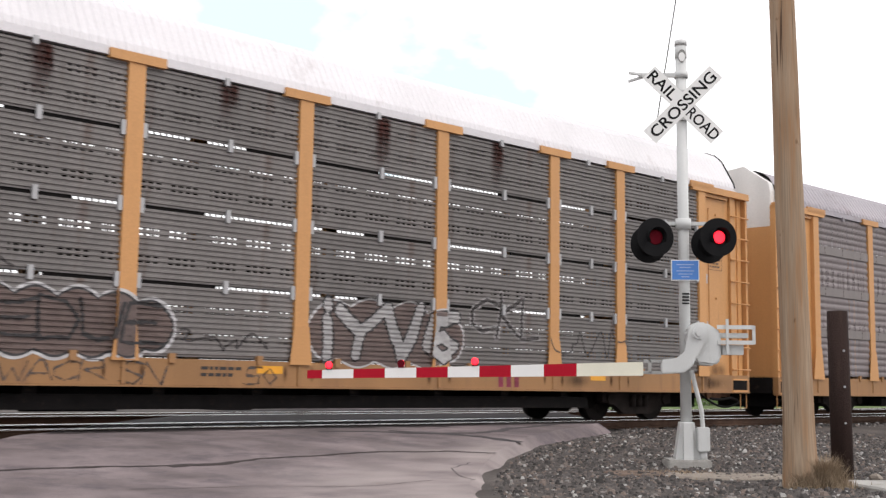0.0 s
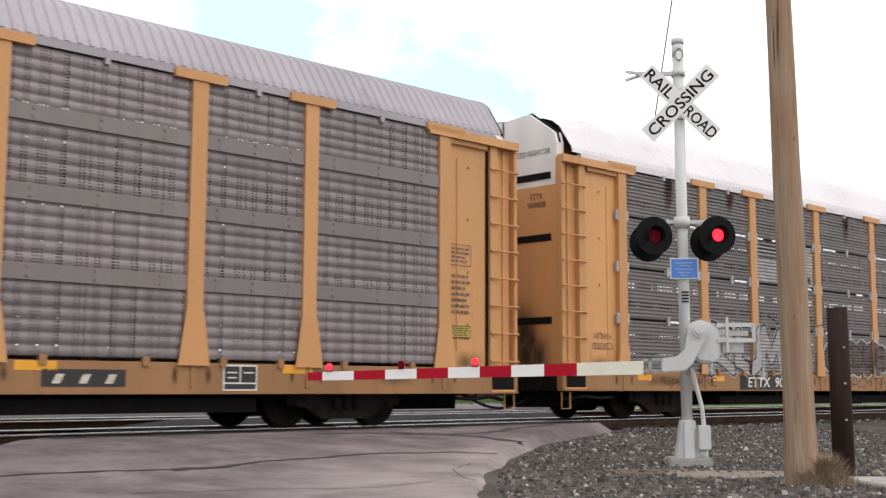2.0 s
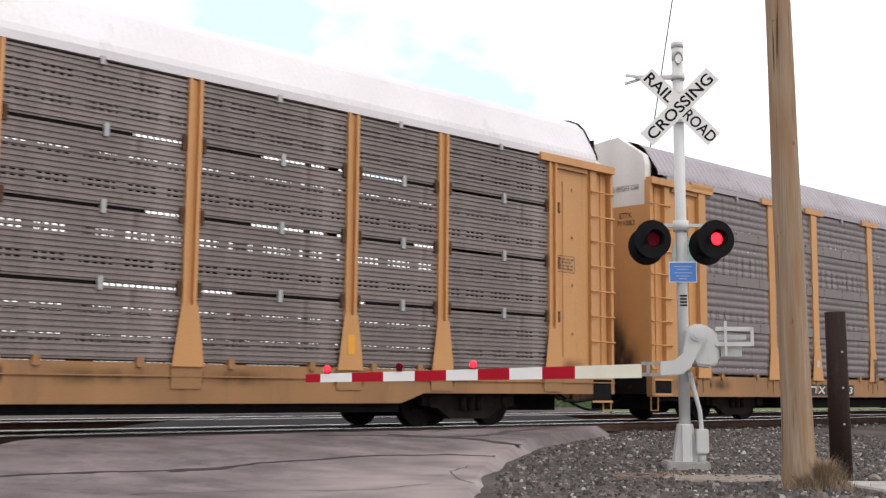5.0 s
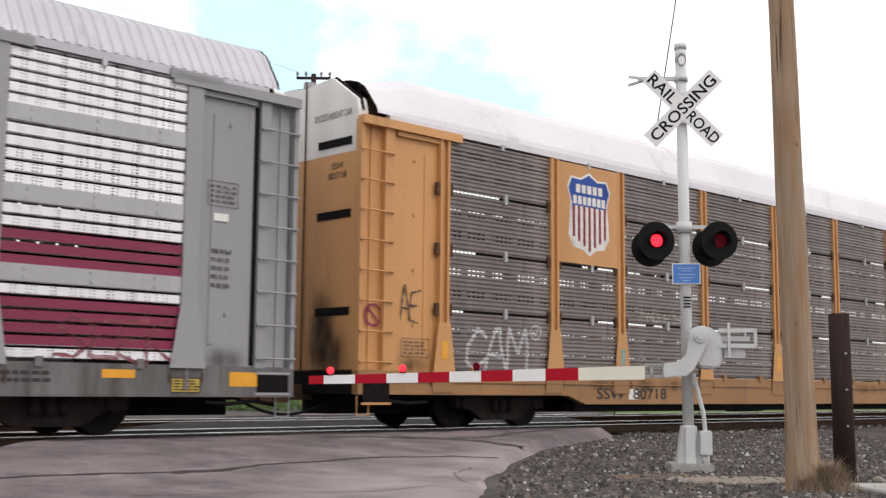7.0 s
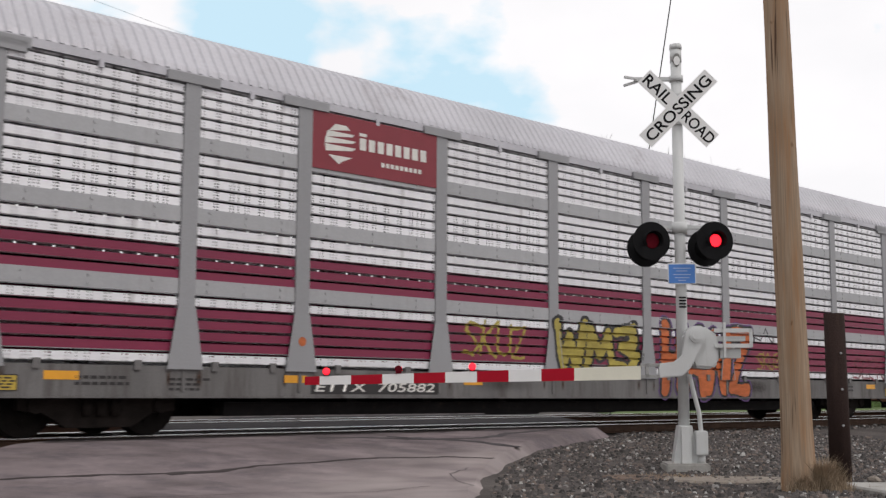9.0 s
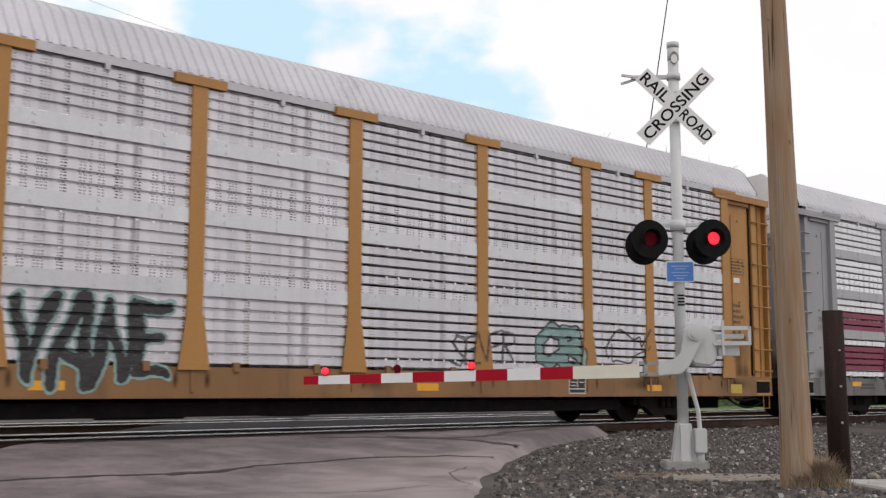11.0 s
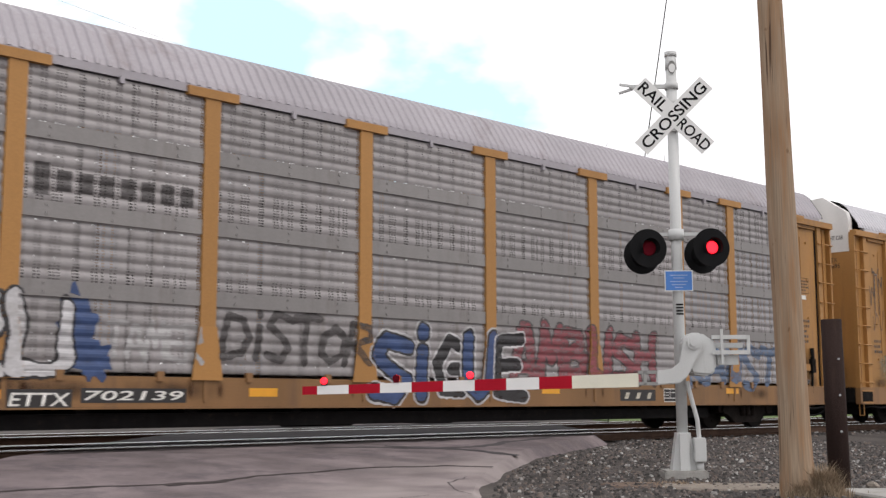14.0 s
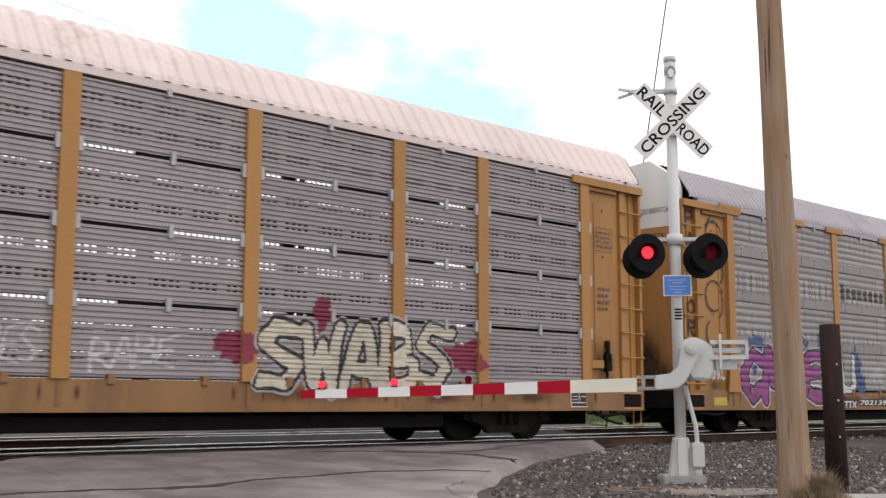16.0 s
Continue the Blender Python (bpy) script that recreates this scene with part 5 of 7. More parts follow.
tagged(flat(2, "logo_shapes", [[(x - 0.08, -0.07), (x + 0.03, -0.07), (x + 0.09, 0.05), (x - 0.02, 0.05)] for x in (-0.36, 0.0, 0.36)], P_CREAM, 5.55, 0.68, SILL - 0.003), "", "", "", "stuff")
for ax in (-8.4, -5.86, -0.5, 4.9, 8.9, 12.6):
    flat(2, "amber_marker", [rect(0, 0, 0.55, 0.12)], AMBER, ax, 0.83, SILL)
data_plate(2, 7.9, 0.70, 0.57, 0.36)
stencil(2, "JLH16A", 2.72, 0.66, 0.5, 0.13, P_BROWN, SILL)
frame_box(2, 12.3, 2.79, 0.5, 0.35, DECALBLACK, ENDP)
bars(2, 12.3, 2.13, 0.42, 0.7, 7, DECALBLACK, ENDP, 6)
flat(2, "notice", [rect(0, 0, 0.5, 0.19)], LIMEYEL, 12.28, 1.5, ENDP)
frame_box(2, 12.28, 1.5, 0.5, 0.19, DECALBLACK, ENDP - 0.003)
graffiti(2, "TAITE", -4.2, 1.15, 0.24, 0.6, P_SOOT, None, None, 0.0, 0.0, 0.02)
flat(2, "sticker", [[(0.09 * math.cos(a * math.pi / 8), 0.09 * math.sin(a * math.pi / 8)) for a in range(16)]], P_CREAM, -7.12, 1.25, -1.552)
flat(2, "emblem", [[(0.42 * math.cos(a * math.pi / 10), 0.5 * math.sin(a * math.pi / 10)) for a in range(20)]], P_TEAL, -12.45, 3.35, ENDP)
# car 3
bm = bmesh.new()
box(bm, -8.98, -7.22, -1.528, -1.505, 2.95, 4.82)
part("emblem_board", bm, YELLOW, C[3], "yellow board with a shield emblem")
SHIELD = [(0, 0.5), (0.2, 0.42), (0.42, 0.43), (0.5, 0.3), (0.42, 0.12), (0.45, -0.1), (0.47, -0.28), (0.36, -0.42), (0.14, -0.45), (0, -0.52)]


def shield(s):
    r = [(x * 1.28 * s, z * 1.56 * s) for x, z in SHIELD]
    return r + [(-x, z) for x, z in r[-2:0:-1]]


flat(3, "shield_rim", [shield(1.0)], DECALWHITE, -8.1, 3.92, -1.531)
flat(3, "shield_field", [shield(0.94)], mat("deep blue paint", (0.045, 0.09, 0.33)), -8.1, 3.92, -1.534)
flat(3, "shield_stripes", [[(0.5, 0.12)] + [(x, z) for x, z in shield(0.94) if z < 0.11] + [(-0.5, 0.12)]], DECALWHITE, -8.1, 3.92, -1.537)
flat(3, "shield_red_stripes", [[(x - 0.035, -0.72 + abs(x) * 0.55), (x + 0.035, -0.72 + abs(x) * 0.55), (x + 0.035, 0.12), (x - 0.035, 0.12)] for x in (-0.46, -0.31, -0.155, 0, 0.155, 0.31, 0.46)], mat("deep red paint", (0.24, 0.04, 0.045)), -8.1, 3.92, -1.540)
flat(3, "shield_lettering", [rect(-0.33 + i * 0.165, 0.45, 0.12, 0.16) for i in range(5)] + [rect(-0.42 + i * 0.14, 0.23, 0.105, 0.16) for i in range(7)], DECALWHITE, -8.1, 3.92, -1.537)
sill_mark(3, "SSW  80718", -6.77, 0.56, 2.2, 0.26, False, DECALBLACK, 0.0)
flat(3, "paint_patch", [rect(0, 0, 0.3, 0.2)], DECALWHITE, -6.75, 0.55, SILL)
graffiti(3, "CAM", -10.6, 1.33, 1.6, 0.8, P_WHITE, None, None, 0.0, 0.1, 0.06)
tag_flat(3, curl(0, 0, 0.13, 0.13, 0, 360) + [((-0.06, 0.03), (0, -0.05)), ((0, -0.05), (0.05, 0.05))], -9.6, 1.62, 0.3, 0.3, 0.014, P_WHITE, -1.512)
tag_flat(3, letter_segments("AE", 0.42, 0.55, 0.014, 0.1, 2), -12.6, 1.95, 0.42, 0.55, 0.014, P_BLACK, ENDP - 0.003)
tag_flat(3, curl(0, 0, 0.17, 0.17, 0, 360) + [((-0.12, 0.12), (0.12, -0.12))], -13.33, 1.75, 0.34, 0.34, 0.02, P_MAROON, -1.4285)
graffiti(3, "TSMOKE DSE", -5.75, 2.06, 1.75, 0.17, P_CREAM, None, None, 0.0, 0.0, 0.02)
frame_box(3, -12.45, 1.27, 0.6, 0.29, DECALBLACK, ENDP)
frame_box(3, 12.3, 2.9, 0.5, 0.3, DECALBLACK, ENDP)
for ax, m_ in ((-7.12, P_TEAL), (-11.87, AMBER), (-1.42, AMBER), (7.12, AMBER)):
    flat(3, "post_marker", [rect(0, 0, 0.13, 0.3)], m_, ax, 1.25, -1.552)
# car 4
bm = bmesh.new()
box(bm, -7.02, -4.37, -1.532, -1.508, 3.93, 4.81)
part("emblem_board", bm, mat("crimson sign paint", (0.22, 0.018, 0.03), 0.45, 0, 0.1), C[4], "crimson board with a white emblem")
flat(4, "emblem_lettering", [rect(-0.3 + i * 0.185, 0.05, 0.13, 0.19) for i in range(8)] + [rect(-0.3, 0.2, 0.15, 0.05)] + [rect(0.12 + i * 0.1, -0.22, 0.07, 0.07) for i in range(9)], DECALWHITE, -5.7, 4.37, -1.536)
for z0, z1 in ((0.2, 0.29), (0.1, 0.17), (0.0, 0.07), (-0.12, -0.04), (-0.3, -0.2)):
    arc = lambda z: math.sqrt(max(0.0, 0.31 ** 2 - z * z))
    flat(4, "emblem_mark", [[(-arc(z0) * (0.4 if z0 < -0.15 else 1), z0 - 0.03), (arc(z0) * 0.8, z0 + 0.03), (arc(z1), z1), (-arc(z1), z1)]], DECALWHITE, -6.45, 4.37, -1.536)
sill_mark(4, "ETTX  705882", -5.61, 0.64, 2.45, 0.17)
for ax, az, aw, ah in ((-10.83, 0.76, 0.47, 0.11), (-7.19, 0.75, 0.41, 0.11), (-3.48, 0.74, 0.45, 0.09), (3.4, 0.74, 0.45, 0.1), (10.87, 0.77, 0.47, 0.11), (12.8, 0.72, 0.47, 0.2), (7.2, 0.74, 0.45, 0.1)):
    flat(4, "amber_marker", [rect(0, 0, aw, ah)], AMBER, ax, az, SILL)
flat(4, "notice", [rect(0, 0, 0.44, 0.19)], LIMEYEL, 11.87, 0.63, SILL)
frame_box(4, 11.87, 0.63, 0.44, 0.19, DECALBLACK, SILL - 0.003)
bars(4, -10.2, 0.7, 0.9, 0.16, 2, DECALBLACK, SILL, 3)
bars(4, 9.6, 0.72, 1.0, 0.18, 2, DECALBLACK, SILL, 4)
bars(4, -9.0, 0.66, 0.6, 0.2, 3, DECALBLACK, SILL, 5)
graffiti(4, "SKUZ", -2.94, 1.47, 1.5, 0.6, P_YELLOW, None, None, -0.005, 0.1)
graffiti(4, "WM3", -0.12, 1.42, 2.6, 1.0, P_YELLOW, P_BLACK, None, 0.06, 0.0, 0.05, line=0.065)
graffiti(4, "HANZ", 3.5, 1.22, 3.3, 1.45, P_ORANGE, P_BLACK, P_VIOLET, 0.05, 0.1, 0.06, line=0.06)
scrawl(4, 5.6, 1.85, 1.0, 0.35, P_BLACK, 17, 10, 0.03)
graffiti(4, "SKUZ", 6.0, 1.3, 1.0, 0.4, P_YELLOW, None, None, -0.005)
graffiti(4, "SEEK", 10.8, 1.2, 1.6, 0.6, P_RED, None, None, -0.01, 0.1)
frame_box(4, 12.4, 3.31, 0.5, 0.35, DECALBLACK, ENDP)
flat(4, "white_tag", [rect(0, 0, 0.24, 0.11)], DECALWHITE, 12.38, 2.98, ENDP)
bars(4, 12.4, 2.26, 0.33, 0.6, 5, P_SOOT, ENDP, 8)
sticker_m = P_ORANGE
flat(4, "sticker", [[(0.07 * math.cos(a * math.pi / 8), 0.07 * math.sin(a * math.pi / 8)) for a in range(16)]], sticker_m, -7.12, 1.3, -1.552)
# car 5
scrawl(5, 8.18, 1.5, 1.6, 0.8, P_SOOT, 12, 6, 0.045)
scrawl(5, 8.3, 1.3, 1.4, 0.5, P_SOOT, 13, 8, 0.035)
graffiti(5, "CB", 6.3, 1.35, 1.3, 0.95, P_TEAL, P_BLACK, None, 0.06)
graffiti(5, "SEVER", 4.3, 1.3, 1.6, 0.6, P_SOOT, None, None, 0.0)
cloud(5, -9.95, 1.2, 3.4, 1.05, 4, P_BLACK, 0.004, 0.05)
cloud(5, -9.95, 1.2, 3.4, 1.05, 4, P_GREEN, 0.008)
graffiti(5, "EWB", -9.95, 1.27, 2.8, 0.62, P_BLACK, None, None, -0.012, 0.1, 0.15, lift=0.014)
blob(5, -11.05, 1.1, 0.45, 0.28, P_SOOT, 31, 0.012)
blob(5, -8.85, 1.1, 0.45, 0.28, P_SOOT, 32, 0.012)
blob(5, -12.2, 1.3, 0.9, 0.9, faded(P_TEAL, "thin teal haze", True, 0.3, 0.6), 33)
graffiti(5, "VANE", -2.9, 1.25, 2.2, 1.2, P_BLACK, P_TEAL, None, 0.02, 0.15, 0.1)
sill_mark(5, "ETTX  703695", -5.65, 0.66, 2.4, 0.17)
painted(C[5], "S", "logo_lettering", shape_mesh([rect(-1.1 + i * 0.32, 0, 0.24, 0.3 if i else 0.42) for i in range(8)]), P_SOOT, -5.6, 3.36, 0.004)
scrawl(5, -12.5, 3.3, 0.7, 1.2, P_SOOT, 30, 14, 0.035, ENDP)
scrawl(5, -12.6, 3.8, 0.4, 0.4, P_SOOT, 36, 6, 0.035, ENDP)
scrawl(5, -12.5, 2.6, 0.6, 0.6, P_SOOT, 31, 6, 0.025, ENDP)
scrawl(5, 12.43, 1.73, 0.7, 0.35, P_BLACK, 33, 9, 0.03, ENDP)
frame_box(5, 12.42, 3.3, 0.52, 0.34, P_SOOT, ENDP)
flat(5, "white_tag", [rect(0, 0, 0.24, 0.11)], DECALWHITE, 12.4, 3.0, ENDP)
bars(5, 12.4, 2.2, 0.35, 0.6, 5, P_SOOT, ENDP, 9)
flat(5, "notice", [rect(0, 0, 0.5, 0.16)], LIMEYEL, -11.92, 0.63, SILL)
flat(5, "notice", [rect(0, 0, 0.44, 0.19)], LIMEYEL, 12.2, 0.63, SILL)
data_plate(5, 6.8, 0.68, 0.48, 0.3)
for ax in (-10.9, 3.0, -3.5, 9.2):
    flat(5, "amber_marker", [rect(0, 0, 0.48, 0.12)], AMBER, ax, 0.64, SILL)
# car 6
graffiti(6, "KAUST", 9.05, 1.30, 3.6, 0.95, P_PALEBLUE, None, None, 0.06, 0.1, 0.07)
scrawl(6, 11.2, 1.35, 0.6, 0.6, P_SOOT, 41, 6, 0.03)
graffiti(6, "AMBUSH", 4.05, 1.4, 4.3, 1.1, P_RED, P_SOOT, None, 0.05, 0.0, 0.06)
for c, gx, gw, gm in (("S", -0.9, 0.85, P_BLUE), ("I", -0.2, 0.4, P_BLUE), ("G", 0.42, 0.8, P_BLACK), ("U", 1.1, 0.75, P_BLUE), ("E", 1.85, 0.8, P_BLACK)):
    graffiti(6, c, gx, 1.12, gw, 1.2, gm, P_BLACK if gm is P_BLUE else None, P_WHITE, 0.05, 0.0, 0.02, lift=0.006 + 0.001 * gx)
graffiti(6, "DISTOR", -2.68, 1.46, 2.75, 0.72, P_SOOT, None, None, 0.04, 0.2, 0.05)
graffiti(6, "TAMER", -5.08, 1.36, 1.4, 0.52, P_PALEGREY, None, None, 0.025, 0.0, 0.05)
for i, (bx, bz, bw, bh) in enumerate(((-10.9, 1.75, 0.9, 0.8), (-8.9, 1.95, 0.6, 0.6), (-7.8, 2.0, 0.6, 0.6), (-6.2, 1.55, 0.5, 0.8), (-5.95, 1.1, 0.5, 0.5), (-9.9, 0.72, 0.6, 0.3))):
    blob(6, bx, bz, bw, bh, P_BLUE, i)
graffiti(6, "CMOE", -9.75, 1.25, 3.7, 1.2, P_PURPLE, P_BLACK, P_WHITE, 0.065, 0.1, 0.06, line=0.055)
graffiti(6, "RU", -7.15, 1.40, 1.7, 1.0, P_WHITE, P_BLACK, None, 0.05, -0.1, 0.12)
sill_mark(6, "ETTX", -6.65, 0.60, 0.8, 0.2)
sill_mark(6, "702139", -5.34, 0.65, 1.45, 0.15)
painted(C[6], "R", "logo_lettering", shape_mesh([rect(-1.05 + i * 0.3, 0, 0.21, 0.27 if i else 0.42) for i in range(8)]), P_SOOT, -5.69, 3.36, 0.004)
flat(6, "logo_plate", [rect(0, 0, 1.15, 0.22)], DECALBLACK, 5.61, 0.68, SILL)
tagged(flat(6, "logo_shapes", [[(x - 0.08, -0.07), (x + 0.03, -0.07), (x + 0.09, 0.05), (x - 0.02, 0.05)] for x in (-0.36, 0.0, 0.36)], P_CREAM, 5.61, 0.68, SILL - 0.003), "", "", "", "stuff")
data_plate(6, 6.68, 0.68, 0.43, 0.27)
for ax, az in ((-11.05, 0.76), (-7.33, 0.66), (3.0, 0.76), (9.0, 0.78), (-3.3, 0.7)):
    flat(6, "amber_marker", [rect(0, 0, 0.49, 0.12)], AMBER, ax, az, SILL)
flat(6, "notice", [rect(0, 0, 0.5, 0.17)], LIMEYEL, -12.4, 0.66, SILL)
tag_flat(6, curl(-0.17, 1.05, 0.1, 0.1, 0, 360) + curl(0.12, 1.0, 0.09, 0.09, 0, 360) + curl(0, 1.1, 0.3, 0.33, 20, 190) + curl(-0.2, 0.72, 0.22, 0.3, 250, 420)
         + curl(0.08, 0.32, 0.27, 0.27, -60, 200) + curl(-0.05, -0.2, 0.3, 0.33, 60, 300) + curl(0.1, -0.35, 0.2, 0.3, -80, 70) + curl(-0.1, -1.0, 0.24, 0.3, 120, 310)
         + [((-0.3, 1.3), (-0.1, 1.5)), ((0.12, 0.1), (0.3, -0.1)), ((0.2, -0.98), (0.22, -1.0))], -12.45, 3.1, 0.9, 3.0, 0.022, P_BLACK, ENDP - 0.003)
for i, c in enumerate("PASTOR"):
    tag_flat(6, letter_segments(c, 0.3, 0.38, 0.03, 0.1, i), -13.33, 4.5 - 0.465 * i, 0.3, 0.38, 0.03, P_BLACK, -1.4285)
tag_flat(6, letter_segments("TONIC", 0.72, 0.3, 0.018, 0.1, 4), -12.5, 1.25, 0.72, 0.3, 0.018, P_WHITE, ENDP - 0.003)
stencil(6, "HKCR", -12.3, 1.93, 0.34, 0.12, DECALBLACK, ENDP)
stencil(6, "4990", -12.3, 1.77, 0.34, 0.12, DECALBLACK, ENDP)
frame_box(6, 12.3, 3.28, 0.5, 0.36, P_SOOT, ENDP)
flat(6, "white_tag", [rect(0, 0, 0.22, 0.1)], DECALWHITE, 12.3, 3.0, ENDP)
bars(6, 12.3, 2.2, 0.35, 0.6, 5, P_SOOT, ENDP, 10)
# car 7
blob(7, 4.05, 1.42, 0.8, 0.45, P_MAROON, 11)
blob(7, 8.6, 1.35, 1.1, 0.55, P_MAROON, 12)
blob(7, 5.6, 1.95, 0.35, 0.5, P_MAROON, 13)
graffiti(7, "SWABS", 6.35, 1.32, 3.9, 1.05, P_CREAM, P_BLACK, P_PALEGREY, 0.05, 0.0, 0.06, line=0.055)
graffiti(7, "RABE", 2.45, 1.25, 1.2, 0.45, P_WHITE, None, None, 0.02, 0.15, 0.06)
graffiti(7, "ABES", 0.7, 1.34, 0.9, 0.45, P_WHITE, None, None, 0.0, 0.15, 0.06)
graffiti(7, "ELMER", 8.2, 0.72, 0.7, 0.2, P_MAROON, None, None, -0.01, 0.2, 0.02)
data_plate(7, 11.66, 0.68, 0.49, 0.28)
frame_box(7, 12.5, 3.75, 0.55, 0.45, P_SOOT, ENDP)
bars(7, 12.5, 2.6, 0.4, 0.5, 4, P_SOOT, ENDP, 12)
frame_box(7, 12.5, 1.35, 0.5, 0.2, P_SOOT, ENDP)
# ends: height notice and reporting marks on the rear face
for k, marks in ((1, "909608"), (2, "711083"), (3, "80718"), (4, "705882"), (5, "703695"), (6, "702139")):
    for words, y, z, w, h in (("EXCESS HEIGHT CAR", -0.72, 5.0 if STYLE[k] == "D" else 4.72, 0.95, 0.11), ("ETTX" if k != 3 else "SSW", -0.85, 4.16, 0.3, 0.11), (marks, -0.85, 4.0, 0.45, 0.11)):
        bm = text_mesh(words, w, h)
        for v in bm.verts:
            v.co = (-13.628, y - v.co.x, z + v.co.z)
        tagged(part("lettering", bm, DECALBLACK, C[k]), "", "", "", "stuff")

blob(7, 12.25, 0.98, 0.5, 0.16, P_SOOT, 41)
blob(6, 12.1, 1.0, 0.5, 0.2, P_SOOT, 42)

GRIME = faded(mat("dark grime", (0.045, 0.035, 0.03), 0.9, 0, 0.3, 5, 40, 0.1), "soft dark grime", True, 0.15, 0.6, True)
END_DIRT_SHADE = faded(mat("brown road dirt", (0.05, 0.038, 0.032), 0.9, 0, 0.3, 5, 40, 0.1), "soft brown road dirt", True, 0.3, 0.9, True, "Y")
rg = random.Random(11)
SILLSTAIN = faded(mat("brown sill stain", (0.10, 0.048, 0.026), 0.85, 0, 0.3, 5, 40, 0.1), "soft brown sill stain", True, 0.45, 0.95, True)
flat(4, "notice", [rect(0, 0, 0.44, 0.19)], LIMEYEL, -11.62, 0.66, SILL)
frame_box(4, -11.62, 0.66, 0.44, 0.19, DECALBLACK, SILL - 0.003)
flat(6, "notice", [rect(0, 0, 0.48, 0.19)], LIMEYEL, 11.92, 0.7, SILL)
frame_box(6, 11.92, 0.7, 0.48, 0.19, DECALBLACK, SILL - 0.003)
for k in range(1, 8):
    for x, y in ((12.5, ENDP + 0.002), (-12.5, ENDP + 0.002)):
        flat(k, "grime_patch", [rect(0, 0, 0.95, 0.5)], GRIME, x, 0.98, y)
    for px in POSTS:
        for o in (-0.25, 0.25):
            flat(k, "sill_stain", [rect(0, 0, rg.uniform(0.07, 0.14), rg.uniform(0.24, 0.34))], SILLSTAIN, px + o + rg.uniform(-0.03, 0.03), 0.73, SILL + 0.0004)
    for i in range(5):
        x, w = rg.uniform(-13, 13), rg.uniform(0.8, 2.2)
        flat(k, "grime_patch", [rect(0, 0, w, 0.33)], GRIME, x, 0.72, SILL + 0.0008)
for k, x in ((3, -11.3), (3, 11.3), (6, 12.3), (7, 12.3), (5, 12.4)):
    flat(k, "grime_patch", [rect(0, 0, 0.9, 1.1)], GRIME, x, 1.45, ENDP + 0.001)

# road dirt on the car ends, with the shade between cars painted in
for k in range(1, 7):
    for x, y, z, w, h in ((-13.631, -0.75, 1.15, 1.2, 1.3), (-13.633, -0.5, 1.5, 1.0, 1.9), (-13.635, 0.6, 1.3, 1.3, 1.6)):
        bm = bmesh.new()
        bm.faces.new([bm.verts.new(q) for q in ((x, y - w / 2, z - h / 2), (x, y + w / 2, z - h / 2), (x, y + w / 2, z + h / 2), (x, y - w / 2, z + h / 2))])
        part("dirt_patch", bm, END_DIRT_SHADE, C[k])

FLASHERS = []
CREAMARM = mat("cream fibreglass", (0.74, 0.72, 0.60), 0.5, 0, 0.08, 3, 60, 0.03)


# ---- crossing signal ----
FACE = math.degrees(math.atan2(-0.72, 0.69)) # the road's right hand
SIG = (12.6, 8.6)


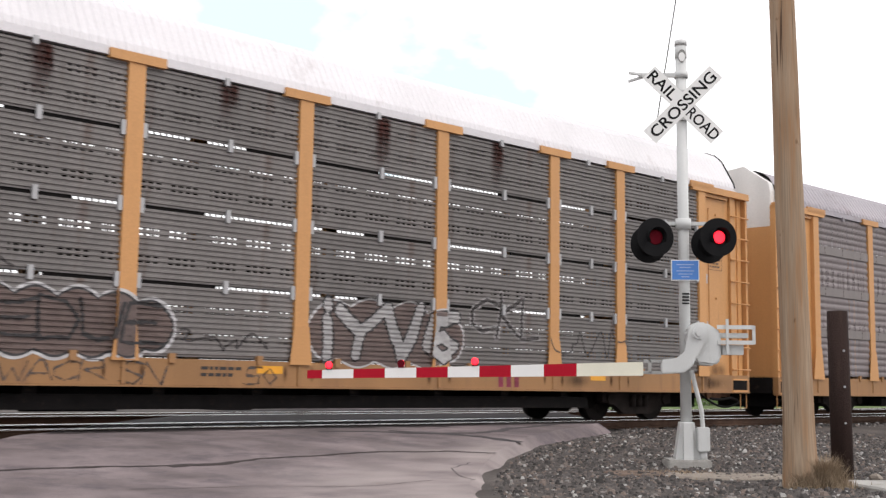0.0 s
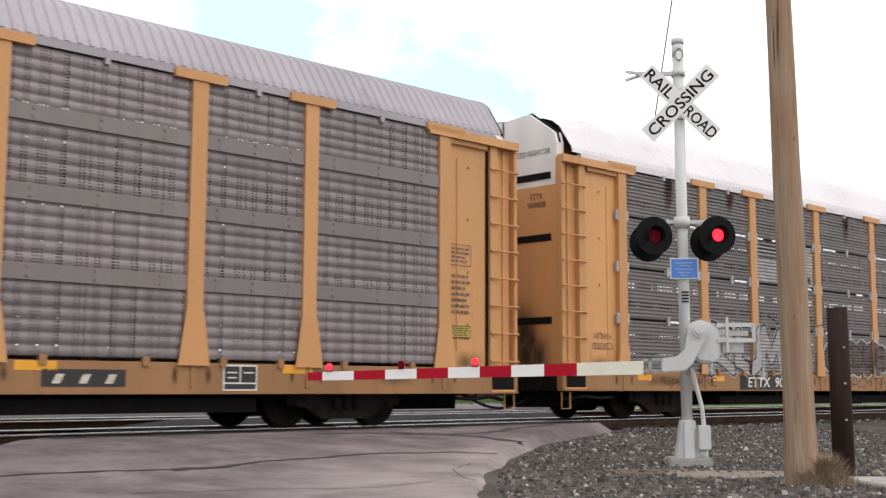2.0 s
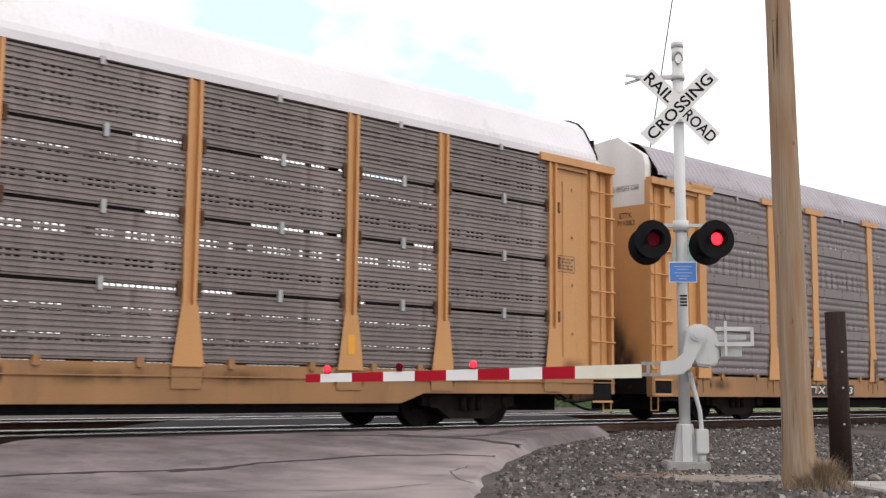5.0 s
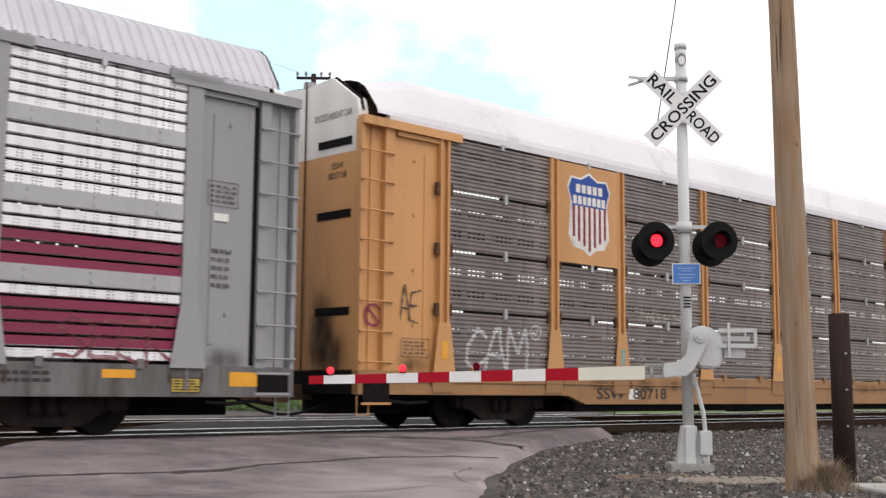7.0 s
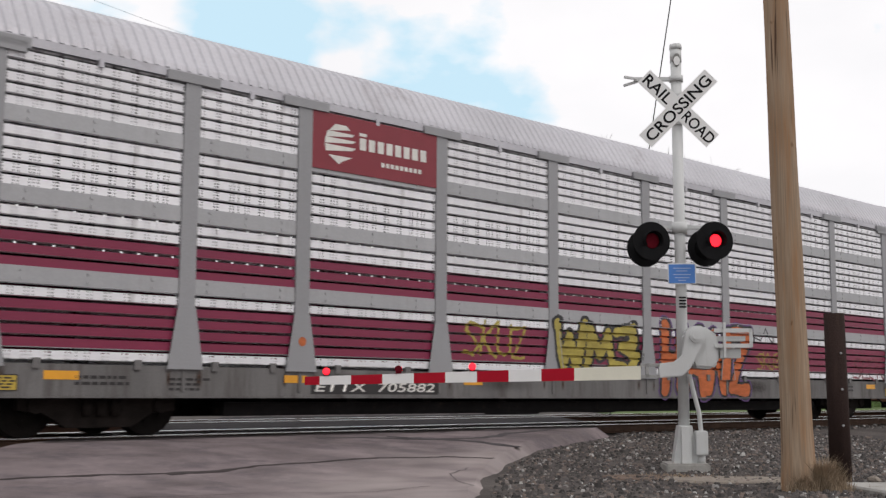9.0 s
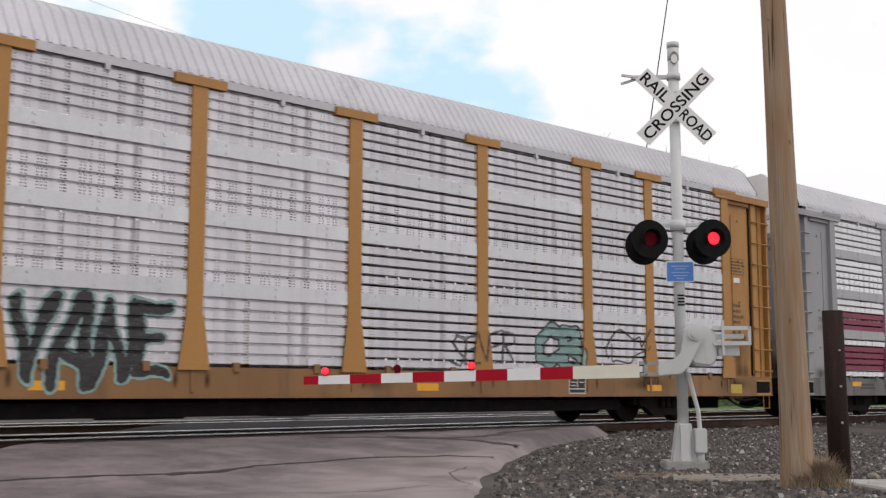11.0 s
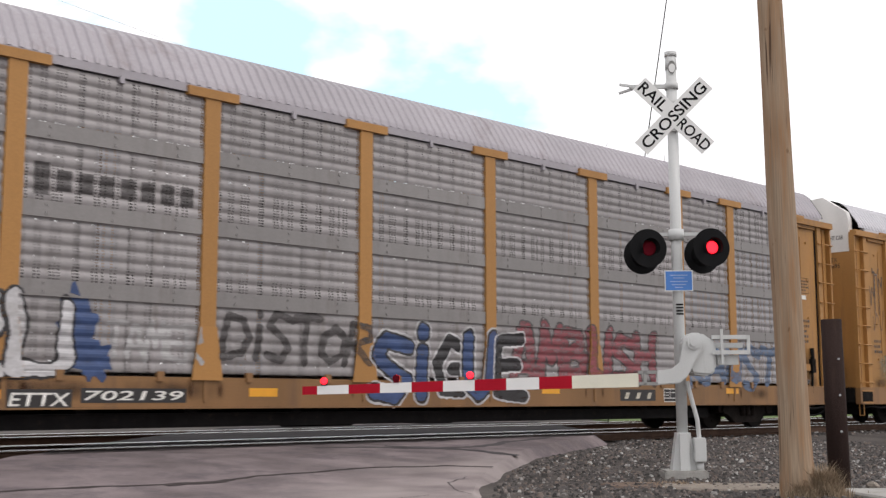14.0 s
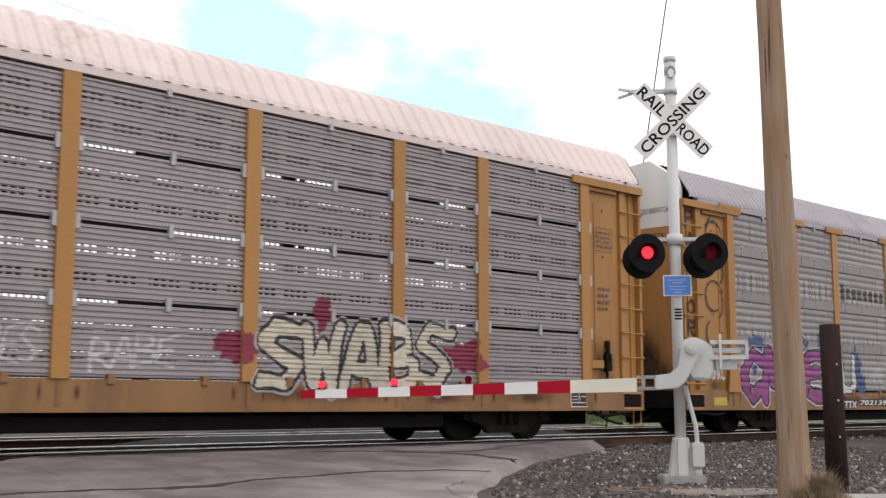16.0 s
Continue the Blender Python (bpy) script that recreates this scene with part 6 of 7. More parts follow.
def crossing_signal():
    base = thing("crossing_signal", "grey railroad crossing signal with crossbuck and red flashing lamps", "crossing signal", pose(SIG[0], SIG[1], 0.0, 0, -0.3, FACE))
    bm = bmesh.new()
    tube(bm, (0, 0, 0.1), (0, 0, 5.25), 0.07, 0.07, 20)
    tube(bm, (0, 0, 5.25), (0, 0, 5.42), 0.075, 0.075, 20)
    tube(bm, (0, 0, 5.42), (0, 0, 5.49), 0.08, 0.08, 20)
    part("mast", bm, ALU, base, "grey painted steel mast")
    bm = bmesh.new()
    box(bm, -0.27, 0.27, -0.27, 0.27, -0.15, 0.10)
    bmesh.ops.bevel(bm, geom=bm.edges[:], offset=0.02, segments=2, affect="EDGES")
    part("foundation", bm, CONCRETE, base, "square concrete foundation")
    bm = bmesh.new()
    for s in (-1, 1):
        prism(bm, [(s * 0.06, 0.10), (s * 0.15, 0.10), (s * 0.15, 0.13), (s * 0.085, 0.56), (s * 0.06, 0.56)], "y", -0.1, 0.1)
    tube(bm, (0, 0, 0.1), (0, 0, 0.56), 0.1, 0.09, 16)
    box(bm, -0.06, 0.06, -0.16, -0.08, 0.1, 0.55)
    part("pinnacle_base", bm, ALU, base, "split cast mast base")
    bm = bmesh.new()
    box(bm, 0.11, 0.26, -0.2, -0.04, 0.20, 0.50)
    bmesh.ops.bevel(bm, geom=bm.edges[:], offset=0.012, segments=2, affect="EDGES")
    tube(bm, (0.19, -0.1, 0.09), (0.19, -0.1, 0.2), 0.05, 0.05, 10)
    part("junction_box", bm, ALU, base)
    bm = bmesh.new()
    cable(bm, [(0.19, -0.1, 0.50), (0.17, -0.12, 0.72), (0.1, -0.13, 1.0), (0.06, -0.1, 1.2)], 0.028, 8)
    part("conduit", bm, ALU, base)
    # crossbuck
    cb = new("crossbuck")
    cb.parent, cb.matrix_basis = base, pose(0, -0.1, 4.615)
    cb["label"] = "white crossbuck with black lettering"
    for i, (ang, words) in enumerate(((45, (("CROSSING", 0, 1.12),)), (-45, (("RAIL", -0.36, 0.44), ("ROAD", 0.36, 0.5))))):
        bm = bmesh.new()
        box(bm, -0.61, 0.61, -0.004, 0.0, -0.115, 0.115)
        bl = part("blade", bm, WHITESIGN, cb, at=pose(0, -0.01 + 0.006 * i, 0, 0, -ang, 0))
        for wd, x, w in words:
            tm = text_mesh(wd, w, 0.15, bold=0.015)
            for v in tm.verts:
                v.co.x += x
                v.co.y = -0.0065 if i == 0 else -0.0055
            part("lettering", tm, BLACKPAINT, bl)
    bm = bmesh.new()
    box(bm, -0.06, 0.06, 0.0, 0.05, -0.2, 0.2)
    part("bracket", bm, ALU, cb)
    # bell side arm and mast cap plate
    bm = bmesh.new()
    bar(bm, (0, 0, 5.03), (-0.55, 0.0, 5.03), 0.05)
    bar(bm, (-0.45, 0.0, 5.03), (-0.68, -0.05, 5.05), 0.03)
    bar(bm, (-0.45, 0.0, 5.02), (-0.68, 0.05, 4.96), 0.03)
    tube(bm, (0, 0, 4.99), (0, 0, 5.07), 0.09, 0.09, 16)
    part("side_bracket", bm, ALU, base)
    # Darker grey oval paints the shaded opening round the white one.
    bm = bmesh.new()
    prism(bm, [(0.05 * math.cos(a * math.pi / 10), 5.27 + 0.085 * math.sin(a * math.pi / 10)) for a in range(20)], "y", -0.082, -0.06)
    mp_ = part("mast_port", bm, mat("shaded grey casting", (0.2, 0.2, 0.19), 0.6), base)
    bm = bmesh.new()
    prism(bm, [(0.042 * math.cos(a * math.pi / 10), 5.255 + 0.06 * math.sin(a * math.pi / 10)) for a in range(20)], "y", -0.086, -0.083)
    part("port_plate", bm, WHITESIGN, mp_)
    # lamps
    bm = bmesh.new()
    bar(bm, (-0.4, 0.02, 3.08), (0.4, 0.02, 3.08), 0.045)
    tube(bm, (0, 0, 3.0), (0, 0, 3.14), 0.1, 0.1, 16)
    part("cross_arm", bm, ALU, base)
    for s, x, back in ((-1, -0.385, 0), (1, 0.41, 0), (-1, -0.42, 1), (1, 0.36, 1)):
        hd = new("signal_head")
        hd.parent, hd.matrix_basis = base, pose(x, 0.22 if back else -0.2, 2.835 if back else 2.88, 0, 0, 180 + 14 if back else 14)
        hd["label"] = "black round signal head with a red lens"
        bm = bmesh.new()
        tube(bm, (0, 0.0, 0), (0, 0.015, 0), 0.245, 0.245, 44)
        tube(bm, (0, 0.015, 0), (0, 0.16, 0), 0.15, 0.1, 20)
        part("backing", bm, BLACKPAINT, hd)
        bm = bmesh.new()
        # hood: an open half tube round the upper lens
        k = 22
        ring = []
        for i in range(k + 1):
            a = math.radians(-35 + 250 * i / k)
            ring.append((0.112 * math.cos(a), 0.112 * math.sin(a)))
        for i in range(k):
            (x0, z0), (x1, z1) = ring[i], ring[i + 1]
            d0, d1 = 0.09, 0.09
            vs = [bm.verts.new(p) for p in ((x0, 0, z0), (x1, 0, z1), (x1, -d1, z1), (x0, -d0, z0))]
            bm.faces.new(vs)
            vs = [bm.verts.new(p) for p in ((x0 * 1.05, 0, z0 * 1.05), (x1 * 1.05, 0, z1 * 1.05), (x1 * 1.05, -d1, z1 * 1.05), (x0 * 1.05, -d0, z0 * 1.05))]
            bm.faces.new(vs[::-1])
        part("hood", bm, BLACKPAINT, hd)
        bm = bmesh.new()
        tube(bm, (0, -0.008, 0), (0, -0.001, 0), 0.088, 0.1, 28)
        part("lens", bm, LENS, hd, "dark red glass lens")
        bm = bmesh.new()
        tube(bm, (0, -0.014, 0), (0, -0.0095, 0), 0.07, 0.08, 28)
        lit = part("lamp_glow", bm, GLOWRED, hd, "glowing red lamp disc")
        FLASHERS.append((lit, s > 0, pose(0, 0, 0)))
    bm = bmesh.new()
    box(bm, -0.165, 0.165, -0.1, -0.095, 2.35, 2.59)
    rim = bmesh.new()
    box(rim, -0.178, 0.178, -0.0945, -0.088, 2.337, 2.603)
    part("plate_rim", rim, WHITESIGN, base)
    bp = part("notice_plate", bm, BLUESHEET, base, "small blue notice plate with white writing")
    bm = bmesh.new()
    for z, w in ((2.54, 0.22), (2.505, 0.14), (2.46, 0.22), (2.42, 0.18), (2.385, 0.1)):
        box(bm, -w / 2, w / 2, -0.103, -0.101, z - 0.005, z + 0.005)
    part("plate_writing", bm, mat("pale blue print", (0.42, 0.52, 0.75), 0.5), bp)
    bm = bmesh.new()
    for i, z in enumerate((2.17, 2.13, 2.09, 2.05)):
        box(bm, -0.04, 0.05, -0.078, -0.072, z - 0.01, z + 0.01)
    part("mast_stencil", bm, BLACKPAINT, base)
    # gate mechanism
    bm = bmesh.new()
    prism(bm, [(0.1, 1.28), (0.32, 1.26), (0.40, 1.34), (0.40, 1.68), (0.22, 1.80), (0.08, 1.80), (-0.02, 1.7), (0.0, 1.45)], "y", -0.30, 0.16)
    bmesh.ops.bevel(bm, geom=bm.edges[:], offset=0.03, segments=2, affect="EDGES")
    part("gate_mechanism", bm, ALU, base, "light grey gate mechanism housing")
    bm = bmesh.new()
    prism(bm, [(-0.02, 1.72), (0.10, 1.78), (0.20, 1.72), (0.22, 1.62), (0.02, 1.25), (-0.08, 1.17), (-0.36, 1.15), (-0.36, 1.33), (-0.16, 1.34), (-0.06, 1.42)], "y", -0.40, -0.32)
    bmesh.ops.bevel(bm, geom=bm.edges[:], offset=0.012, segments=2, affect="EDGES")
    ga = part("gate_lever", bm, ALU, base, "light grey bent gate lever")
    bm = bmesh.new()
    tube(bm, (0.1, -0.43, 1.66), (0.1, -0.40, 1.66), 0.075, 0.075, 20)
    tube(bm, (0.1, -0.45, 1.66), (0.1, -0.43, 1.66), 0.04, 0.04, 16)
    part("pivot", bm, ALU, ga)
    bm = bmesh.new()
    for z in (1.55, 1.74):
        bar(bm, (0.35, -0.3, z), (0.80, -0.3, z), 0.035, 0.05)
    bar(bm, (0.80, -0.3, 1.53), (0.80, -0.3, 1.76), 0.035)
    bar(bm, (0.47, -0.32, 1.4), (0.47, -0.32, 1.84), 0.03)
    cw = part("counterweight_frame", bm, ALU, base, "grey counterweight frame")
    bm = bmesh.new()
    box(bm, 0.42, 0.68, 0, 0.035, 1.40, 1.52)
    box(bm, 0.36, 0.74, 0, 0.035, 1.61, 1.67)
    mw = mesh_of("weight_plate", bm, ALU)
    for i in range(4):
        part("weight_plate", mw, None, cw, at=pose(0, -0.26 + 0.05 * i, 0))
    bm = bmesh.new()
    for z in (1.17, 1.31):
        box(bm, -0.58, -0.34, -0.39, -0.33, z - 0.02, z + 0.02)
    box(bm, -0.52, -0.48, -0.39, -0.33, 1.15, 1.33)
    part("arm_adapter", bm, mat("galvanised steel", (0.35, 0.35, 0.34), 0.5, 0.6), base)
    # gate arm with stripes and lamps
    arm = new("gate_arm")
    arm.parent, arm.matrix_basis = base, pose(-0.58, -0.36, 1.215)
    arm["label"] = "red and white striped crossing gate arm"
    length = 4.17
    n = 0
    xs = [0.0, 0.82, 1.226] + [1.632 + 0.392 * i for i in range(7)] + [length]
    for i in range(len(xs) - 1):
        a, b = xs[i], min(xs[i + 1], length)
        bm = bmesh.new()
        ha, hb = 0.085 - 0.034 * a / length, 0.085 - 0.034 * b / length
        za, zb = -0.025 * a, -0.025 * b
        prism(bm, [(-a, za - ha), (-a, za + ha), (-b, zb + hb), (-b, zb - hb)], "y", -0.02, 0.02)
        red = i >= 1 and (i - 1) % 2 == 0
        part("arm_stripe", bm, REDSHEET if red else CREAMARM if i == 0 else WHITESIGN, arm)
    for x, kind in ((3.9, 0), (3.0, 1), (2.08, 2)):
        lp = new("gate_lamp")
        lp.parent, lp.matrix_basis = arm, pose(-x, 0, -0.025 * x + 0.085 - 0.034 * x / length)
        bm = bmesh.new()
        box(bm, -0.035, 0.035, -0.03, 0.03, 0.0, 0.03)
        tube(bm, (0, -0.03, 0.058), (0, 0.03, 0.058), 0.045, 0.045, 18)
        part("lamp_body", bm, LENS if kind else BLACKPAINT, lp)
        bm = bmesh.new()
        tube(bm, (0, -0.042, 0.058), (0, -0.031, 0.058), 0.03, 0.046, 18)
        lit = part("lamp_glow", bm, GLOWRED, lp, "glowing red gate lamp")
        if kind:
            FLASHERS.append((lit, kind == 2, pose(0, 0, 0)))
    return base


crossing_signal()


# ---- poles ----
def wood_pole():
    ob = thing("utility_pole", "weathered bare wooden utility pole in gravel", "utility pole", pose(10.895, 6.082, 0))
    bm = bmesh.new()
    prev = None
    n = 28
    for i in range(40):
        z = -0.2 + 11.2 * (i / 39)
        r = 0.152 - 0.004 * z + 0.035 * math.exp(-3 * max(z, 0))
        c = Vector((-0.004 * z, 0.0196 * z, z))
        ring = []
        for j in range(n):
            a = 2 * math.pi * j / n
            rr = r * (1 + 0.07 * noise.noise((math.cos(a) * 2.5, math.sin(a) * 2.5, z * 0.5)) + 0.02 * noise.noise((math.cos(a) * 9, math.sin(a) * 9, z * 0.6)))
            ring.append(bm.verts.new(c + Vector((rr * math.cos(a), rr * math.sin(a), 0))))
        if prev:
            for j in range(n):
                bm.faces.new((prev[j], prev[(j + 1) % n], ring[(j + 1) % n], ring[j])).smooth = True
        prev = ring
    bm.faces.new(prev)
    part("shaft", bm, POLEWOOD, ob)
    return ob


wood_pole()


def dark_post():
    ob = thing("wooden_post", "short dark creosoted wooden post in gravel", "post", pose(12.44, 6.43, 0))
    bm = bmesh.new()
    tube(bm, (0, 0, -0.2), (-0.01, 0.02, 1.87), 0.120, 0.113, 24)
    part("shaft", bm, DARKWOOD, ob)
    bm = bmesh.new()
    tube(bm, (-0.088, -0.088, 0), (-0.1, -0.1, 0), 0.012, 0.012, 8)
    me = mesh_of("nail", bm, BANDGREY)
    for z in (0.62, 1.02, 1.42):
        part("nail", me, None, ob, at=pose(0, 0, z))
    return ob


dark_post()


# ---- loose ground cover ----
def stone_field(name, label, places, m):
    vs, fs = [], []
    for x, y, z, r in places:
        b = len(vs)
        a0 = random.uniform(0, 6.3)
        ring = [(r * random.uniform(0.7, 1.2) * math.cos(a0 + i * 1.257), r * random.uniform(0.7, 1.2) * math.sin(a0 + i * 1.257)) for i in range(5)]
        h = r * random.uniform(0.5, 1.1)
        vs += [(x + u, y + v, z - 0.01 + h * random.uniform(0.0, 0.35)) for u, v in ring]
        vs += [(x + u * 0.55, y + v * 0.55, z + h * random.uniform(0.7, 1.0)) for u, v in ring]
        for i in range(5):
            j = (i + 1) % 5
            fs.append((b + i, b + j, b + 5 + j, b + 5 + i))
        fs.append(tuple(b + 5 + i for i in range(5)))
    me = bpy.data.meshes.new(name)
    me.from_pydata(vs, [], fs)
    me.materials.append(m)
    return tagged(new(name, me), label, "gravel", kind="stuff")


def stone_material():
    m = mat("crushed stone pieces", (0.16, 0.15, 0.148), 0.85, 0, 0.3, 12, 80, 0.3).copy()
    n, l = m.node_tree.nodes, m.node_tree.links
    g = n.new("ShaderNodeNewGeometry")
    rp = n.new("ShaderNodeValToRGB")
    e = rp.color_ramp.elements
    e[0].position, e[0].color = 0.0, (0.045, 0.042, 0.041, 1)
    e[1].position, e[1].color = 0.6, (0.118, 0.108, 0.104, 1)
    for p, c in ((0.85, (0.19, 0.15, 0.13, 1)), (0.95, (0.26, 0.25, 0.24, 1)), (1.0, (0.5, 0.49, 0.47, 1))):
        x = e.new(p)
        x.color = c
    l.new(g.outputs["Random Per Island"], rp.inputs[0])
    l.new(rp.outputs[0], n["Principled BSDF"].inputs["Base Color"])
    return m


STONE = stone_material()
rng = random.Random(5)
places = []
while len(places) < 24000:
    x, y = rng.uniform(6.5, 23), rng.uniform(4.5, 14.2)
    if on_road(x, y, -0.02 + 0.06 * rng.random()) or RP.x * x + RP.y * y < 0:
        continue
    if math.hypot(x - 11.6, (y - 7.3) * 1.6) < 0.75 and rng.random() < 0.6:
        continue
    near = (x + y) / 2
    places.append((x, y, ground_z(x, y) + 0.03 * noise.noise((x * 0.9, y * 0.9, 0)), rng.uniform(0.010, 0.034) * (1.6 if rng.random() < 0.06 else 1)))
stone_field("gravel", "loose grey crushed stone with pale bits beside the road", places, STONE)
places = []
while len(places) < 9000:
    x, y = rng.uniform(-6, 44), rng.uniform(13.3, 21.8)
    if on_road(x, y, 0.05):
        continue
    places.append((x, y, 0.135 + 0.02 * rng.random(), rng.uniform(0.025, 0.06)))
stone_field("track_ballast", "dark crushed stone ballast around the ties", places, STONE)


def flat_patch(name, label, cx, cy, rx, ry, m, z=0.02, seed=1, turn=0.0, edge=-0.05):
    bm = bmesh.new()
    c = bm.verts.new((cx, cy, ground_z(cx, cy) + z))
    rings = []
    for f, zz in ((0.6, z), (0.9, z * 0.9), (1.0, edge)):
        ring = []
        for i in range(36):
            a = 2 * math.pi * i / 36
            k = 1 + 0.25 * noise.noise((math.cos(a) * 1.8, math.sin(a) * 1.8, seed)) + 0.08 * noise.noise((math.cos(a) * 7, math.sin(a) * 7, seed))
            u, v = rx * f * k * math.cos(a), ry * f * k * math.sin(a)
            x, y = cx + u * math.cos(turn) - v * math.sin(turn), cy + u * math.sin(turn) + v * math.cos(turn)
            ring.append(bm.verts.new((x, y, ground_z(x, y) + zz)))
        rings.append(ring)
    for i in range(36):
        j = (i + 1) % 36
        bm.faces.new((c, rings[0][i], rings[0][j]))
        for a, b in zip(rings, rings[1:]):
            bm.faces.new((a[i], b[i], b[j], a[j]))
    ob = part(name, bm, m)
    return tagged(ob, label, "dirt", kind="structure")


DUST = mat("pale dusty dirt", (0.27, 0.235, 0.20), 0.95, 0, 0.3, 3, 50, 0.5, (0.13, 0.11, 0.1), 0.25)
flat_patch("dirt_patch", "pale dusty dirt between the signal and the pole", 11.7, 7.25, 0.95, 0.5, DUST, 0.02, 3, radians(-46))
flat_patch("dirt_apron", "reddish dusty dirt at the signal foundation", 11.4, 8.0, 0.8, 0.5, mat("brown dusty dirt", (0.17, 0.125, 0.10), 0.95, 0, 0.35, 4, 50, 0.6), 0.012, 7, radians(-46))
bm = bmesh.new()
prism(bm, [(11.35, 5.75), (11.75, 6.05), (12.2, 5.65), (11.9, 5.2), (11.2, 4.7), (10.9, 5.1)], "z", -0.1, 0.05)
bmesh.ops.bevel(bm, geom=[e for e in bm.edges], offset=0.02, segments=1, affect="EDGES")
tagged(part("concrete_slab", bm, CONCRETE), "broken pale concrete slab beside the wooden pole", "slab")
bm = bmesh.new()
bmesh.ops.create_icosphere(bm, subdivisions=2, radius=0.075)
for v in bm.verts:
    v.co *= 1 + 0.3 * noise.noise(v.co * 12)
    v.co.z *= 0.7
tagged(part("stone", bm, DUST, at=pose(12.55, 6.1, 0.03)), "rounded pale stone lying on the gravel", "stone")


def grass(name, label, cx, cy, n, spread, hmax, m, seed):
    rg = random.Random(seed)
    vs, fs = [], []
    for i in range(n):
        a, d = rg.uniform(0, 6.3), spread * abs(rg.gauss(0, 0.5))
        x, y = cx + d * math.cos(a), cy + d * math.sin(a)
        h = hmax * rg.uniform(0.4, 1) * max(0.3, 1 - d / spread * 0.5)
        b, lean = rg.uniform(0, 6.3), rg.uniform(0.15, 0.8) * h
        w = 0.0035
        u, v = -math.sin(b) * w, math.cos(b) * w
        k = len(vs)
        z = ground_z(x, y) - 0.01
        mx, my = x + 0.35 * lean * math.cos(b), y + 0.35 * lean * math.sin(b)
        vs += [(x - u, y - v, z), (x + u, y + v, z), (mx + u * 0.8, my + v * 0.8, z + 0.6 * h), (mx - u * 0.8, my - v * 0.8, z + 0.6 * h),
               (x + lean * math.cos(b), y + lean * math.sin(b), z + h)]
        fs += [(k, k + 1, k + 2, k + 3), (k + 3, k + 2, k + 4)]
    me = bpy.data.meshes.new(name)
    me.from_pydata(vs, [], fs)
    me.materials.append(m)
    return tagged(new(name, me), label, "grass", kind="stuff")


DRYGRASS = mat("dry straw grass", (0.34, 0.26, 0.18), 0.9, 0, 0.4, 9, 60, 0.1)
grass("dry_grass", "dry straw-coloured grass tuft at the pole's foot", 10.95, 5.87, 1100, 0.2, 0.42, DRYGRASS, 2)
grass("dry_grass", "dry straw-coloured grass tuft at the pole's foot", 11.08, 5.84, 900, 0.22, 0.36, DRYGRASS, 3)
grass("dry_grass", "dry straw-coloured grass tuft at the pole's foot", 10.76, 6.0, 420, 0.18, 0.24, DRYGRASS, 7)
grass("dry_weeds", "sparse dry weeds in the gravel", 11.5, 7.9, 500, 0.9, 0.07, DRYGRASS, 5)


# ---- cracks and seams in the road ----
def crack(pts, w, m, seed):
    vs, fs = [], []
    fine = []
    for (x0, y0), (x1, y1) in zip(pts, pts[1:]):
        k = max(2, int(math.hypot(x1 - x0, y1 - y0) / 0.07))
        fine += [(x0 + (x1 - x0) * i / k, y0 + (y1 - y0) * i / k) for i in range(k)]
    fine.append(pts[-1])
    for i, (x, y) in enumerate(fine):
        a, b = fine[max(0, i - 1)], fine[min(len(fine) - 1, i + 1)]
        d = Vector((b[0] - a[0], b[1] - a[1])).normalized()
        nx, ny = -d.y, d.x
        o = 0.05 * noise.noise((x * 2.2, y * 2.2, seed)) + 0.03 * noise.noise((x * 8, y * 8, seed))
        ww = w * (0.55 + 0.9 * abs(noise.noise((x * 3, y * 3, seed + 4))))
        for s in (-1, 1):
            px, py = x + nx * (o + s * ww / 2), y + ny * (o + s * ww / 2)
            vs.append((px, py, road_z(px, py) + 0.012 * noise.noise((px * 0.8, py * 0.8, 5)) + 0.004))
    for i in range(len(fine) - 1):
        fs.append((2 * i, 2 * i + 1, 2 * i + 3, 2 * i + 2))
    me = bpy.data.meshes.new("road_crack")
    me.from_pydata(vs, [], fs)
    me.materials.append(m)
    return tagged(new("road_crack", me), "dark open crack filled with grit", "crack", kind="structure")


TAR = mat("dark crack filling", (0.06, 0.05, 0.05), 0.9, 0, 0.3, 8, 60, 0.4)
PATCH = mat("darker asphalt seam", (0.085, 0.077, 0.08), 0.9, 0, 0.3, 3, 60, 0.3)
crack([(3.9, 10.65), (4.66, 10.6), (5.48, 10.57), (6.34, 10.47), (6.92, 10.49), (7.51, 10.68), (8.76, 10.77), (9.65, 10.78), (10.5, 10.67), (11.0, 10.36)], 0.09, TAR, 1)
crack([(6.3, 10.4), (6.92, 10.44), (7.2, 10.55)], 0.16, TAR, 2)
crack([(10.2, 13.0), (10.98, 12.88), (11.68, 12.33), (12.71, 12.32), (15.26, 13.32), (16.9, 14.0)], 0.22, PATCH, 3)
crack([(11.4, 12.9), (12.2, 11.9), (12.4, 11.2)], 0.3, PATCH, 4)
crack([(9.9, 9.77), (9.3, 9.4), (8.91, 8.96), (8.6, 8.4)], 0.015, PATCH, 5)
crack([(5.2, 9.2), (6.4, 9.0), (7.4, 8.5), (8.2, 8.6)], 0.02, TAR, 6)
# Seam along the near rail, widened to paint the shade below the train.
crack([(6.6, 13.7), (9, 13.85), (12, 13.85), (16, 13.9), (18, 13.95)], 0.34, TAR, 7)
crack([(8.5, 16.6), (12, 16.75), (18, 16.8)], 0.15, TAR, 8)


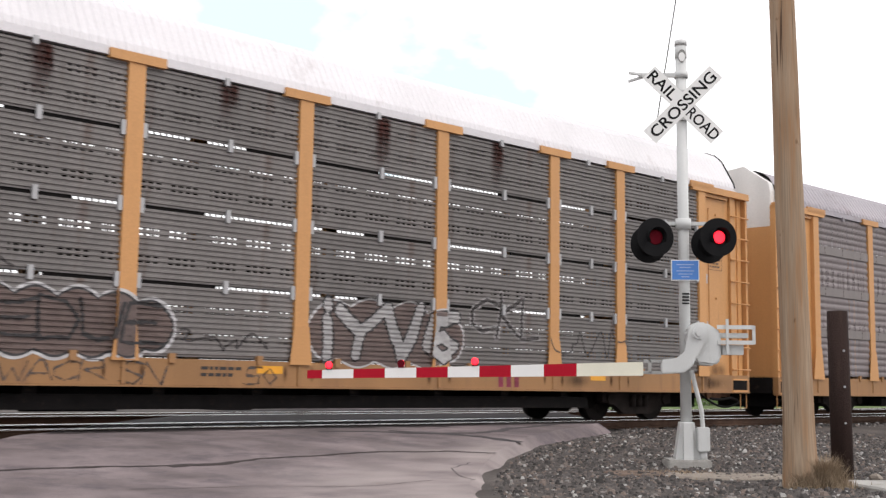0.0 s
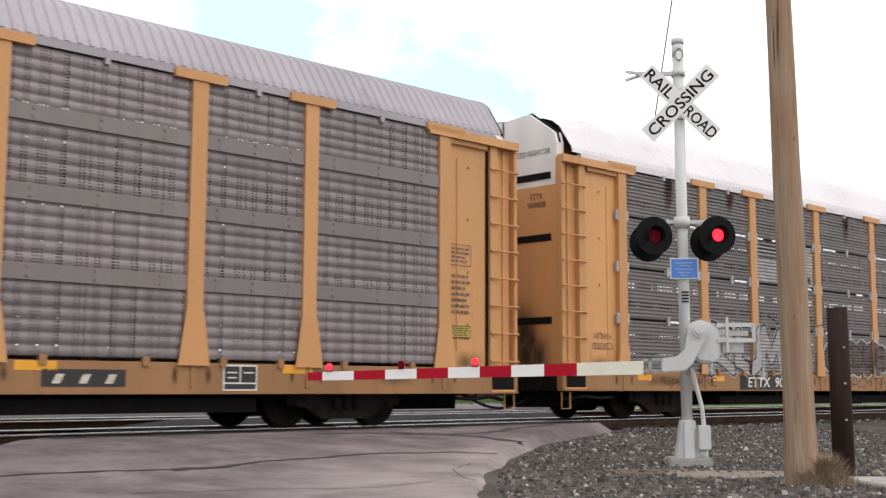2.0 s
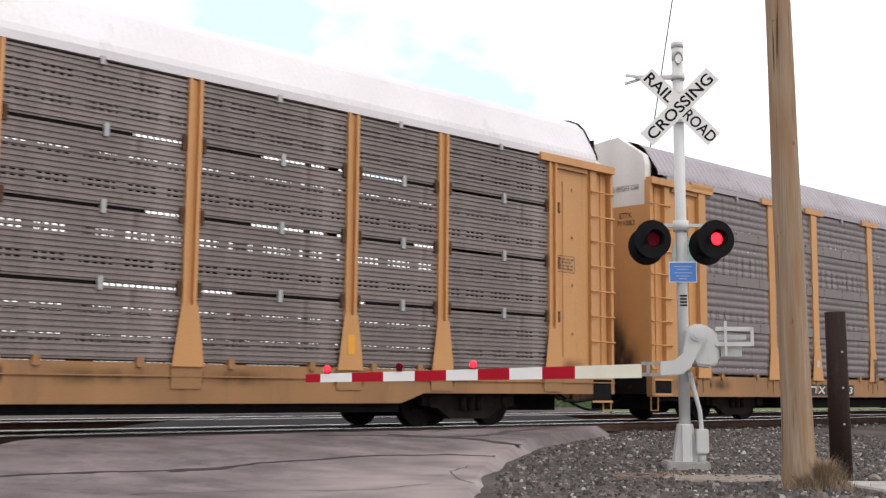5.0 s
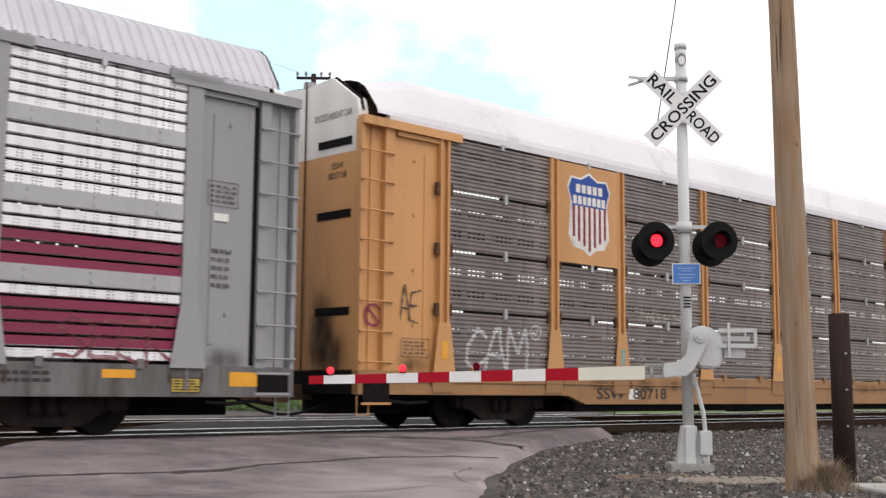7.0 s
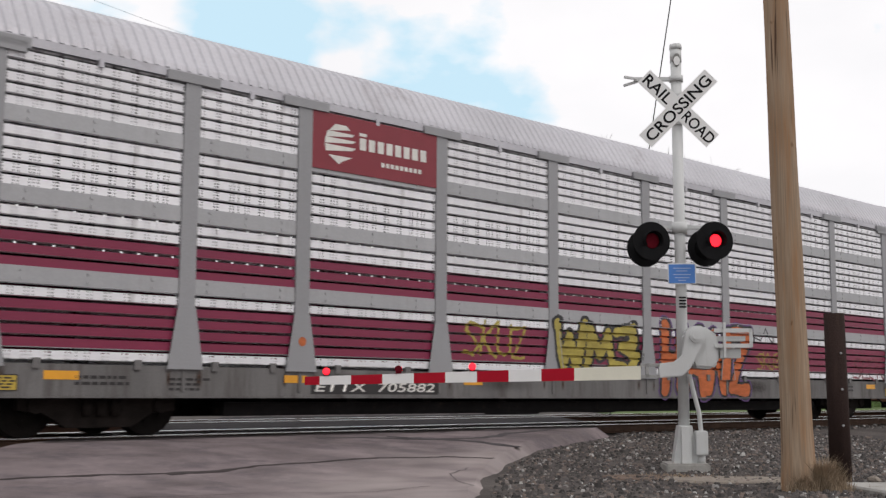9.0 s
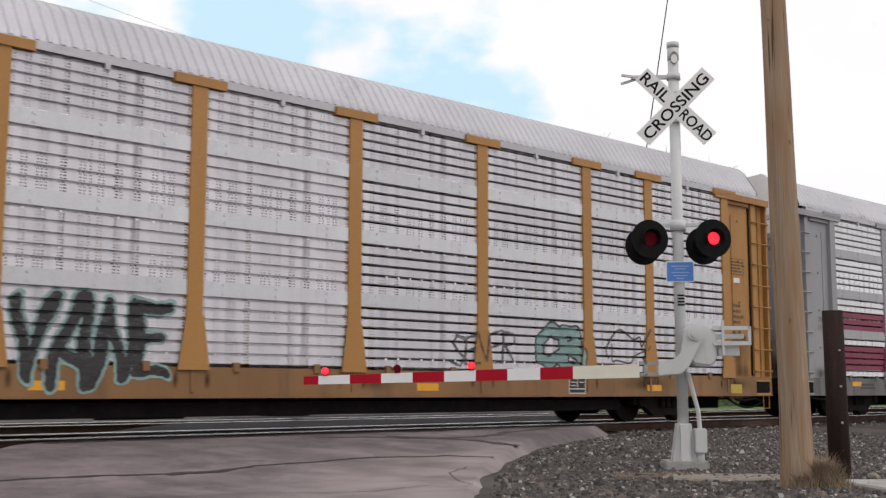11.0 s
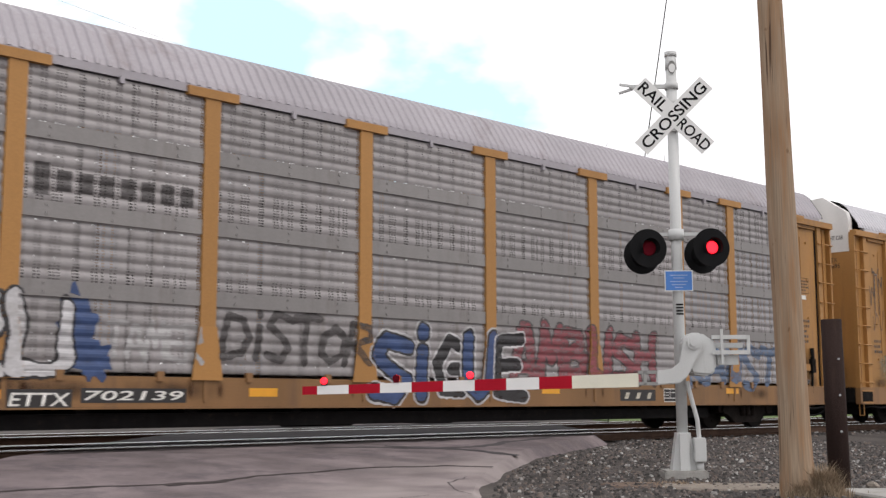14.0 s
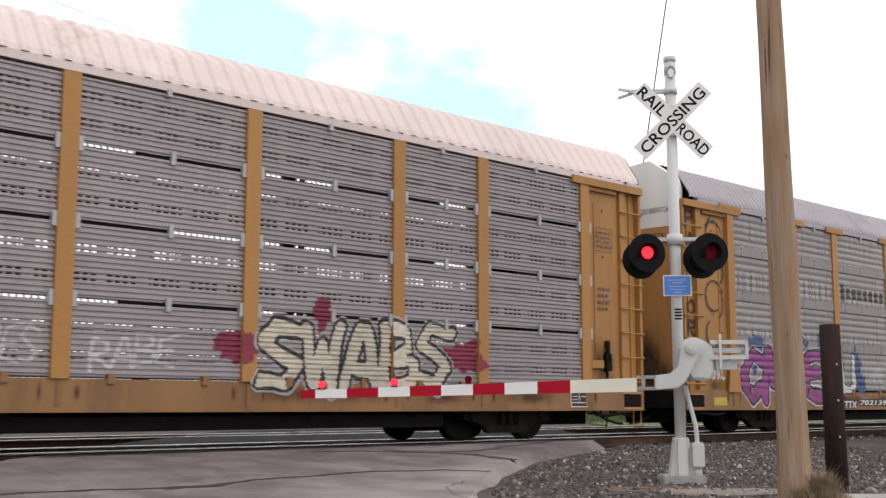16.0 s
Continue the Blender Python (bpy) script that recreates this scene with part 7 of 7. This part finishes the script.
# ---- beyond the tracks ----
def leaf_cluster(name, label, cx, cy, n, sx, sy, h, m, seed):
    rg = random.Random(seed)
    vs, fs = [], []
    for i in range(n):
        x, y = cx + rg.uniform(-sx, sx), cy + rg.gauss(0, sy)
        top = h * (0.55 + 0.5 * noise.noise((x * 0.35, 3, seed)) + 0.25 * noise.noise((x * 1.3, 7, seed)))
        z = rg.uniform(0, max(0.2, top))
        r = rg.uniform(0.08, 0.2)
        a, b = rg.uniform(0, 6.3), rg.uniform(-0.9, 0.9)
        k = len(vs)
        u = Vector((math.cos(a), math.sin(a), b)).normalized() * r
        v = u.orthogonal().normalized() * r * 0.55
        c = Vector((x, y, z))
        vs += [tuple(c - u), tuple(c + v), tuple(c + u), tuple(c - v)]
        fs.append((k, k + 1, k + 2, k + 3))
    me = bpy.data.meshes.new(name)
    me.from_pydata(vs, [], fs)
    me.materials.append(m)
    return tagged(new(name, me), label, "bushes", kind="stuff")


LEAF = mat("spring leaf green", (0.075, 0.12, 0.035), 0.8, 0, 0.5, 0.6, 8, 0.1)
FIELD = mat("mown grass", (0.10, 0.14, 0.05), 0.95, 0, 0.4, 0.4, 12, 0.4)
leaf_cluster("bushes", "low green bushes beyond the tracks", 42, 44, 7000, 20, 1.6, 1.7, LEAF, 3)
leaf_cluster("bushes", "low green bushes beyond the tracks", 75, 38, 6000, 26, 1.6, 1.9, LEAF, 4)
bm = bmesh.new()
prism(bm, [(36, 27), (140, 27), (140, 36), (45, 36)], "z", -0.1, 0.10)
tagged(part("grass_verge", bm, FIELD), "green mown grass verge beyond the tracks", "grass", kind="structure")


def far_pole():
    ob = thing("utility_pole", "far wooden utility pole with crossarm and transformer", "utility pole", pose(25.7, 33.6, 0))
    bm = bmesh.new()
    tube(bm, (0, 0, -0.3), (0, 0, 12.45), 0.15, 0.09, 12)
    part("shaft", bm, DARKWOOD, ob)
    bm = bmesh.new()
    bar(bm, (-0.45, 0.43, 12.3), (0.45, -0.43, 12.3), 0.08, 0.09)
    part("crossarm", bm, DARKWOOD, ob)
    bm = bmesh.new()
    tube(bm, (0, 0, 0), (0, 0, 0.1), 0.03, 0.03, 8)
    tube(bm, (0, 0, 0.1), (0, 0, 0.2), 0.06, 0.04, 8)
    me = mesh_of("insulator", bm, GREYPAINT)
    for f in (-0.95, -0.45, 0.45, 0.95):
        part("insulator", me, None, ob, at=pose(-0.45 * f, 0.43 * f, 12.34))
    bm = bmesh.new()
    tube(bm, (-0.3, -0.2, 11.2), (-0.3, -0.2, 12.0), 0.24, 0.24, 14)
    part("transformer", bm, GREYPAINT, ob, "grey transformer can")
    return ob


far_pole()


def bare_tree(x, y, h, seed, label):
    rg = random.Random(seed)
    ob = thing("tree", label, "tree", pose(x, y, 0))
    bm = bmesh.new()
    tube(bm, (0, 0, -0.2), (0, 0, h * 0.45), 0.26, 0.17, 10)
    part("trunk", bm, DARKWOOD, ob)
    bm = bmesh.new()

    def limb(p, d, length, r, depth):
        q = p + d * length
        tube(bm, p, q, r, r * 0.6, 5, False)
        if depth == 0:
            return
        for i in range(3 if depth > 1 else 4):
            nd = (d + Vector((rg.uniform(-0.8, 0.8), rg.uniform(-0.8, 0.8), rg.uniform(-0.1, 0.6)))).normalized()
            limb(p + d * length * rg.uniform(0.5, 1.0), nd, length * rg.uniform(0.55, 0.75), r * 0.55, depth - 1)
    for i in range(5):
        a = i * 1.257 + rg.uniform(-0.4, 0.4)
        limb(Vector((0, 0, h * rg.uniform(0.3, 0.45))), Vector((0.6 * math.cos(a), 0.6 * math.sin(a), 1)).normalized(), h * 0.24, 0.09, 4)
    part("crown", bm, mat("grey bark", (0.13, 0.115, 0.10), 0.9), ob, "bare twigs without leaves")
    return ob


bare_tree(49.3, 35.9, 15.6, 3, "bare leafless tree far behind the tracks")


def wire(pts, r, label):
    bm = bmesh.new()
    fine = []
    (a, b) = pts
    for i in range(25):
        f = i / 24
        p = Vector(a).lerp(Vector(b), f)
        p.z -= 4 * f * (1 - f) * 0.01 * (Vector(b) - Vector(a)).length
        fine.append(p)
    cable(bm, fine, r, 5)
    tagged(part("overhead_wire", bm, BLACKPAINT), label, "wire")


wire([(25.28, 34.0, 12.52), (8.0, 40.5, 17.5)], 0.005, "thin black overhead wire at the far pole")
bm = bmesh.new()
tube(bm, (29.39, 18.88, 20.0), (27.09, 21.08, 0.0), 0.018, 0.018, 6)
tagged(part("guy_wire", bm, BLACKPAINT), "dark guy wire anchored beyond the tracks", "wire")


# ---- motion ----
TRAIN = [(0.0, 0.126), (1.0, 10.676), (2.0, 21.174), (3.0, 31.637), (4.0, 42.082), (5.0, 52.522), (6.0, 62.968), (7.0, 73.427), (8.0, 83.905), (9.0, 94.403), (10.0, 104.922), (11.0, 115.459), (12.0, 126.008), (13.0, 136.559), (14.0, 147.103), (15.0, 157.624), (16.0, 168.107)]


def motions():
    for car, k in CARS:
        walk(car, [(t, pose(car_x(k) + s, TRACK_Y, BODY_Z)) for t, s in TRAIN])
    # wheels roll without slipping
    turn = []
    for i in range(0, 481):
        t = i / 30
        s = float(np.interp(t, [r[0] for r in TRAIN], [r[1] for r in TRAIN]))
        turn.append((t, math.degrees(s / 0.42)))
    for w, x in WHEELS:
        walk(w, [(t, pose(x, 0, 0.42, 0, a, 0)) for t, a in turn])
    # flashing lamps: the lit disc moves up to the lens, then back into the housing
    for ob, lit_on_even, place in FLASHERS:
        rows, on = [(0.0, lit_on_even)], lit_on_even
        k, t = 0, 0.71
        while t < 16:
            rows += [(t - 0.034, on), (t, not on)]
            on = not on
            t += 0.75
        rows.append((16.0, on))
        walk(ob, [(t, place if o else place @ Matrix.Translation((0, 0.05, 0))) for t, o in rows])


motions()
